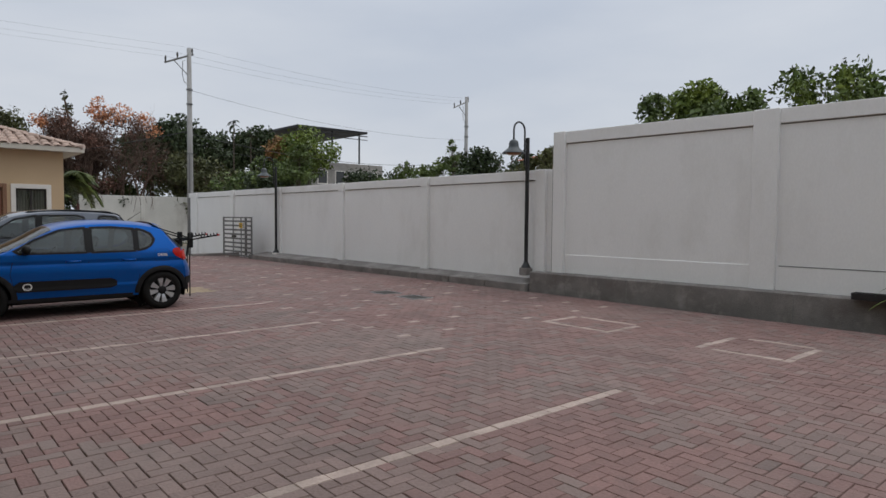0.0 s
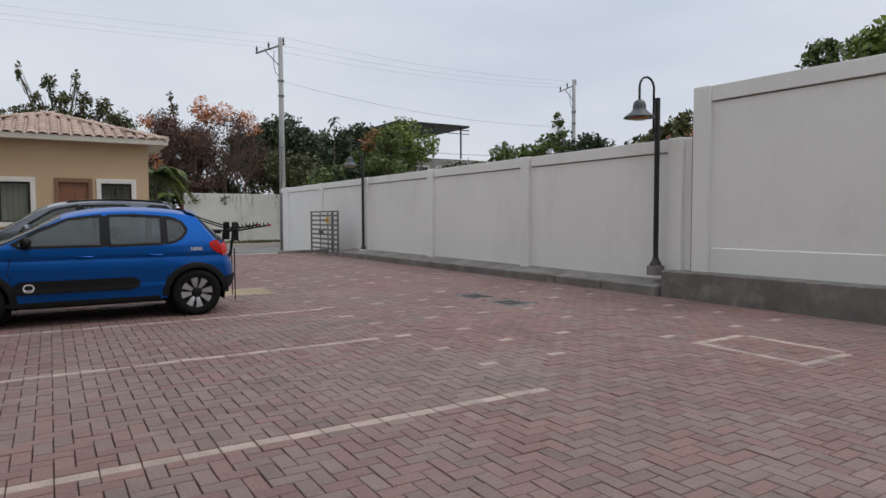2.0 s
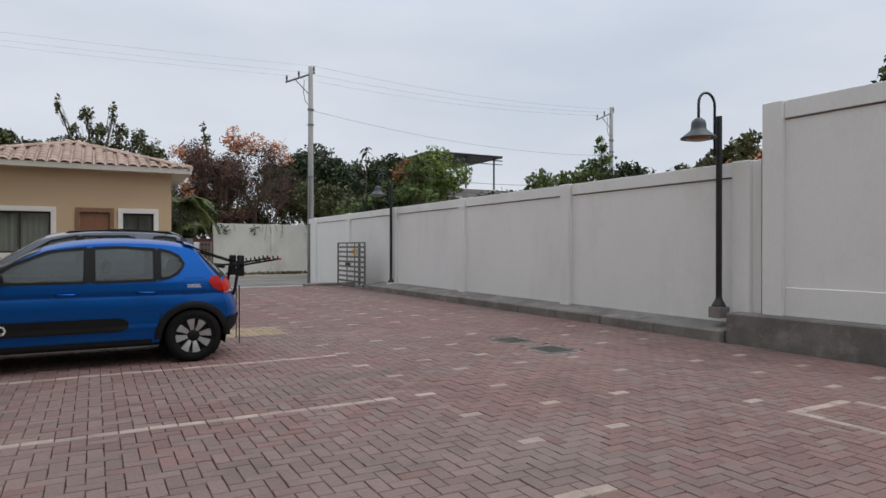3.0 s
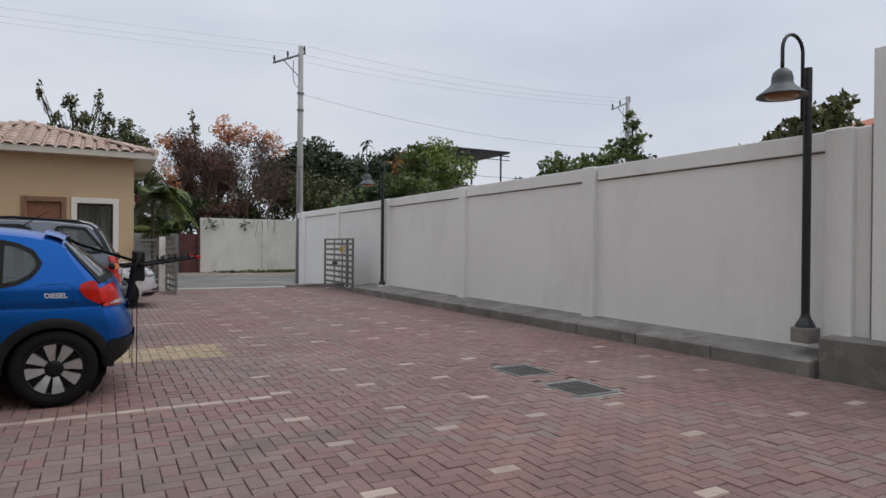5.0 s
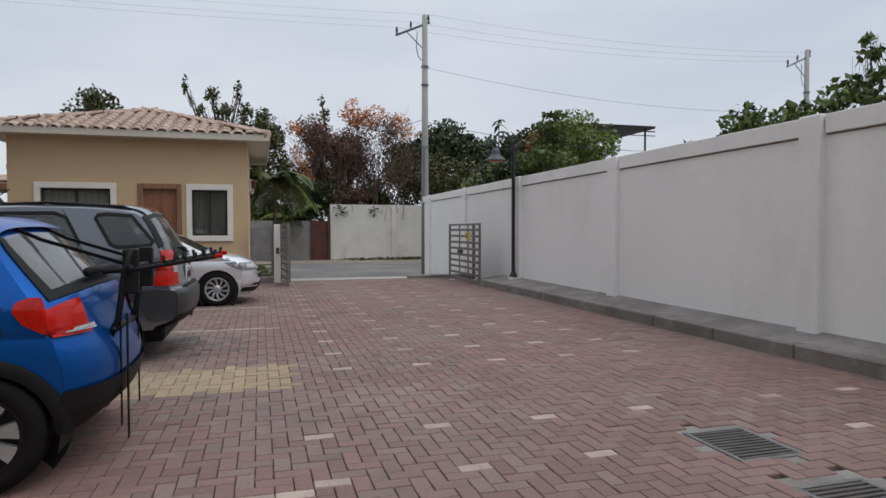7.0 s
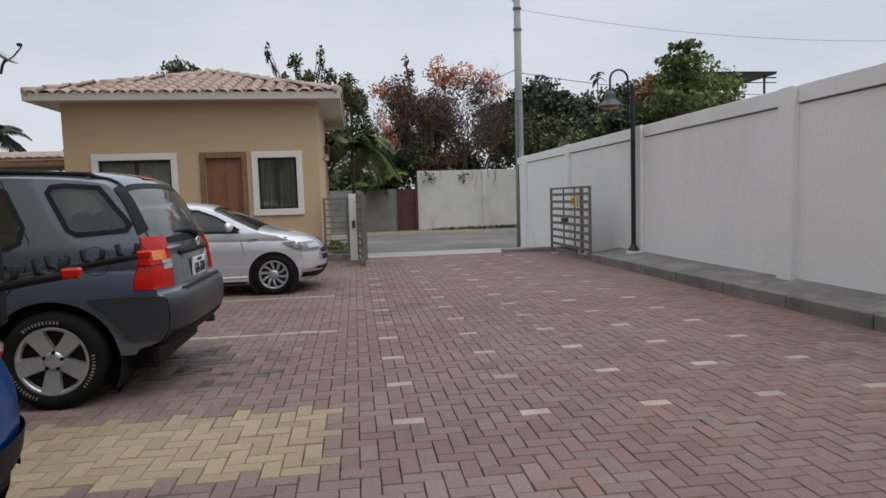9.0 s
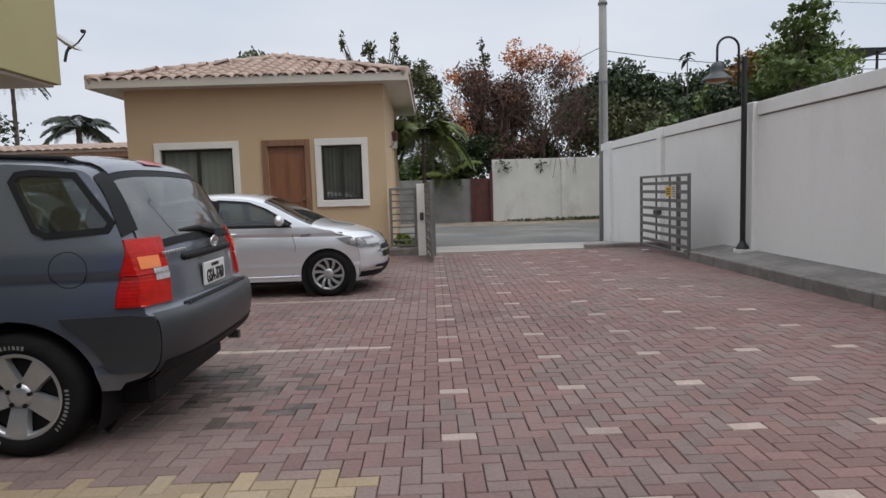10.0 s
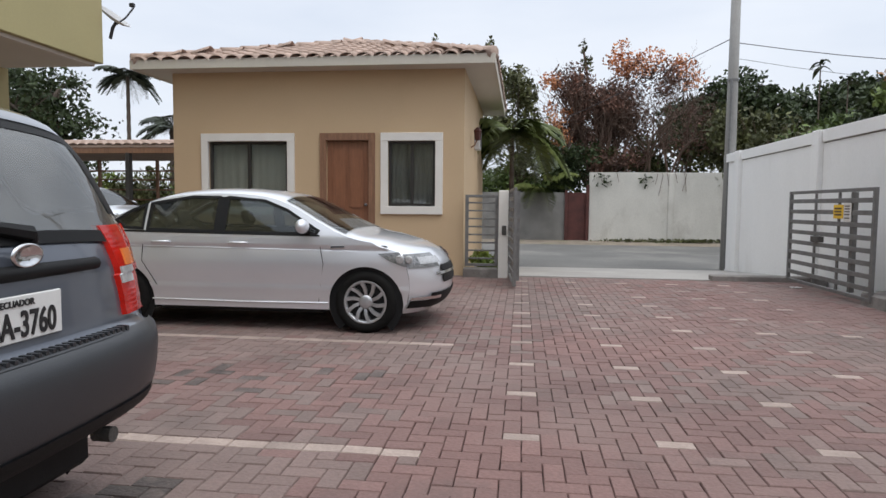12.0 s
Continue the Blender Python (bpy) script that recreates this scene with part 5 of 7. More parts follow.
# slate grey suv, tail towards the courtyard
SUV_PANES = ([(0.38, 1.30), (0.40, 1.265), (0.71, 1.245), (0.77, 1.275), (0.915, 1.54), (0.895, 1.575), (0.82, 1.585), (0.59, 1.565)],
             [(1.09, 1.2), (1.16, 1.165), (1.95, 1.15), (1.95, 1.585), (1.31, 1.595), (1.2, 1.55), (1.07, 1.3)],
             [(2.05, 1.15), (2.88, 1.15), (2.75, 1.28), (2.4, 1.51), (2.05, 1.585)])
suv = Car("suv_car", "slate grey sport utility car with grey cladding", 4.30, 1.84,
          [(0.28, 0.40), (0.1, 0.44), (0.035, 0.54), (0.025, 0.70), (0.045, 0.765), (0.10, 0.785), (0.125, 0.82), (0.135, 0.95), (0.155, 1.1), (0.26, 1.34), (0.39, 1.57), (0.54, 1.68), (1.05, 1.72), (1.75, 1.73), (2.3, 1.67), (2.55, 1.59), (2.9, 1.35), (3.25, 1.13),
           (3.65, 1.06), (4.0, 0.98), (4.22, 0.85), (4.3, 0.65), (4.27, 0.45), (4.15, 0.3)],
          1.13, 1.73, 0.17, (0.93, 3.56), 0.355, 0.36, M["grey_paint"], round_tail=(0.05, 0.075), gap=0.09, crease=1.0, panes=SUV_PANES,
          screens=(("z", 1.19, 1.57, 0.9), ("x", 2.5, 3.2, 0.95)))
suv.window(SUV_PANES[0], M["dark_glass"], 0.022, 0.006)
for p in SUV_PANES[1:]:
    suv.window(p, M["dark_glass"], 0.02)
suv.interior((1.05, 1.95), 2.55, 0.55, 0.58)
suv.patch("sill_trim", [(1.35, 0.35), (3.13, 0.35), (3.13, 0.6), (1.35, 0.6)], M["grey_clad"], 0.014, label="grey sill cladding")
suv.patch("bumper_side", [(0.1, 0.46), (0.42, 0.46), (0.5, 0.62), (0.66, 0.785), (0.3, 0.79), (0.1, 0.765)], M["grey_clad"], 0.018, label="grey bumper corner")
suv.strip("valance", 0.0, suv.find(z=0.52), -0.97, 0.97, M["plastic"], 0.026, label="black lower valance")
suv.patch("pillar_trim", [(1.955, 1.14), (2.045, 1.14), (2.045, 1.59), (1.955, 1.59)], M["plastic"], 0.006, label="black pillar")
suv.strip("rear_bumper", 0.0, suv.find(z=0.775), -1.0, 1.0, M["grey_clad"], 0.02, label="grey plastic rear bumper")
suv.strip("bumper_step", suv.find(z=0.768), suv.find(z=0.784), -0.6, 0.6, M["grey_clad"], 0.022, label="grey ribbed step pad")
ribs = bmesh.new()
for k in range(34):
    y = -0.54 + 1.08 * k / 33
    x = 0.05 * (y / 0.92) ** 2
    box(ribs, (x + 0.055, y - 0.007, 0.78), (x + 0.1, y + 0.007, 0.806))
part("step_ribs", ribs, M["grey_clad"], suv.ob, "grey ribs of the step pad")
for s0, s1 in ((-1.0, -0.88), (0.88, 1.0)):
    suv.strip("window_surround", suv.find(z=1.285), suv.find(z=1.62), s0, s1, M["plastic"], 0.012, m=6, label="dark wrap-round glass edge")
for z0, z1 in ((1.15, 1.195), (1.565, 1.62)):
    suv.strip("window_surround", suv.find(z=z0), suv.find(z=z1), -0.9, 0.9, M["plastic"], 0.012, n=4, label="dark wrap-round glass edge")
suv.strip("rear_window", suv.find(z=1.18), suv.find(z=1.58), -0.91, 0.91, M["rear_glass"], 0.009).visible_shadow = False
suv.strip("spoiler", suv.find(z=1.60), suv.find(z=1.69), -0.88, 0.88, M["grey_paint"], 0.016)
suv.strip("brake_light", suv.find(z=1.63), suv.find(z=1.66), -0.2, 0.2, M["red"], 0.024, label="red high brake light")
b = bmesh.new()
tube(b, [(0.15 + 0.05 * (y / 0.92) ** 2, y, 1.062) for y in (-0.5, -0.48, -0.3, -0.1, 0.1, 0.3, 0.4, 0.42)], [0.012, 0.024, 0.026, 0.027, 0.027, 0.026, 0.024, 0.012], 8)
part("tailgate_trim", b, M["plastic"], suv.ob, "black tailgate grip", smooth=True)
suv.strip("windscreen", suv.find(x=2.49), suv.find(x=3.21), -0.96, 0.96, M["car_glass"], 0.005).visible_shadow = False


def wrap_lamp(name, q, t0, t1, z0, z1, material, off, parent, label, ribs=0.0):
    """A lens laid on the tail's corner: t from its inner edge on the tail (0) over the corner (0.5) to its front edge on the side (1)."""
    bm, rows = bmesh.new(), []
    n, m = (56, 20) if ribs else (10, 8)

    def on_skin(z, s):
        level = z
        for _ in range(6):
            level += z - suv.skin_at((suv.tail_x(level), level), s)[2]
        return Vector(suv.skin_at((suv.tail_x(level), level), s))

    for i in range(n + 1):
        z = z0 + (z1 - z0) * i / n
        edge = on_skin(z, 0.985)
        h = (z - 0.832) / 0.383
        x_end = max(edge.x + 0.012, 0.355 - 0.04 * h - 0.05 * h ** 3)
        s_in = 0.76 - 0.07 * h * h
        row = []
        for j in range(m + 1):
            t = (t0 + (t1 - t0) * j / m) * (1 - 0.42 * h ** 2.5 if ribs else 1)
            if t < 0.5:
                p = on_skin(z, s_in + (0.985 - s_in) * t / 0.5)
            else:
                x = edge.x + (x_end - edge.x) * (t - 0.5) / 0.5
                p = Vector((x, max(edge.y, suv.half(x, z)), z))
            p += Vector((-(1 - t), t, 0)).normalized() * (off + ribs * math.sin(z * 2 * math.pi / 0.0205))
            row.append(bm.verts.new((p.x, q * p.y, z)))
        rows.append(row)
    for a, b in zip(rows, rows[1:]):
        for k in range(m):
            bm.faces.new((a[k], a[k + 1], b[k + 1], b[k]))
    r = bmesh.ops.extrude_face_region(bm, geom=list(bm.faces))
    for v in r["geom"]:
        if isinstance(v, bmesh.types.BMVert):
            v.co += Vector((0.02, -q * 0.02, 0))
    bmesh.ops.recalc_face_normals(bm, faces=bm.faces)
    return part(name, bm, material, parent, label, smooth="auto")


for q in (-1, 1):
    lens = wrap_lamp("tail_light", q, 0.0, 1.0, 0.832, 1.205, M["red"], 0.016, suv.ob, "tall red tail light", 0.0006)
    wrap_lamp("reverse_lamp", q, 0.03, 0.30, 0.965, 1.033, M["clear"], 0.022, lens, "clear reverse lamp")
    wrap_lamp("turn_lamp", q, 0.16, 0.46, 1.037, 1.105, M["orange"], 0.022, lens, "orange turn lamp")
suv.seam("fuel_flap", [(0.6 + 0.1 * math.cos(a), 1.05 + 0.1 * math.sin(a)) for a in (2 * math.pi * k / 24 for k in range(25))], M["plastic"], 0.003, sides=(1,))
suv.seam("seam", [(1.35, 0.62), (1.21, 0.8), (1.05, 1.0), (1.02, 1.2), (1.23, 1.63)], M["plastic"])
suv.seam("seam", [(2, 0.45), (2.01, 1.14)], M["plastic"])
suv.seam("seam", [(2.95, 0.6), (2.97, 0.9), (2.93, 1.13)], M["plastic"])
suv.handle(1.27, 1.03, M["plastic"])
suv.handle(2.23, 1.03, M["plastic"])
suv.mirror(2.8, 1.15, M["grey_paint"])
for s in (-1, 1):
    b = bmesh.new()
    tube(b, [(0.6, s * 0.66, 1.63), (0.68, s * 0.66, 1.67), (1.4, s * 0.67, 1.705), (2.15, s * 0.66, 1.66), (2.25, s * 0.66, 1.6)], 0.018, 6)
    part("roof_rail", b, M["plastic"], suv.ob, "black roof rail", smooth=True)
b = bmesh.new()
lathe(b, [(0.02, 0), (0.032, 0.0), (0.032, 0.08), (0.0, 0.08)], 10, Matrix.Translation((0.2, -0.5, 0.37)) @ Matrix.Rotation(-math.pi / 2, 4, "Y"))
part("exhaust", b, M["iron"], suv.ob, "exhaust tip")
# rear wiper, plate, badge
b = bmesh.new()
tube(b, [(0.185, -0.16, 1.17), (0.165, -0.15, 1.19), (0.185, 0.05, 1.225), (0.215, 0.32, 1.22)], [0.04, 0.03, 0.02, 0.013], 7)
part("wiper", b, M["plastic"], suv.ob, "black rear wiper")
plate = part("number_plate", boxes(((0.112, -0.225, 0.845), (0.126, 0.175, 0.995)), bevel=0.003), M["plate"], suv.ob, "white number plate")
back = Matrix.Rotation(-math.pi / 2, 4, "Z") @ Matrix.Rotation(math.pi / 2, 4, "X")
text_part("GSA-3760", 0.118, Matrix.Translation((0.109, -0.025, 0.897)) @ back @ Matrix.Diagonal((0.68, 1, 1, 1)), M["ink"], plate)
text_part("ECUADOR", 0.03, Matrix.Translation((0.109, -0.025, 0.97)) @ back, M["ink"], plate)
b = bmesh.new()
lathe(b, [(0.0, 0.0), (0.05, 0.0), (0.056, 0.008), (0.065, 0.008), (0.068, 0.0)], 24, Matrix.Translation((0.135, -0.1, 1.12)) @ Matrix.Rotation(-math.pi / 2 - 0.12, 4, "Y") @ Matrix.Diagonal((0.62, 1.0, 1, 1)))
part("badge", b, M["chrome"], suv.ob, "chrome oval badge", smooth=True)
for k in range(8):
    part("badge_bar", boxes(((0.16, 0.34 + 0.042 * k, 1.10), (0.18, 0.362 + 0.042 * k, 1.118)), bevel=0.003), M["rim"], suv.ob, "chrome badge bar")
suv.wheel_set(5, "five", 0.235, True)
suv.place(pose(-0.42, -9.93, 0, 0, 0, 180))


# silver saloon, nose towards the courtyard
SALOON_PANES = ([(0.89, 1.12), (1.0, 1.045), (1.2, 1.035), (1.2, 1.285), (1.06, 1.22)],
                [(1.26, 1.03), (2.0, 1.015), (2.0, 1.365), (1.7, 1.365), (1.26, 1.295)],
                [(2.1, 1.01), (3.08, 1.005), (3.1, 1.03), (2.75, 1.235), (2.5, 1.33), (2.1, 1.365)])


def saloon(name, label):
    c = Car(name, label, 4.38, 1.76,
            [(0.16, 0.3), (0.02, 0.42), (0.0, 0.62), (0.03, 0.85), (0.08, 1.0), (0.35, 1.06), (0.62, 1.09), (0.95, 1.25), (1.3, 1.4), (1.65, 1.465), (2.1, 1.48), (2.5, 1.45), (2.75, 1.38), (3.15, 1.16), (3.45, 1.02),
             (3.78, 0.975), (4.08, 0.89), (4.28, 0.775), (4.36, 0.62), (4.38, 0.45), (4.34, 0.3), (4.2, 0.2)],
            0.97, 1.48, 0.2, (0.94, 3.59), 0.318, 0.23, M["silver"], panes=SALOON_PANES,
            screens=(("x", 0.68, 1.3, 0.9), ("x", 2.72, 3.38, 0.95)))
    for p in SALOON_PANES:
        c.window(p, M["dark_glass"], 0.016)
    c.interior((1.15, 2.0), 2.75, 0.4, 0.55)
    c.patch("pillar_trim", [(2.005, 1.0), (2.095, 1.0), (2.095, 1.37), (2.005, 1.37)], M["plastic"], 0.005, label="black pillar")
    c.strip("windscreen", c.find(x=2.71), c.find(x=3.39), -0.96, 0.96, M["car_glass"], 0.005).visible_shadow = False
    c.strip("rear_window", c.find(x=0.67), c.find(x=1.31), -0.91, 0.91, M["dark_glass"], 0.005).visible_shadow = False
    c.strip("grille", 1 - 3.6 / 21, 1 - 2.55 / 21, -0.55, 0.55, M["plastic"], 0.012, label="black slatted grille")
    c.strip("grille_bar", 1 - 3.2 / 21, 1 - 3.05 / 21, -0.72, 0.72, M["chrome"], 0.018, label="chrome bar")
    c.strip("lower_grille", 1 - 2.0 / 21, 1 - 0.9 / 21, -0.8, 0.8, M["plastic"], 0.012, label="black lower grille")
    for s0, s1 in ((-0.99, -0.6), (0.6, 0.99)):
        hl = c.strip("headlight", c.find(z=0.665, rear=False), c.find(z=0.80, rear=False), s0, s1, M["smoked"], 0.015, label="clear headlight with a dark surround")
        c.strip("lamp_insert", c.find(z=0.70, rear=False), c.find(z=0.765, rear=False), s0 * 0.9, s1 * 0.9, M["clear"], 0.02, parent=hl, label="bright lamp strip")
        c.strip("fog_trim", 1 - 1.8 / 21, 1 - 1.6 / 21, s0, s1, M["chrome"], 0.02, label="chrome fog lamp trim")
        c.strip("fog_recess", 1 - 1.55 / 21, 1 - 0.95 / 21, s0, s1 * 0.98 if s1 > 0 else s1, M["plastic"], 0.012, label="black fog lamp recess")
    for hl in c.patch("headlight", [(3.72, 0.81), (3.84, 0.735), (3.98, 0.685), (4.06, 0.675), (4.06, 0.815), (3.95, 0.83)], M["smoked"], 0.012, label="clear headlight with a dark surround"):
        q = 1 if hl.data.vertices[0].co.y > 0 else -1
        for x, r in ((3.94, 0.045), (4.03, 0.04)):
            bm = bmesh.new()
            lathe(bm, [(r, 0.0), (r * 0.8, 0.01), (r * 0.4, 0.004), (0.0, 0.012)], 14, Matrix.Translation((x, q * (c.half(x, 0.755) + 0.010), 0.755)) @ Matrix.Rotation(-q * math.pi / 2, 4, "X"))
            part("reflector", bm, M["clear"], hl, "bright round reflector", smooth=True)
    c.patch("tail_light", [(0.14, 0.8), (0.42, 0.84), (0.45, 0.92), (0.2, 0.96), (0.14, 0.94)], M["red"], 0.01, label="red tail light")
    c.patch("turn_lamp", [(3.24, 0.86), (3.38, 0.87), (3.38, 0.885), (3.24, 0.88)], M["chrome"], 0.008, label="chrome wing badge")
    c.seam("seam", [(1.36, 0.45), (1.2, 0.7), (1.22, 1.0)], M["plastic"], 0.004)
    c.seam("seam", [(2.08, 0.28), (2.08, 1.0)], M["plastic"], 0.004)
    c.seam("seam", [(3.1, 0.3), (3.16, 0.7), (3.1, 1.0)], M["plastic"], 0.004)
    c.seam("crease", [(0.6, 0.86), (1.6, 0.85), (2.6, 0.84), (3.5, 0.83)], M["silver"], 0.007, 0.0)
    c.seam("sill_line", [(1.3, 0.3), (2.3, 0.29), (3.2, 0.3)], M["silver"], 0.01, 0.0)
    c.handle(1.42, 0.9, M["silver"])
    c.handle(2.26, 0.9, M["silver"])
    c.mirror(2.98, 1.04, M["silver"])
    c.patch("belt_trim", [(1.0, 1.0), (3.12, 0.975), (3.12, 0.99), (1.0, 1.018)], M["plastic"], 0.008, label="black belt trim")
    c.wheel_set(10, "twin", 0.2)
    return c


saloon("saloon_car", "silver four-door saloon parked before the guard house").place(pose(-4.07, -4.68, 0, 0, 0, 0))
far_car = saloon("saloon_car", "silver car parked under the tiled carport")
far_car.place(pose(-12.2, 2.6, 0.0) @ Matrix.Diagonal((1.1, 1.1, 1.18, 1)))


# ---- olive building with an overhanging upper floor ----
bld = thing("apartment_building", "olive yellow building with an overhanging upper floor", "building", (-11, -20, 0))
part("upper_wall", boxes(((-18, -42, 3.82), (-6.56, -0.77, 8.6)), bevel=0.01), M["olive"], bld)
part("soffit", boxes(((-18, -41.9, 3.76), (-6.66, -0.87, 3.83)), bevel=0.01), M["soffit"], bld, "pale underside of the upper floor")
part("lower_wall", boxes(((-18, -41.8, -0.1), (-8.46, -0.79, 3.77)), bevel=0.01), M["olive"], bld)
for wy in (-3.9, -9.5, -15.5, -21.5):
    w_ = part("window", boxes(((-6.6, wy - 0.95, 5.5), (-6.5, wy - 0.8, 7.1)), ((-6.6, wy + 0.8, 5.5), (-6.5, wy + 0.95, 7.1)), ((-6.6, wy - 0.8, 6.95), (-6.5, wy + 0.8, 7.1)), ((-6.6, wy - 0.8, 5.5), (-6.5, wy + 0.8, 5.65)), bevel=0.006), M["trim"], bld, "white window surround")
    part("pane", boxes(((-6.57, wy - 0.8, 5.65), (-6.545, wy + 0.8, 6.95))), M["glass"], w_)
# added out of view: a tall wall that blocks sky from the car windows
tagged(part("wall_south", boxes(((-18, -46.2, -0.3), (6.7, -45, 8.4)), bevel=0.01), M["olive"]), "unseen wall added to darken the car reflections", "wall", kind="structure")

dish = thing("satellite_dish", "grey satellite dish on a bracket at the building corner", "satellite dish", (-6.5, -0.5, 4.6))
b = bmesh.new()
lathe(b, [(0.0, 0.0), (0.1, 0.008), (0.2, 0.035), (0.3, 0.08), (0.31, 0.085), (0.3, 0.07), (0.2, 0.022), (0.0, -0.015)], 24, Matrix.Translation((-6.6, -0.42, 4.72)) @ Matrix.Rotation(radians(38), 4, "Y"))
part("reflector", b, M["dish"], dish, smooth=True)
b = bmesh.new()
tube(b, [(-6.6, -0.5, 4.35), (-6.56, -0.48, 4.55), (-6.5, -0.46, 4.66)], 0.03, 8)
part("bracket", b, M["black"], dish, "black bent bracket")
b = bmesh.new()
tube(b, [(-6.5, -0.45, 4.62), (-6.36, -0.38, 4.76), (-6.24, -0.32, 4.95), (-6.25, -0.32, 5.0)], 0.016, 6)
box(b, (-6.31, -0.36, 4.97), (-6.22, -0.28, 5.04), 0.01)
part("feed_arm", b, M["black"], dish, "black feed arm")

# ---- carport beyond the house ----
cp = thing("carport", "open carport with a clay tile roof and dark railings", "carport", (-14, 8.5, 0))
b = bmesh.new()
for y0, z0, y1, z1 in ((6.6, 3.0, 9.6, 3.42), (9.6, 3.42, 12.6, 3.0)):
    vs = [b.verts.new(p) for p in ((-26, y0, z0), (-6.0, y0, z0), (-6.0, y1, z1), (-26, y1, z1))]
    b.faces.new(vs)
r_ = bmesh.ops.extrude_face_region(b, geom=list(b.faces))
for v in r_["geom"]:
    if isinstance(v, bmesh.types.BMVert):
        v.co.z += 0.07
bmesh.ops.recalc_face_normals(b, faces=b.faces)
cproof = part("roof", b, M["tile"], cp)
b_v, b_f = tile_mesh(TW * 0.98, 0.47, 0.055)
av, af = [], []
for k in range(66):
    for r in range(7):
        p = Vector((-6.15 - k * 0.3, 6.55 + r * 0.43, 3.07 + r * 0.43 * 0.14))
        base = len(av)
        av += [p + Vector((v[0], v[1], v[2] + v[1] * 0.14)) for v in b_v]
        af += [tuple(i + base for i in f) for f in b_f]
t_ob = raw("tile_field", av, af, M["tile"], cproof, smooth=True)
tagged(t_ob, kind="stuff")
part("beam", boxes(((-26, 6.62, 2.82), (-6.0, 6.76, 2.995)), bevel=0.01), M["wood_frame"], cp, "dark timber beam")
for x in (-6.4, -11, -15.6, -20.2, -24.8):
    part("post", boxes(((x - 0.07, 6.6, -0.1), (x + 0.07, 6.78, 2.83)), bevel=0.01), M["alu"], cp)
for z in (0.6, 1.0, 1.4, 1.8, 2.2, 2.55):
    part("rail", boxes(((-26, 12.3, z), (-6.0, 12.34, z + 0.06)), bevel=0.004), M["wood_frame"], cp, "dark railing")
for x in (-6.1, -8.5, -11, -13.5, -16, -18.5, -21, -23.5):
    part("rail_post", boxes(((x, 12.25, -0.1), (x + 0.08, 12.4, 3.0)), bevel=0.004), M["wood_frame"], cp)

# wall lamp and meter box on the house's side
fix = thing("wall_lamp", "dark iron wall lamp on the house side", "wall lamp", (0.05, 1.5, 2.7))
b = bmesh.new()
tube(b, [(0.0, 1.5, 2.5), (0.08, 1.5, 2.55), (0.14, 1.5, 2.68)], 0.015, 6)
part("bracket", b, M["wood_frame"], fix)
b = bmesh.new()
lathe(b, [(0.0, 0.2), (0.03, 0.19), (0.09, 0.12), (0.07, 0.1), (0.06, -0.06), (0.0, -0.08)], 6, Matrix.Translation((0.14, 1.5, 2.72)))
part("lantern", b, M["rust"], fix)
mb = thing("meter_box", "grey electric meter box on the house side", "meter box", (0.08, 2.6, 2.75))
part("box", boxes(((0.0, 2.4, 2.55), (0.13, 2.8, 2.98)), bevel=0.012), M["dish"], mb)
part("lid", boxes(((0.13, 2.44, 2.6), (0.142, 2.76, 2.93)), bevel=0.004), M["steel"], mb)

# ---- far buildings ----
rt = thing("rooftop_house", "grey house whose roof terrace carries a dark canopy", "building", (36, 44, 0))
part("wall", boxes(((31, 38, -0.5), (41, 50, 7.9)), bevel=0.03), M["concrete"], rt)
for k in range(4):
    w_ = part("window", boxes(((32 + k * 2.3, 37.95, 5.4), (33.3 + k * 2.3, 38.02, 7.0))), M["trim"], rt)
    part("pane", boxes(((32.1 + k * 2.3, 37.93, 5.5), (33.2 + k * 2.3, 37.945, 6.9))), M["glass"], w_)
part("canopy", boxes(((28.4, 36, 11.25), (37.4, 47, 11.42))), M["roof_dark"], rt, "dark corrugated canopy")
b = bmesh.new()
for k in range(38):
    box(b, (28.4 + k * 0.24, 35.9, 11.42), (28.52 + k * 0.24, 47, 11.47))
rb = part("canopy_ribs", b, M["roof_dark"], rt)
tagged(rb, kind="stuff")
for x in (29.0, 33.0, 36.6):
    for y in (36.5, 46.3):
        part("post", boxes(((x - 0.07, y - 0.07, 7.8), (x + 0.07, y + 0.07, 11.25))), M["roof_dark"], rt)
part("truss", boxes(((28.4, 36.0, 10.9), (37.4, 36.08, 11.0)), ((28.4, 36.0, 10.5), (37.4, 36.08, 10.57))), M["roof_dark"], rt)
rh = thing("red_roof_house", "house with a red clay tile roof behind the wall", "house", (20, -10.5, 0))
part("wall", boxes(((17, -13.5, -0.4), (25, -7, 4.2)), bevel=0.02), M["soffit"], rh)
b = bmesh.new()
vs = [b.verts.new(p) for p in ((16.5, -14.1, 4.2), (25.5, -14.1, 4.2), (25.5, -6.3, 4.2), (16.5, -6.3, 4.2), (20, -10.2, 5.5), (22, -10.2, 5.5))]
for f in ((0, 1, 5, 4), (1, 2, 5), (2, 3, 4, 5), (3, 0, 4)):
    b.faces.new([vs[i] for i in f])
part("roof", b, mat("red_roof", (0.42, 0.15, 0.09), 0.85, vary=0.3, scale=3, fine=8, bump=0.6), rh, "red clay tile roof")


# ---- plants ----
def leaf_mat(name, color, tint, island=0.35):
    m = mat(name, color, 0.55, vary=0.2, scale=1.2, fine=30, bump=0.1, tint=tint, island=island, spec=0.35)
    return m


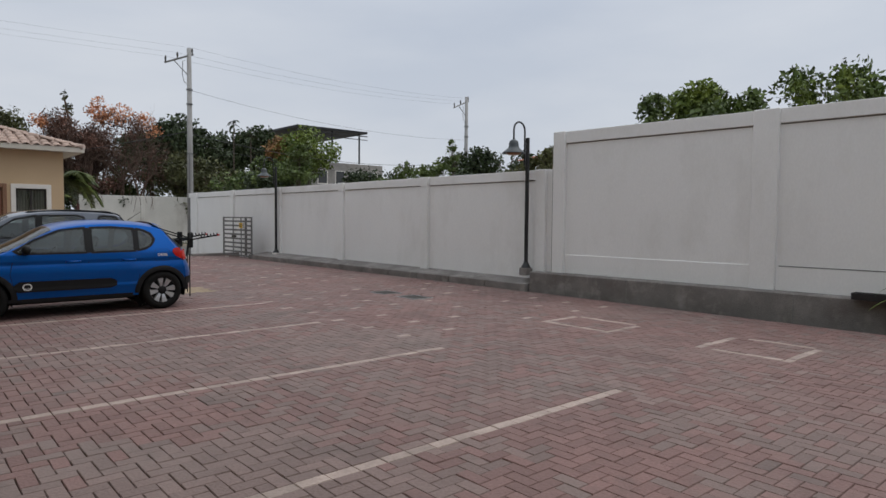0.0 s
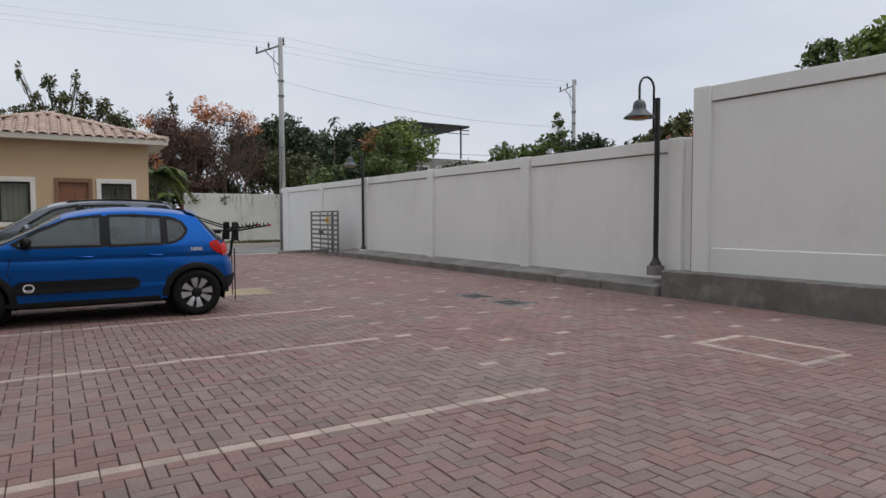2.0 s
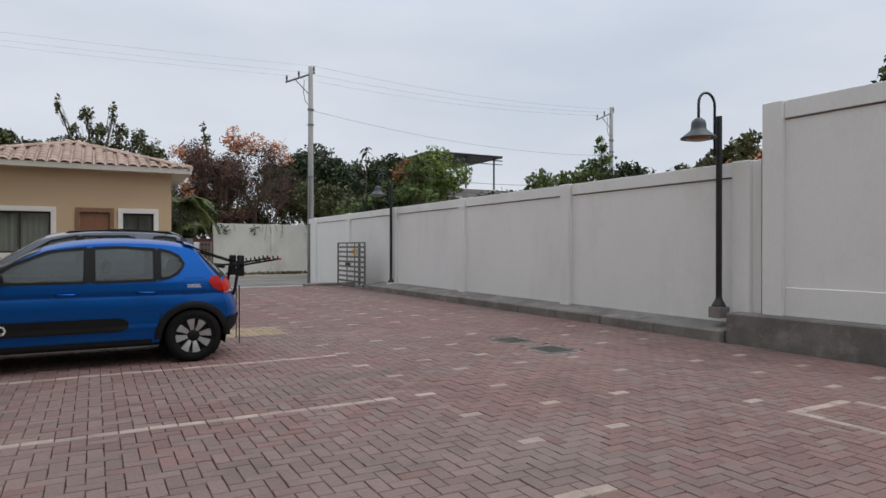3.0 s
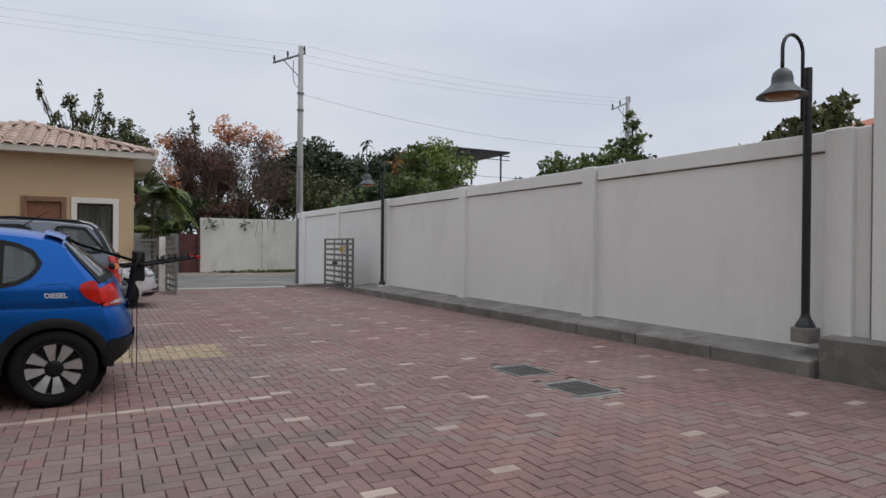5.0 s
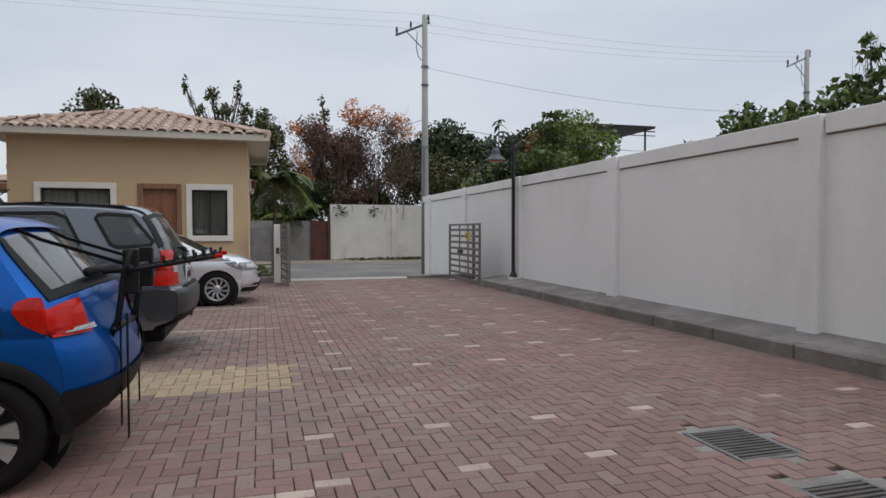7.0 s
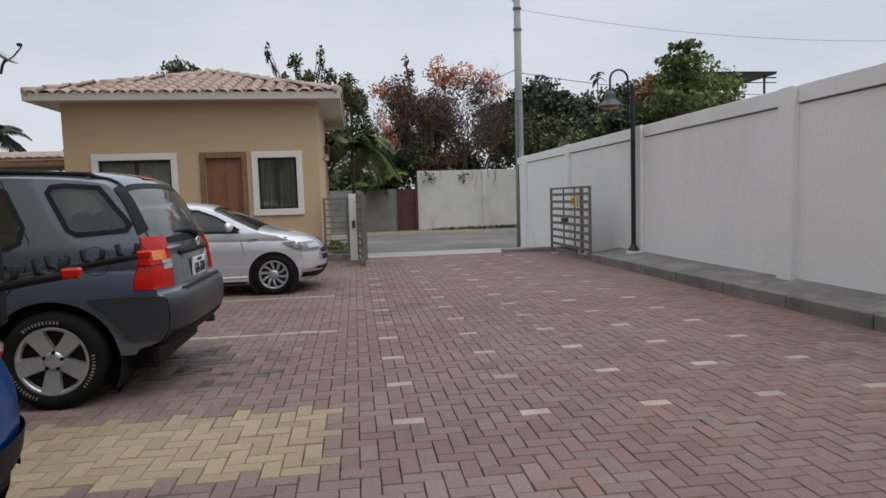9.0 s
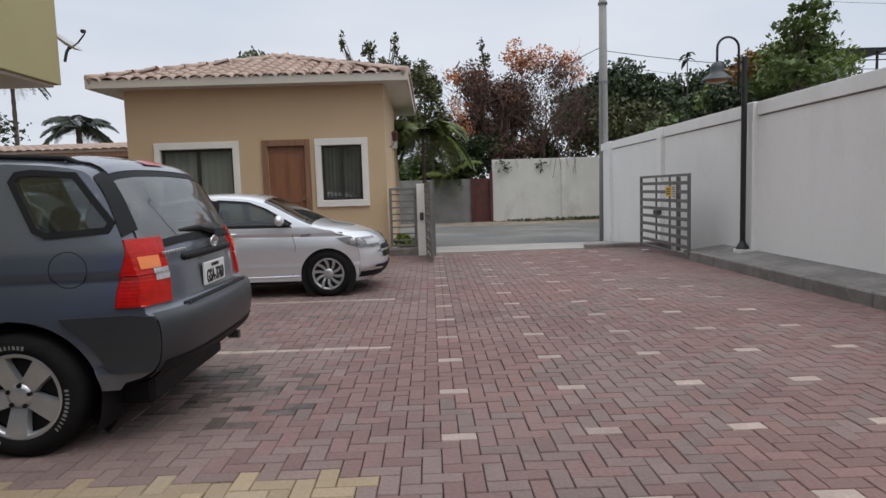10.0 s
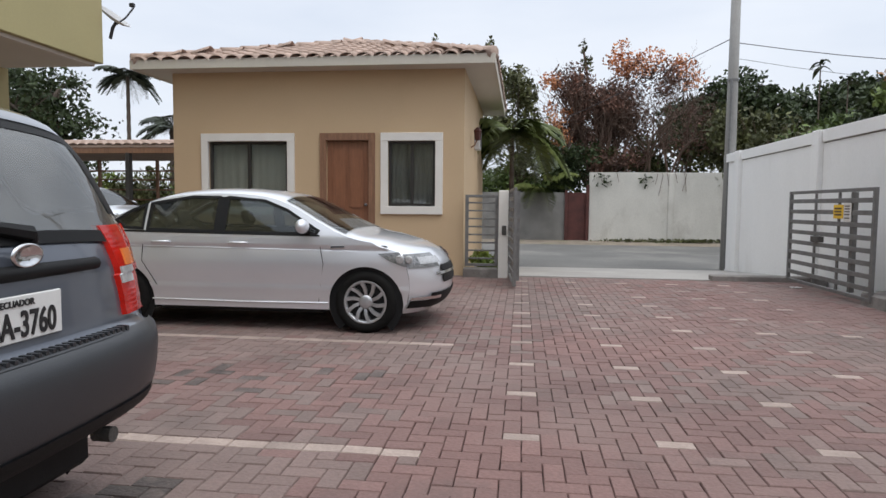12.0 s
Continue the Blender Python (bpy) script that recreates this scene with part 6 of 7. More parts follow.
L = {
    "dark": leaf_mat("dark_leaves", (0.042, 0.062, 0.019), (0.022, 0.036, 0.013)),
    "mid": leaf_mat("green_leaves", (0.105, 0.145, 0.033), (0.06, 0.09, 0.026)),
    "bright": leaf_mat("yellow_green_leaves", (0.17, 0.21, 0.035), (0.10, 0.15, 0.03)),
    "orange": leaf_mat("orange_bracts", (0.66, 0.32, 0.16), (0.50, 0.18, 0.075)),
    "brown": leaf_mat("brown_dry_leaves", (0.20, 0.098, 0.07), (0.085, 0.056, 0.045), 0.45),
    "olive": leaf_mat("olive_leaves", (0.10, 0.105, 0.035), (0.06, 0.065, 0.028)),
    "rusty": leaf_mat("rusty_leaves", (0.26, 0.13, 0.045), (0.15, 0.09, 0.03)),
    "palm": leaf_mat("palm_leaves", (0.135, 0.155, 0.04), (0.075, 0.105, 0.028), 0.25),
    "far": leaf_mat("far_palm_leaves", (0.05, 0.06, 0.04), (0.035, 0.045, 0.03), 0.2),
}


def leaf_cloud(name, blobs, count, size, material, parent, seed, hang=0.0, shell=0.55):
    """Many small bent leaves inside the blobs (centre, radii), denser towards their outside, with uneven clumps."""
    rng = np.random.default_rng(seed)
    weights = np.array([r[0] * r[1] * r[2] for _, r in blobs]) ** 0.7
    weights /= weights.sum()
    which = rng.choice(len(blobs), count, p=weights)
    c = np.array([b for b, _ in blobs])[which]
    r = np.array([r for _, r in blobs])[which]
    # clumps: each blob has its own directions where leaves gather
    clump = rng.normal(size=(len(blobs), 26, 3))
    clump /= np.linalg.norm(clump, axis=2, keepdims=True)
    d = clump[which, rng.integers(0, 26, count)] + rng.normal(size=(count, 3)) * 0.27
    d /= np.linalg.norm(d, axis=1, keepdims=True)
    rad = shell + (1.05 - shell) * rng.random(count) ** 0.8
    far = rng.random(count) < 0.06
    rad[far] *= 1.0 + 0.25 * rng.random(far.sum())
    p = c + d * r * rad[:, None]
    a = rng.normal(size=(count, 3))
    a[:, 2] -= hang
    a /= np.linalg.norm(a, axis=1, keepdims=True)
    b = np.cross(a, rng.normal(size=(count, 3)))
    b /= np.linalg.norm(b, axis=1, keepdims=True)
    n = np.cross(a, b)
    s = (size * (0.6 + 0.8 * rng.random(count)))[:, None]
    v = np.stack([p - a * s * 0.5, p + b * s * 0.26 + n * s * 0.05, p + a * s * 0.5, p - b * s * 0.26 + n * s * 0.05], 1).reshape(-1, 3)
    idx = np.arange(count)[:, None] * 4
    f = np.concatenate([idx + [0, 1, 2], idx + [0, 2, 3]], 1).reshape(-1, 3)
    ob = raw(name, v.tolist(), f.tolist(), material)
    if parent:
        ob.parent = parent
        ob.matrix_parent_inverse = parent.matrix_world.inverted()
    return ob


def limbs(parent, base, blobs, r0, seed, material, twigs=4, fork=0.45):
    """A tapered trunk that forks into limbs and twigs towards each blob."""
    rnd = random.Random(seed)
    base = Vector(base)
    mid = sum((Vector(c) for c, _ in blobs), Vector()) / len(blobs)
    neck = base.lerp(mid, fork) + Vector((rnd.uniform(-0.15, 0.15), rnd.uniform(-0.15, 0.15), 0))
    bm = bmesh.new()
    tube(bm, [base, base.lerp(neck, 0.5) + Vector((rnd.uniform(-0.1, 0.1), rnd.uniform(-0.1, 0.1), 0)), neck], [r0, r0 * 0.8, r0 * 0.65], 9)
    part("trunk", bm, material, parent, smooth=True)
    bm = bmesh.new()
    for c, r in blobs:
        c, r = Vector(c), Vector(r)
        q = neck.lerp(c, 0.55) + Vector((rnd.uniform(-0.2, 0.2), rnd.uniform(-0.2, 0.2), rnd.uniform(-0.1, 0.3)))
        tube(bm, [neck, q, c], [r0 * 0.55, r0 * 0.35, r0 * 0.18], 6)
        for _ in range(twigs):
            d = Vector((rnd.gauss(0, 1), rnd.gauss(0, 1), rnd.gauss(0.4, 1))).normalized()
            e = c + Vector((d.x * r.x, d.y * r.y, d.z * r.z)) * rnd.uniform(0.75, 1.1)
            h = q.lerp(e, 0.5) + Vector((rnd.uniform(-0.15, 0.15), rnd.uniform(-0.15, 0.15), rnd.uniform(0, 0.2)))
            tube(bm, [q.lerp(c, rnd.random()), h, e], [r0 * 0.16, r0 * 0.1, r0 * 0.04], 4)
    tagged(part("branch", bm, material, parent, smooth=True), kind="stuff")


def make_tree(name, label, base, blobs, count, size, leaf, seed, r0=0.12, twigs=5, extra=(), bark="bark", shell=0.45, fork=0.45, hang=0.2):
    t = thing(name, label, "tree" if name.endswith("tree") else "shrub", base)
    limbs(t, base, blobs, r0, seed, M[bark], twigs, fork)
    leaf_cloud("crown", blobs, count, size, L[leaf], t, seed, hang, shell)
    for k, (bl, n, sz, mt) in enumerate(extra):
        leaf_cloud("crown", bl, n, sz, L[mt], t, seed + 50 + k, hang, shell)
    return t


def spread(seed, n, centre, size, r):
    rnd = random.Random(seed)
    out = []
    for _ in range(n):
        c = [centre[i] + rnd.uniform(-1, 1) * size[i] for i in range(3)]
        k = rnd.uniform(0.65, 1.25) * r
        out.append((tuple(c), (k * 1.15, k * 1.1, k)))
    return out


# bougainvillea over the street wall
def branching(bm, p, d, length, r, depth, rnd, spread_):
    """A limb that bends, thins and forks into ever finer twigs."""
    pts, rad = [p], [r]
    for j in range(4):
        d = (d + Vector((rnd.gauss(0, 0.16), rnd.gauss(0, 0.12), rnd.gauss(0.02, 0.12)))).normalized()
        p = p + d * length / 4
        pts.append(p)
        rad.append(r * (1 - 0.11 * (j + 1)))
    tube(bm, pts, rad, 5 if depth > 2 else 3, caps=False)
    if depth:
        for k in range(3 if depth > 1 else 2):
            q = pts[(2, 3, 4)[k % 3]]
            e = (d + Vector((rnd.gauss(0, spread_), rnd.gauss(0, spread_ * 0.7), rnd.gauss(0.05, spread_ * 0.7)))).normalized()
            branching(bm, q, e, length * rnd.uniform(0.6, 0.85), r * 0.52, depth - 1, rnd, spread_)


bg = spread(3, 22, (4.4, 20.2, 5.2), (2.2, 0.8, 2.2), 0.9)
shrub = make_tree("bougainvillea_shrub", "large dry bougainvillea, brown leaves and orange bracts, over a wall", (4.8, 20.2, -0.4), bg, 14000, 0.15, "brown", 3, 0.2, 26,
                  ((spread(8, 11, (7.0, 20, 8.3), (1.6, 0.6, 0.55), 0.5), 1250, 0.17, "orange"), (spread(81, 5, (8.9, 20, 7.5), (0.4, 0.5, 0.6), 0.4), 260, 0.16, "orange"),
                   (spread(82, 6, (3.0, 19.8, 7.3), (0.9, 0.5, 0.4), 0.4), 420, 0.16, "orange"), (spread(9, 5, (2.9, 19.4, 5.3), (0.6, 0.4, 0.9), 0.45), 520, 0.16, "orange"),
                   (spread(83, 12, (5.8, 20.1, 7.4), (2.6, 0.7, 0.9), 0.7), 2300, 0.15, "brown"), (spread(84, 8, (8.2, 20.1, 5.6), (1.4, 0.6, 1.6), 0.9), 1200, 0.13, "brown"),
                   (spread(10, 6, (2.8, 19.3, 3.2), (1.2, 0.5, 0.8), 0.8), 2600, 0.2, "dark"), (spread(11, 12, (7.2, 20.6, 3.7), (2.8, 0.6, 0.8), 0.75), 4600, 0.17, "olive"), (spread(85, 12, (6.8, 21.0, 3.1), (3.4, 0.5, 0.5), 0.8), 3600, 0.2, "dark")), "twig", 0.25, 0.3)
rnd = random.Random(5)
b = bmesh.new()
for x, lean, high, r in ((4.2, -0.35, 2.2, 0.07), (5.2, 0.0, 2.3, 0.08), (6.3, 0.1, 2.3, 0.08), (7.2, 0.15, 2.2, 0.08), (7.9, 0.3, 2.1, 0.07), (8.6, 0.35, 2.0, 0.06), (3.4, -0.4, 2.0, 0.06), (5.8, 0.3, 2.4, 0.07), (7.5, -0.1, 2.3, 0.07), (6.8, 0.3, 2.3, 0.06), (8.2, 0.1, 2.2, 0.06), (9.0, 0.1, 1.9, 0.05), (4.7, 0.15, 2.3, 0.07), (7.0, 0.2, 2.5, 0.06), (8.0, -0.1, 2.4, 0.06), (8.8, -0.1, 2.2, 0.06), (9.3, 0.0, 2.0, 0.05), (3.0, -0.1, 2.1, 0.06)):
    branching(b, Vector((x, 20 + rnd.uniform(-0.5, 0.5), 2.3)), Vector((lean, 0, 1)).normalized(), high, r, 4, rnd, 0.5)
tagged(part("twig_tangle", b, M["twig"], shrub, "bare arching twigs", smooth=True), kind="stuff")
b = bmesh.new()
tube(b, [(4.2, 20.5, 5.5), (4.2, 20.8, 7.5), (3.95, 21, 9.2)], [0.09, 0.07, 0.05], 6)
part("stalk", b, M["twig"], shrub)
leaf_cloud("crown", [((3.95, 20.9, 9.2), (0.18, 0.18, 0.35)), ((4.15, 20.8, 8.3), (0.3, 0.25, 0.4))], 120, 0.2, L["olive"], shrub, 78)
b = bmesh.new()
for k in range(7):
    x = 4.6 + rnd.random() * 4
    tube(b, [(x, 18.1, 2.9), (x + 0.05, 17.98, 2.75), (x + rnd.uniform(-0.2, 0.2), 17.97, 2.75 - rnd.uniform(0.3, 1.0))], 0.012, 4)
part("creeper", b, M["twig"], bpy.data.objects["bougainvillea_shrub"])
leaf_cloud("creeper_leaves", [((4.7, 17.95, 2.5), (0.5, 0.08, 0.35)), ((6.6, 17.95, 2.45), (0.35, 0.07, 0.3))], 110, 0.14, L["dark"], bpy.data.objects["bougainvillea_shrub"], 77)

make_tree("broadleaf_shrub", "dark green bushes behind the block wall", (0.8, 19.6, -0.4), spread(61, 9, (0.6, 19.5, 2.3), (2.6, 0.5, 0.7), 0.85), 5200, 0.2, "mid", 61, 0.08, 6, ((spread(62, 5, (2.6, 19.3, 2.3), (0.8, 0.4, 0.6), 0.7), 1800, 0.2, "dark"),))
# trees beyond the street and behind the walls
make_tree("broadleaf_tree", "dense dark green tree far behind the wall", (17.5, 38, -0.4), spread(12, 14, (17.0, 37.5, 8.2), (4.2, 1.5, 1.7), 1.7), 12000, 0.42, "dark", 12, 0.35)
make_tree("broadleaf_tree", "dense dark green tree far behind the wall", (24.5, 40, -0.4), spread(13, 10, (24, 39, 8.0), (3.4, 1.5, 1.8), 1.6), 8000, 0.42, "dark", 13, 0.3)
make_tree("broadleaf_shrub", "tangled olive green thicket behind the white wall", (12, 20, -0.4), spread(14, 14, (14, 19.5, 3.6), (4.5, 2.0, 1.5), 1.35), 12000, 0.26, "olive", 14, 0.15, 14, bark="twig", shell=0.3)
make_tree("broadleaf_shrub", "green thicket with long twigs behind the wall", (11.0, 11.5, -0.4), spread(15, 8, (11.0, 11, 3.2), (2.2, 2.5, 0.9), 1.0), 7000, 0.22, "mid", 15, 0.12, 10, bark="twig", shell=0.3)
make_tree("broadleaf_tree", "yellow green leafy tree with rusty patches behind the wall", (15.8, 12.2, -0.4), spread(16, 10, (16.2, 12.2, 5.5), (1.5, 1.2, 0.8), 1.05), 7500, 0.22, "bright", 16, 0.14, 6,
          ((spread(17, 4, (14.6, 12.4, 5.4), (0.4, 0.7, 0.7), 0.8), 1500, 0.22, "rusty"), (spread(18, 7, (15.6, 12.6, 4.2), (2.2, 1.6, 0.6), 1.0), 5200, 0.22, "mid")))
make_tree("broadleaf_tree", "young layered green tree rising over the wall", (7.6, -3.2, -0.4), [((7.4, -3.3, 3.3), (0.7, 0.9, 0.25)), ((7.7, -2.9, 3.75), (0.6, 0.8, 0.14)), ((7.3, -3.5, 4.0), (0.5, 0.6, 0.12)), ((7.5, -3.3, 4.3), (0.35, 0.4, 0.1)), ((7.5, -2.2, 3.2), (0.6, 0.7, 0.25))],
          2600, 0.13, "mid", 19, 0.05, 8, shell=0.2, fork=0.7)
make_tree("broadleaf_shrub", "dark leafy creeper hanging over the wall top", (7.4, -0.6, -0.4), spread(20, 7, (7.3, -0.4, 2.75), (0.35, 2.2, 0.3), 0.42), 3800, 0.13, "dark", 20, 0.05, 8, ((spread(21, 4, (7.4, -1.2, 3.0), (0.4, 1.2, 0.25), 0.4), 1300, 0.13, "mid"),))
make_tree("broadleaf_tree", "tall sparse leafy tree behind the guard house", (-2.2, 27.8, -0.4), [((-4.38, 27.5, 11.1), (0.22, 0.22, 0.7)), ((-2.7, 27.6, 10.4), (0.5, 0.5, 0.7)), ((-2.0, 27.6, 9.6), (0.7, 0.6, 0.5)), ((-1.0, 28.2, 10.9), (0.3, 0.3, 0.8)), ((-0.6, 28.2, 9.6), (0.6, 0.5, 0.7)), ((-1.6, 28, 8.4), (2.3, 1.0, 0.9)), ((0.6, 27.5, 9.0), (0.5, 0.5, 0.9)), ((1.3, 27.5, 7.9), (0.8, 0.7, 0.9)), ((-3.8, 27.6, 8.2), (1.3, 0.9, 0.8)), ((-3.4, 27.6, 9.5), (0.35, 0.3, 0.5))], 3000, 0.27, "olive", 22, 0.2, 10, shell=0.2)
make_tree("broadleaf_tree", "leafy tree behind the tiled roof", (-8.6, 22, -0.4), [((-8.6, 22, 8.0), (1.5, 1.2, 1.4)), ((-7.2, 22, 7.4), (1.2, 1.0, 0.9)), ((-5.6, 22.5, 7.3), (0.9, 0.9, 0.6))], 3000, 0.3, "olive", 23, 0.2, 8, shell=0.25)
make_tree("broadleaf_tree", "sparse leafy tree between house and bougainvillea", (1.0, 18.9, -0.4), [((0.8, 18.8, 6.6), (0.9, 0.8, 1.4)), ((1.6, 18.9, 5.0), (0.8, 0.7, 1.0)), ((0.2, 18.9, 5.0), (1.0, 0.8, 1.0)), ((1.0, 18.9, 3.4), (1.3, 0.7, 0.9))], 2600, 0.24, "olive", 24, 0.12, 10, shell=0.2)
make_tree("broadleaf_tree", "dark spreading tree far behind the carport", (-23.0, 16, -0.4), spread(25, 9, (-22.4, 16, 5.6), (2.6, 2.0, 1.8), 1.6), 11000, 0.28, "dark", 25, 0.3, 8, ((spread(26, 4, (-23.6, 16, 4.4), (1.6, 1.0, 0.8), 1.0), 1500, 0.3, "brown"),))
make_tree("broadleaf_shrub", "olive green hedge behind the carport railing", (-15, 15, -0.4), spread(61, 14, (-14.5, 15.0, 1.6), (6.5, 0.5, 0.8), 1.1), 7000, 0.22, "olive", 61, 0.1, 8, ((spread(62, 5, (-14, 14.6, 1.8), (5, 0.4, 0.5), 0.6), 1200, 0.2, "bright"),))
make_tree("broadleaf_tree", "flat-topped tree far behind the carport", (-16.5, 34, -0.4), spread(27, 6, (-16.8, 34, 5.4), (2.6, 1.2, 0.6), 1.1), 3200, 0.32, "dark", 27, 0.25, 8)
make_tree("broadleaf_tree", "green tree over the tall wall", (10.6, -18.4, -0.4), spread(28, 7, (10.6, -18.3, 4.0), (0.9, 1.3, 0.55), 0.6), 4200, 0.16, "mid", 28, 0.1, 6, ((spread(29, 5, (10.4, -17.6, 4.5), (0.5, 1.0, 0.3), 0.45), 2000, 0.15, "bright"), (spread(129, 3, (10.5, -16.8, 4.6), (0.3, 0.4, 0.3), 0.35), 700, 0.14, "mid")))
make_tree("broadleaf_tree", "small green tree over the tall wall", (10.8, -20.9, -0.4), spread(30, 5, (10.8, -20.8, 4.1), (0.6, 1.0, 0.5), 0.5), 1500, 0.15, "mid", 30, 0.08, 8, ((spread(130, 4, (10.6, -20.6, 4.3), (0.5, 0.9, 0.3), 0.4), 800, 0.14, "bright"),), shell=0.25)
make_tree("broadleaf_tree", "small green tree over the tall wall", (11.2, -23.3, -0.4), spread(31, 5, (11.2, -23.2, 4.2), (0.6, 1.2, 0.5), 0.55), 2400, 0.15, "mid", 31, 0.08, 8, shell=0.25)
make_tree("broadleaf_shrub", "thin bare-tipped shrub behind the tall wall", (9.6, -16.2, -0.4), spread(32, 4, (9.6, -16.4, 3.5), (0.4, 0.8, 0.25), 0.3), 700, 0.12, "olive", 32, 0.05, 8, shell=0.2)
make_tree("broadleaf_shrub", "leafy branch tips over the wall beside the tall section", (7.5, -14.9, -0.4), [((7.4, -15.3, 2.9), (0.35, 0.6, 0.22)), ((7.4, -15.6, 3.15), (0.25, 0.3, 0.25)), ((7.4, -14.6, 2.75), (0.3, 0.5, 0.15))], 1100, 0.12, "olive", 33, 0.04, 8, shell=0.2)
make_tree("broadleaf_shrub", "twining green creeper over the white wall", (7.5, -10.4, -0.4), [((7.4, -9.2, 2.75), (0.3, 0.9, 0.16)), ((7.45, -9.9, 3.05), (0.3, 0.45, 0.3)), ((7.5, -10.9, 2.95), (0.35, 0.7, 0.25)), ((7.6, -11.6, 3.1), (0.35, 0.45, 0.3)), ((7.45, -8.2, 2.7), (0.15, 0.5, 0.08))], 1700, 0.12, "mid", 34, 0.04, 8, shell=0.15)
make_tree("broadleaf_tree", "rounded green tree far behind the wall", (24.2, 3.2, -0.4), spread(35, 6, (24.2, 3.2, 4.8), (1.6, 1.6, 0.8), 0.9), 3600, 0.26, "dark", 35, 0.2, 6)
make_tree("broadleaf_shrub", "green bushes far behind the wall", (20, 9, -0.4), spread(36, 6, (20.5, 9.5, 3.4), (2.2, 1.6, 0.6), 0.9), 3600, 0.24, "dark", 36, 0.12, 6)


def rosette(name, label, at, blades, length, width, material, seed, rise=0.6):
    """A plant of long pointed leaves round one stem."""
    t = thing(name, label, "plant", (at[0], at[1], -0.4))
    bm = bmesh.new()
    tube(bm, [(at[0], at[1], -0.4), at], [0.05, 0.035], 7)
    part("stem", bm, M["bark"], t)
    rnd = random.Random(seed)
    at = Vector(at)
    for k in range(blades):
        a, e = k * 2.4, rnd.uniform(-0.5, 1.2) * rise + 0.15
        d = Vector((math.cos(a), math.sin(a), 0))
        side = Vector((-d.y, d.x, 0))
        bm = bmesh.new()
        rows = []
        start = at - Vector((0, 0, 0.5 * k / blades))
        ln = length * rnd.uniform(0.7, 1.15)
        for j in range(7):
            s = j / 6
            p = start + d * (ln * s) + Vector((0, 0, ln * (e * s - 0.75 * s * s)))
            w = width * math.sin(math.pi * min(0.12 + s * 0.9, 1)) ** 0.8
            rows.append([bm.verts.new(p - side * w + Vector((0, 0, w * 0.35))), bm.verts.new(p), bm.verts.new(p + side * w + Vector((0, 0, w * 0.35)))])
        for a_, b_ in zip(rows, rows[1:]):
            for q in range(2):
                bm.faces.new((a_[q], a_[q + 1], b_[q + 1], b_[q]))
        part("leaf", bm, material, t, smooth=True)
    return t


make_tree("broadleaf_shrub", "tall leafy branches rising over the white wall", (7.7, -11.8, -0.4), [((7.7, -11.8, 3.62), (0.16, 0.2, 0.14)), ((7.7, -11.95, 3.35), (0.2, 0.22, 0.14)), ((7.65, -11.5, 3.2), (0.2, 0.3, 0.12)), ((7.75, -11.75, 3.85), (0.08, 0.1, 0.1))], 110, 0.15, "mid", 40, 0.035, 10, shell=0.1)
rosette("broad_leaf_plant", "broad-leaved plant low over the white wall", (7.6, -10.7, 2.95), 14, 0.4, 0.08, L["mid"], 41, 0.7)
rosette("broad_leaf_plant", "tall thin plant with a few broad dark leaves", (18.3, 28.6, 9.9), 8, 0.8, 0.17, L["dark"], 42, 0.7)
rosette("broad_leaf_plant", "tall thin plant with a few broad dark leaves", (20.0, 28.9, 9.0), 7, 0.7, 0.16, L["dark"], 43, 0.7)
rosette("broad_leaf_plant", "pale spiky plant on the high kerb", (6.25, -23.25, 0.9), 16, 0.5, 0.03, L["bright"], 44, 1.0)


def palm(name, label, base, height, fronds, length, leaflets, material, seed, r=0.12, droop=0.8, rise=0.9):
    """A palm: ringed trunk and arching fronds with two rows of leaflets."""
    t = thing(name, label, "palm tree", base)
    top = Vector(base) + Vector((0, 0, height))
    bm = bmesh.new()
    lathe(bm, [(r * (1.15 if k % 2 else 0.95) * (1 - 0.3 * k / 24), height * k / 24) for k in range(25)], 10, Matrix.Translation(base))
    part("trunk", bm, M["bark"], t, smooth=True)
    rnd = random.Random(seed)
    for k in range(fronds):
        a = 2 * math.pi * k / fronds * 1.618 + rnd.uniform(-0.2, 0.2)
        e = rnd.uniform(0.1, 1.0) * rise
        d = Vector((math.cos(a), math.sin(a), 0))
        side = Vector((-d.y, d.x, 0))
        ln = length * rnd.uniform(0.8, 1.1)
        pts = [top + d * (ln * s) + Vector((0, 0, ln * (e * s - droop * s * s))) for s in (j / 10 for j in range(11))]
        bm = bmesh.new()
        tube(bm, pts, [0.02 * (1 - j / 12) for j in range(11)], 4)
        for j in range(leaflets):
            s = 0.12 + 0.88 * j / leaflets
            q = s * 10
            i = min(int(q), 9)
            p = pts[i].lerp(pts[i + 1], q - i)
            ll = ln * 0.34 * math.sin(math.pi * (0.15 + 0.8 * s)) + 0.05
            for sg in (-1, 1):
                tip = p + side * sg * ll * 0.75 + d * ll * 0.45 - Vector((0, 0, ll * rnd.uniform(0.25, 0.6)))
                w = d * (ln * 0.026)
                v = [bm.verts.new(p - w), bm.verts.new(p + w), bm.verts.new(p.lerp(tip, 0.55) + w * 1.2 + Vector((0, 0, 0.03 * ll))), bm.verts.new(tip)]
                bm.faces.new(v)
        part("frond", bm, material, t)
    return t


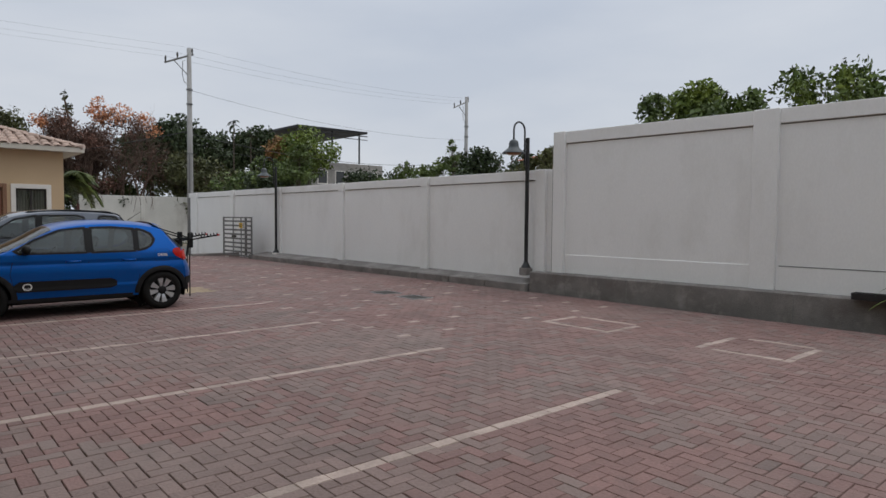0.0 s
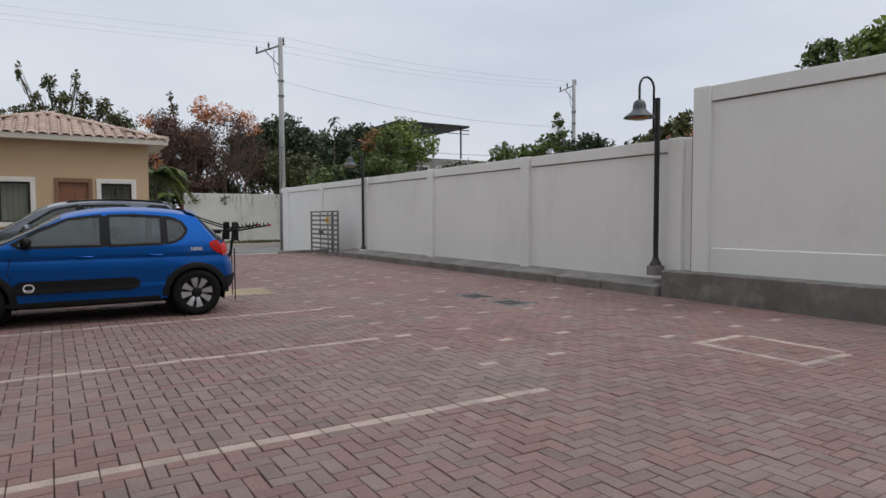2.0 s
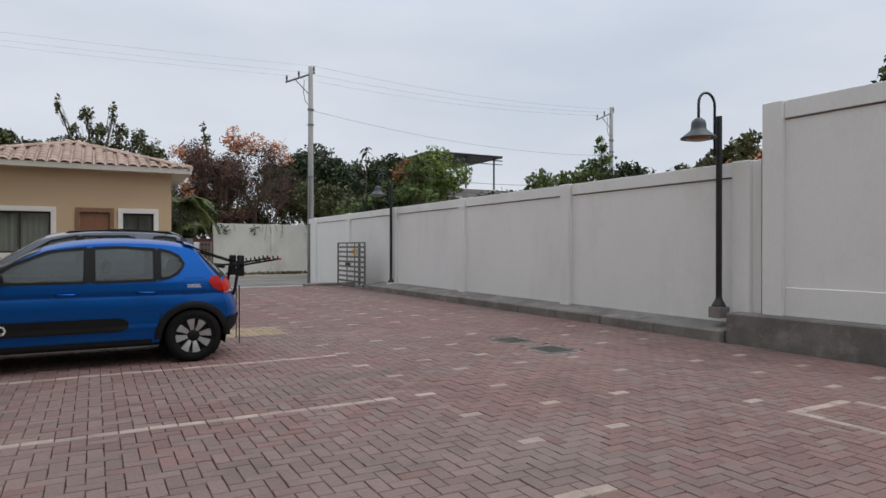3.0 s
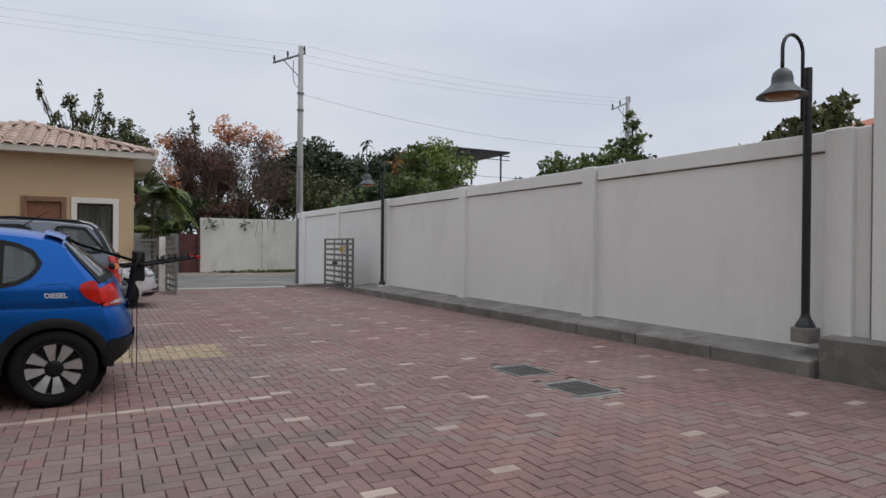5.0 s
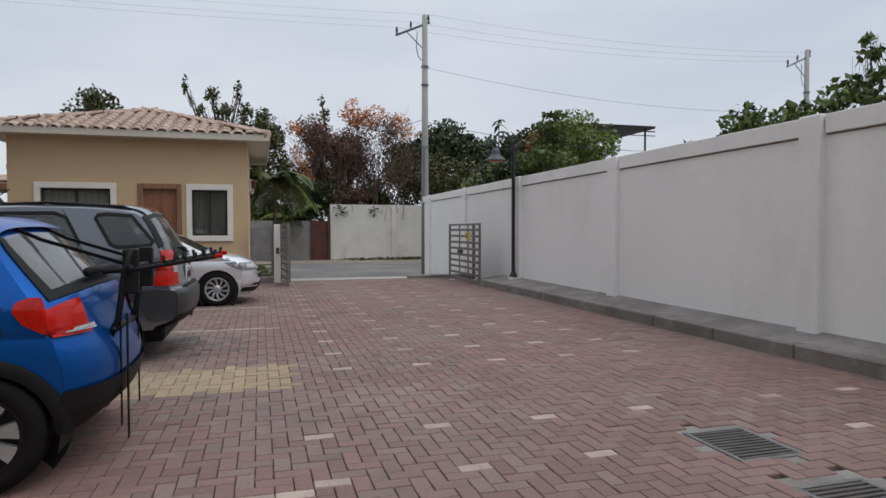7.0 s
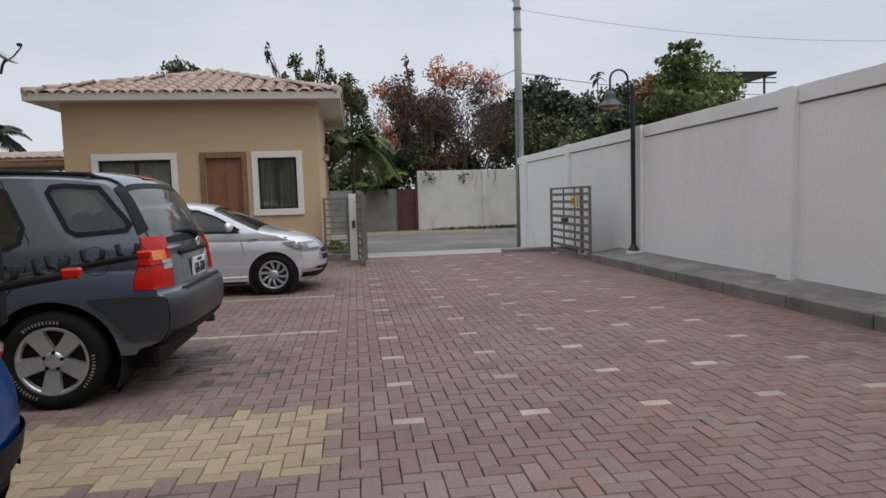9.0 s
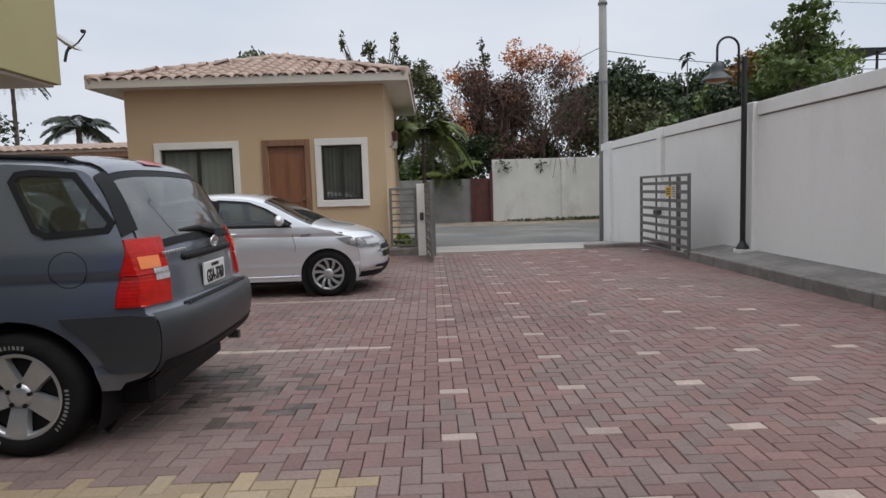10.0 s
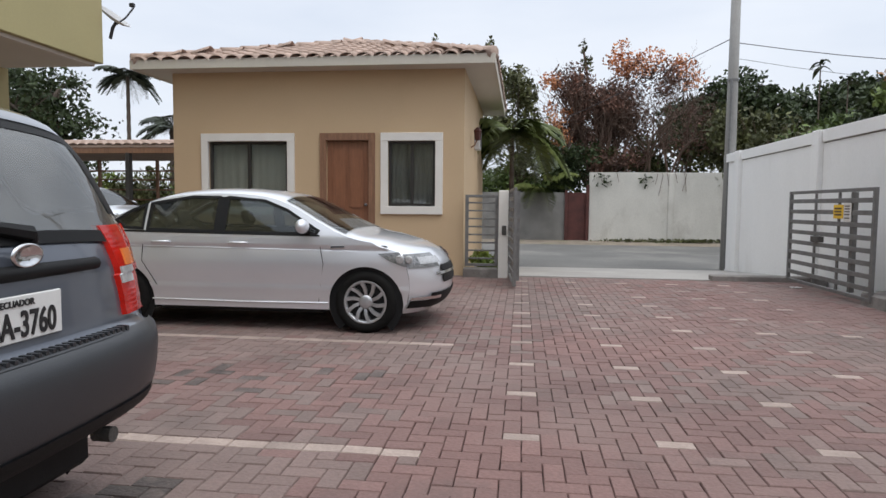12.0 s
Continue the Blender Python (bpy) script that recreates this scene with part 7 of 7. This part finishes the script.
palm("palm_tree", "small feathery palm beside the guard house", (0.8, 4.6, -0.25), 3.4, 28, 1.5, 52, L["palm"], 50, 0.07, 1.15, 1.0)
palm("palm_tree", "feathery young palm behind the gate post", (1.9, 18.9, -0.35), 2.5, 14, 1.9, 32, L["palm"], 51, 0.05, 0.8, 1.3)
palm("palm_tree", "broad feathery palm behind the carport", (-20.5, 25.7, -0.4), 6.3, 24, 2.2, 34, L["far"], 52, 0.22, 1.0, 1.3)
palm("palm_tree", "tall thin palm far beyond the carport", (-51, 68, -0.4), 18.4, 34, 3.9, 30, L["far"], 53, 0.3, 1.0, 1.3)

# weeds along the verge, planter and wall foot
for k, (lo, hi, n, sz, mt) in enumerate((((4.2, 17.2, -0.3), (14, 17.9, -0.1), 900, 0.14, "olive"), ((0.05, 0.1, 0.05), (0.65, 1.5, 0.4), 500, 0.14, "bright"))):
    c = [((lo[i] + hi[i]) / 2) for i in range(3)]
    r = [((hi[i] - lo[i]) / 2) for i in range(3)]
    w_ = leaf_cloud("weeds", [(tuple(c), tuple(r))], n, sz, L[mt], None, 90 + k, -0.6, 0.05)
    tagged(w_, "low scattered weeds and dry leaf litter", "weeds", kind="stuff")


# ---- clay tiles of the roof's front face, each its own piece ----
roof_tiles("tile_front", (rx0, ry0, EZ), (1, 0, 0), (0, cu, su), Wd, slope, half_d, half_d, roof, True)

# ---- herringbone paving ----
U = 0.105
OX0, OY0 = 0.985, -8.2625
PX = (-9.4, 6.0)
PY = (-27.5, GATE_Y - 0.07)
LINES = {round((y - OY0) / U): x1 for y, x1 in ((-22.37, 0.42), (-19.81, 0.42), (-17.15, 0.3), (-14.66, 0.56), (-8.55, 0.55), (-5.95, 0.44))}
SQUARES = [(2.95, 3.97, -22.85, -21.77), (2.93, 3.84, -20.42, -19.33)]
NEAR = (0.55, 2.75, -9.75, -7.0)
MATS = [M["paver"], M["paver_grey"], M["paver_yellow"], M["paver_light"], M["paver_oil_shade"]]
prng = random.Random(21)


def mark_cells():
    """Cells taken by pale courses: bay lines, outlined squares and single pale marks."""
    taken = {}
    for iy, x1 in LINES.items():
        i1 = round((x1 - OX0) / U)
        i0 = round((-6.2 - OX0) / U)
        for i in range(i1 - 2, i0, -2):
            taken[(i, iy)] = taken[(i + 1, iy)] = ("h", i, iy, 3)
    for xa, xb, ya, yb in SQUARES:
        ia, ib, ja, jb = (round((v - o) / U) for v, o in ((xa, OX0), (xb, OX0), (ya, OY0), (yb, OY0)))
        for j in (ja, jb):
            for i in range(ia, ib, 2):
                taken[(i, j)] = taken[(i + 1, j)] = ("h", i, j, 3)
        for i in (ia, ib + (ib - ia) % 2):
            for j in range(ja + 1, jb - 1, 2):
                taken[(i, j)] = taken[(i, j + 1)] = ("v", i, j, 3)
    return taken


PALE = mark_cells()
MARKS = set()
for i in range(0, 40, 8):
    for j in range(-32, 88, 8):
        if j * U + OY0 < -0.5:
            MARKS.add((i, j))
for x in (0.73, 1.57, 2.45, 3.29, 4.42, 5.25):
    for y in (-13.72, -14.55, -15.5, -16.15, -17.12, -17.95, -18.8):
        i, j = round((x - U - OX0) / U), round((y - U / 2 - OY0) / U)
        i -= (i - j) % 4 if (i - j) % 4 < 3 else -1
        if prng.random() < 0.85:
            MARKS.add((i, j))


def brick_list():
    out, done = [], set()
    i0, i1 = int((PX[0] - OX0) / U), int((PX[1] - OX0) / U)
    j0, j1 = int((PY[0] - OY0) / U), int((PY[1] - OY0) / U)
    for j in range(j0, j1):
        for i in range(i0, i1):
            if (i, j) in done:
                continue
            if (i, j) in PALE:
                k, bi, bj, m = PALE[(i, j)]
                own = [(bi, bj), (bi + 1, bj)] if k == "h" else [(bi, bj), (bi, bj + 1)]
                out.append((own, m))
                done.update(own)
                continue
            c = (i - j) % 4
            if c == 0:
                own = [(i, j), (i + 1, j)]
            elif c == 1:
                own = [(i - 1, j), (i, j)]
            elif c == 3:
                own = [(i, j), (i, j + 1)]
            else:
                own = [(i, j - 1), (i, j)]
            own = [q for q in own if q not in PALE and q not in done and q[1] < j1 and i0 <= q[0] < i1]
            done.update(own)
            x, y = OX0 + own[0][0] * U, OY0 + own[0][1] * U
            if any(abs(OX0 + (q[0] + 0.5) * U - gx) < 0.28 and abs(OY0 + (q[1] + 0.5) * U - gy) < 0.33 for q in own for gx, gy in GRATES):
                continue
            if len(own) == 2 and own[0] in MARKS and own[1][1] == own[0][1]:
                m = 3
            elif -12.27 < y < -11.27 and x < 0.56:
                m = 2
            else:
                nz = noise.noise((x * 0.45, y * 0.45, 3.0)) + 0.35 * noise.noise((x * 1.7, y * 1.7, 9.0))
                grey = 0.62 + 1.5 * nz if x < 0.6 else (0.32 if y > -13 else 0.14) + 1.2 * nz
                m = 1 if prng.random() < grey else 0
                # dark pavers at the SUV's tail: oil stains plus its painted shade
                oil_shade = 1.5 - math.hypot((x + 0.7) / 0.55, (y + 9.8) / 0.6)
                oil_shade = max(oil_shade, 0.9 - math.hypot((x + 0.9) / 1.3, (y + 7.3) / 0.5))
                if prng.random() < oil_shade * 0.55:
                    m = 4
            out.append((own, m))
    return out


def brick_shape(w, d, cut=0.004, drop=0.007):
    """Top face and chamfer of a paver of that size, its corner at the origin."""
    g = 0.002
    top = [(g + cut, g + cut, 0), (w - g - cut, g + cut, 0), (w - g - cut, d - g - cut, 0), (g + cut, d - g - cut, 0)]
    low = [(g, g, -drop), (w - g, g, -drop), (w - g, d - g, -drop), (g, d - g, -drop)]
    foot = [(x, y, -0.05) for x, y, _ in low]
    f = [(0, 1, 2, 3)] + [(4 + k, 4 + (k + 1) % 4, (k + 1) % 4, k) for k in range(4)] + [(8 + k, 8 + (k + 1) % 4, 4 + (k + 1) % 4, 4 + k) for k in range(4)]
    return top + low + foot, f


paving = tagged(new("paving"), "red and grey herringbone paver courtyard with pale bay lines", "paving", kind="structure")
allv, allf, alli, shared = [], [], [], {}
for own, m in brick_list():
    i0, j0 = own[0]
    w = U * (2 if len(own) == 2 and own[1][0] != own[0][0] else 1)
    d = U * (2 if len(own) == 2 and own[1][1] != own[0][1] else 1)
    x, y = OX0 + i0 * U, OY0 + j0 * U
    tilt = (prng.gauss(0, 0.006), prng.gauss(0, 0.006), prng.gauss(0, 0.012))
    z = prng.gauss(0, 0.0018)
    if NEAR[0] < x < NEAR[1] and NEAR[2] < y < NEAR[3]:
        key = (round(w, 3), round(d, 3), m)
        if key not in shared:
            v, f = brick_shape(w, d)
            me = bpy.data.meshes.new("paver")
            me.from_pydata([(a - w / 2, b - d / 2, c) for a, b, c in v], [], f)
            me.materials.append(MATS[m])
            shared[key] = me
        ob = new("paver", shared[key])
        ob.location, ob.rotation_euler = (x + w / 2, y + d / 2, z), tilt
        ob.parent = paving
    else:
        v, f = brick_shape(w, d)
        base = len(allv)
        ct = math.cos(tilt[2]), math.sin(tilt[2])
        for a, b, c in v:
            a, b = a - w / 2, b - d / 2
            allv.append((x + w / 2 + a * ct[0] - b * ct[1], y + d / 2 + a * ct[1] + b * ct[0], z + c + a * tilt[1] + b * tilt[0]))
        allf += [tuple(k + base for k in q) for q in f]
        alli += [m] * len(f)
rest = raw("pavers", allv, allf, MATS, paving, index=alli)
tagged(rest, kind="stuff")
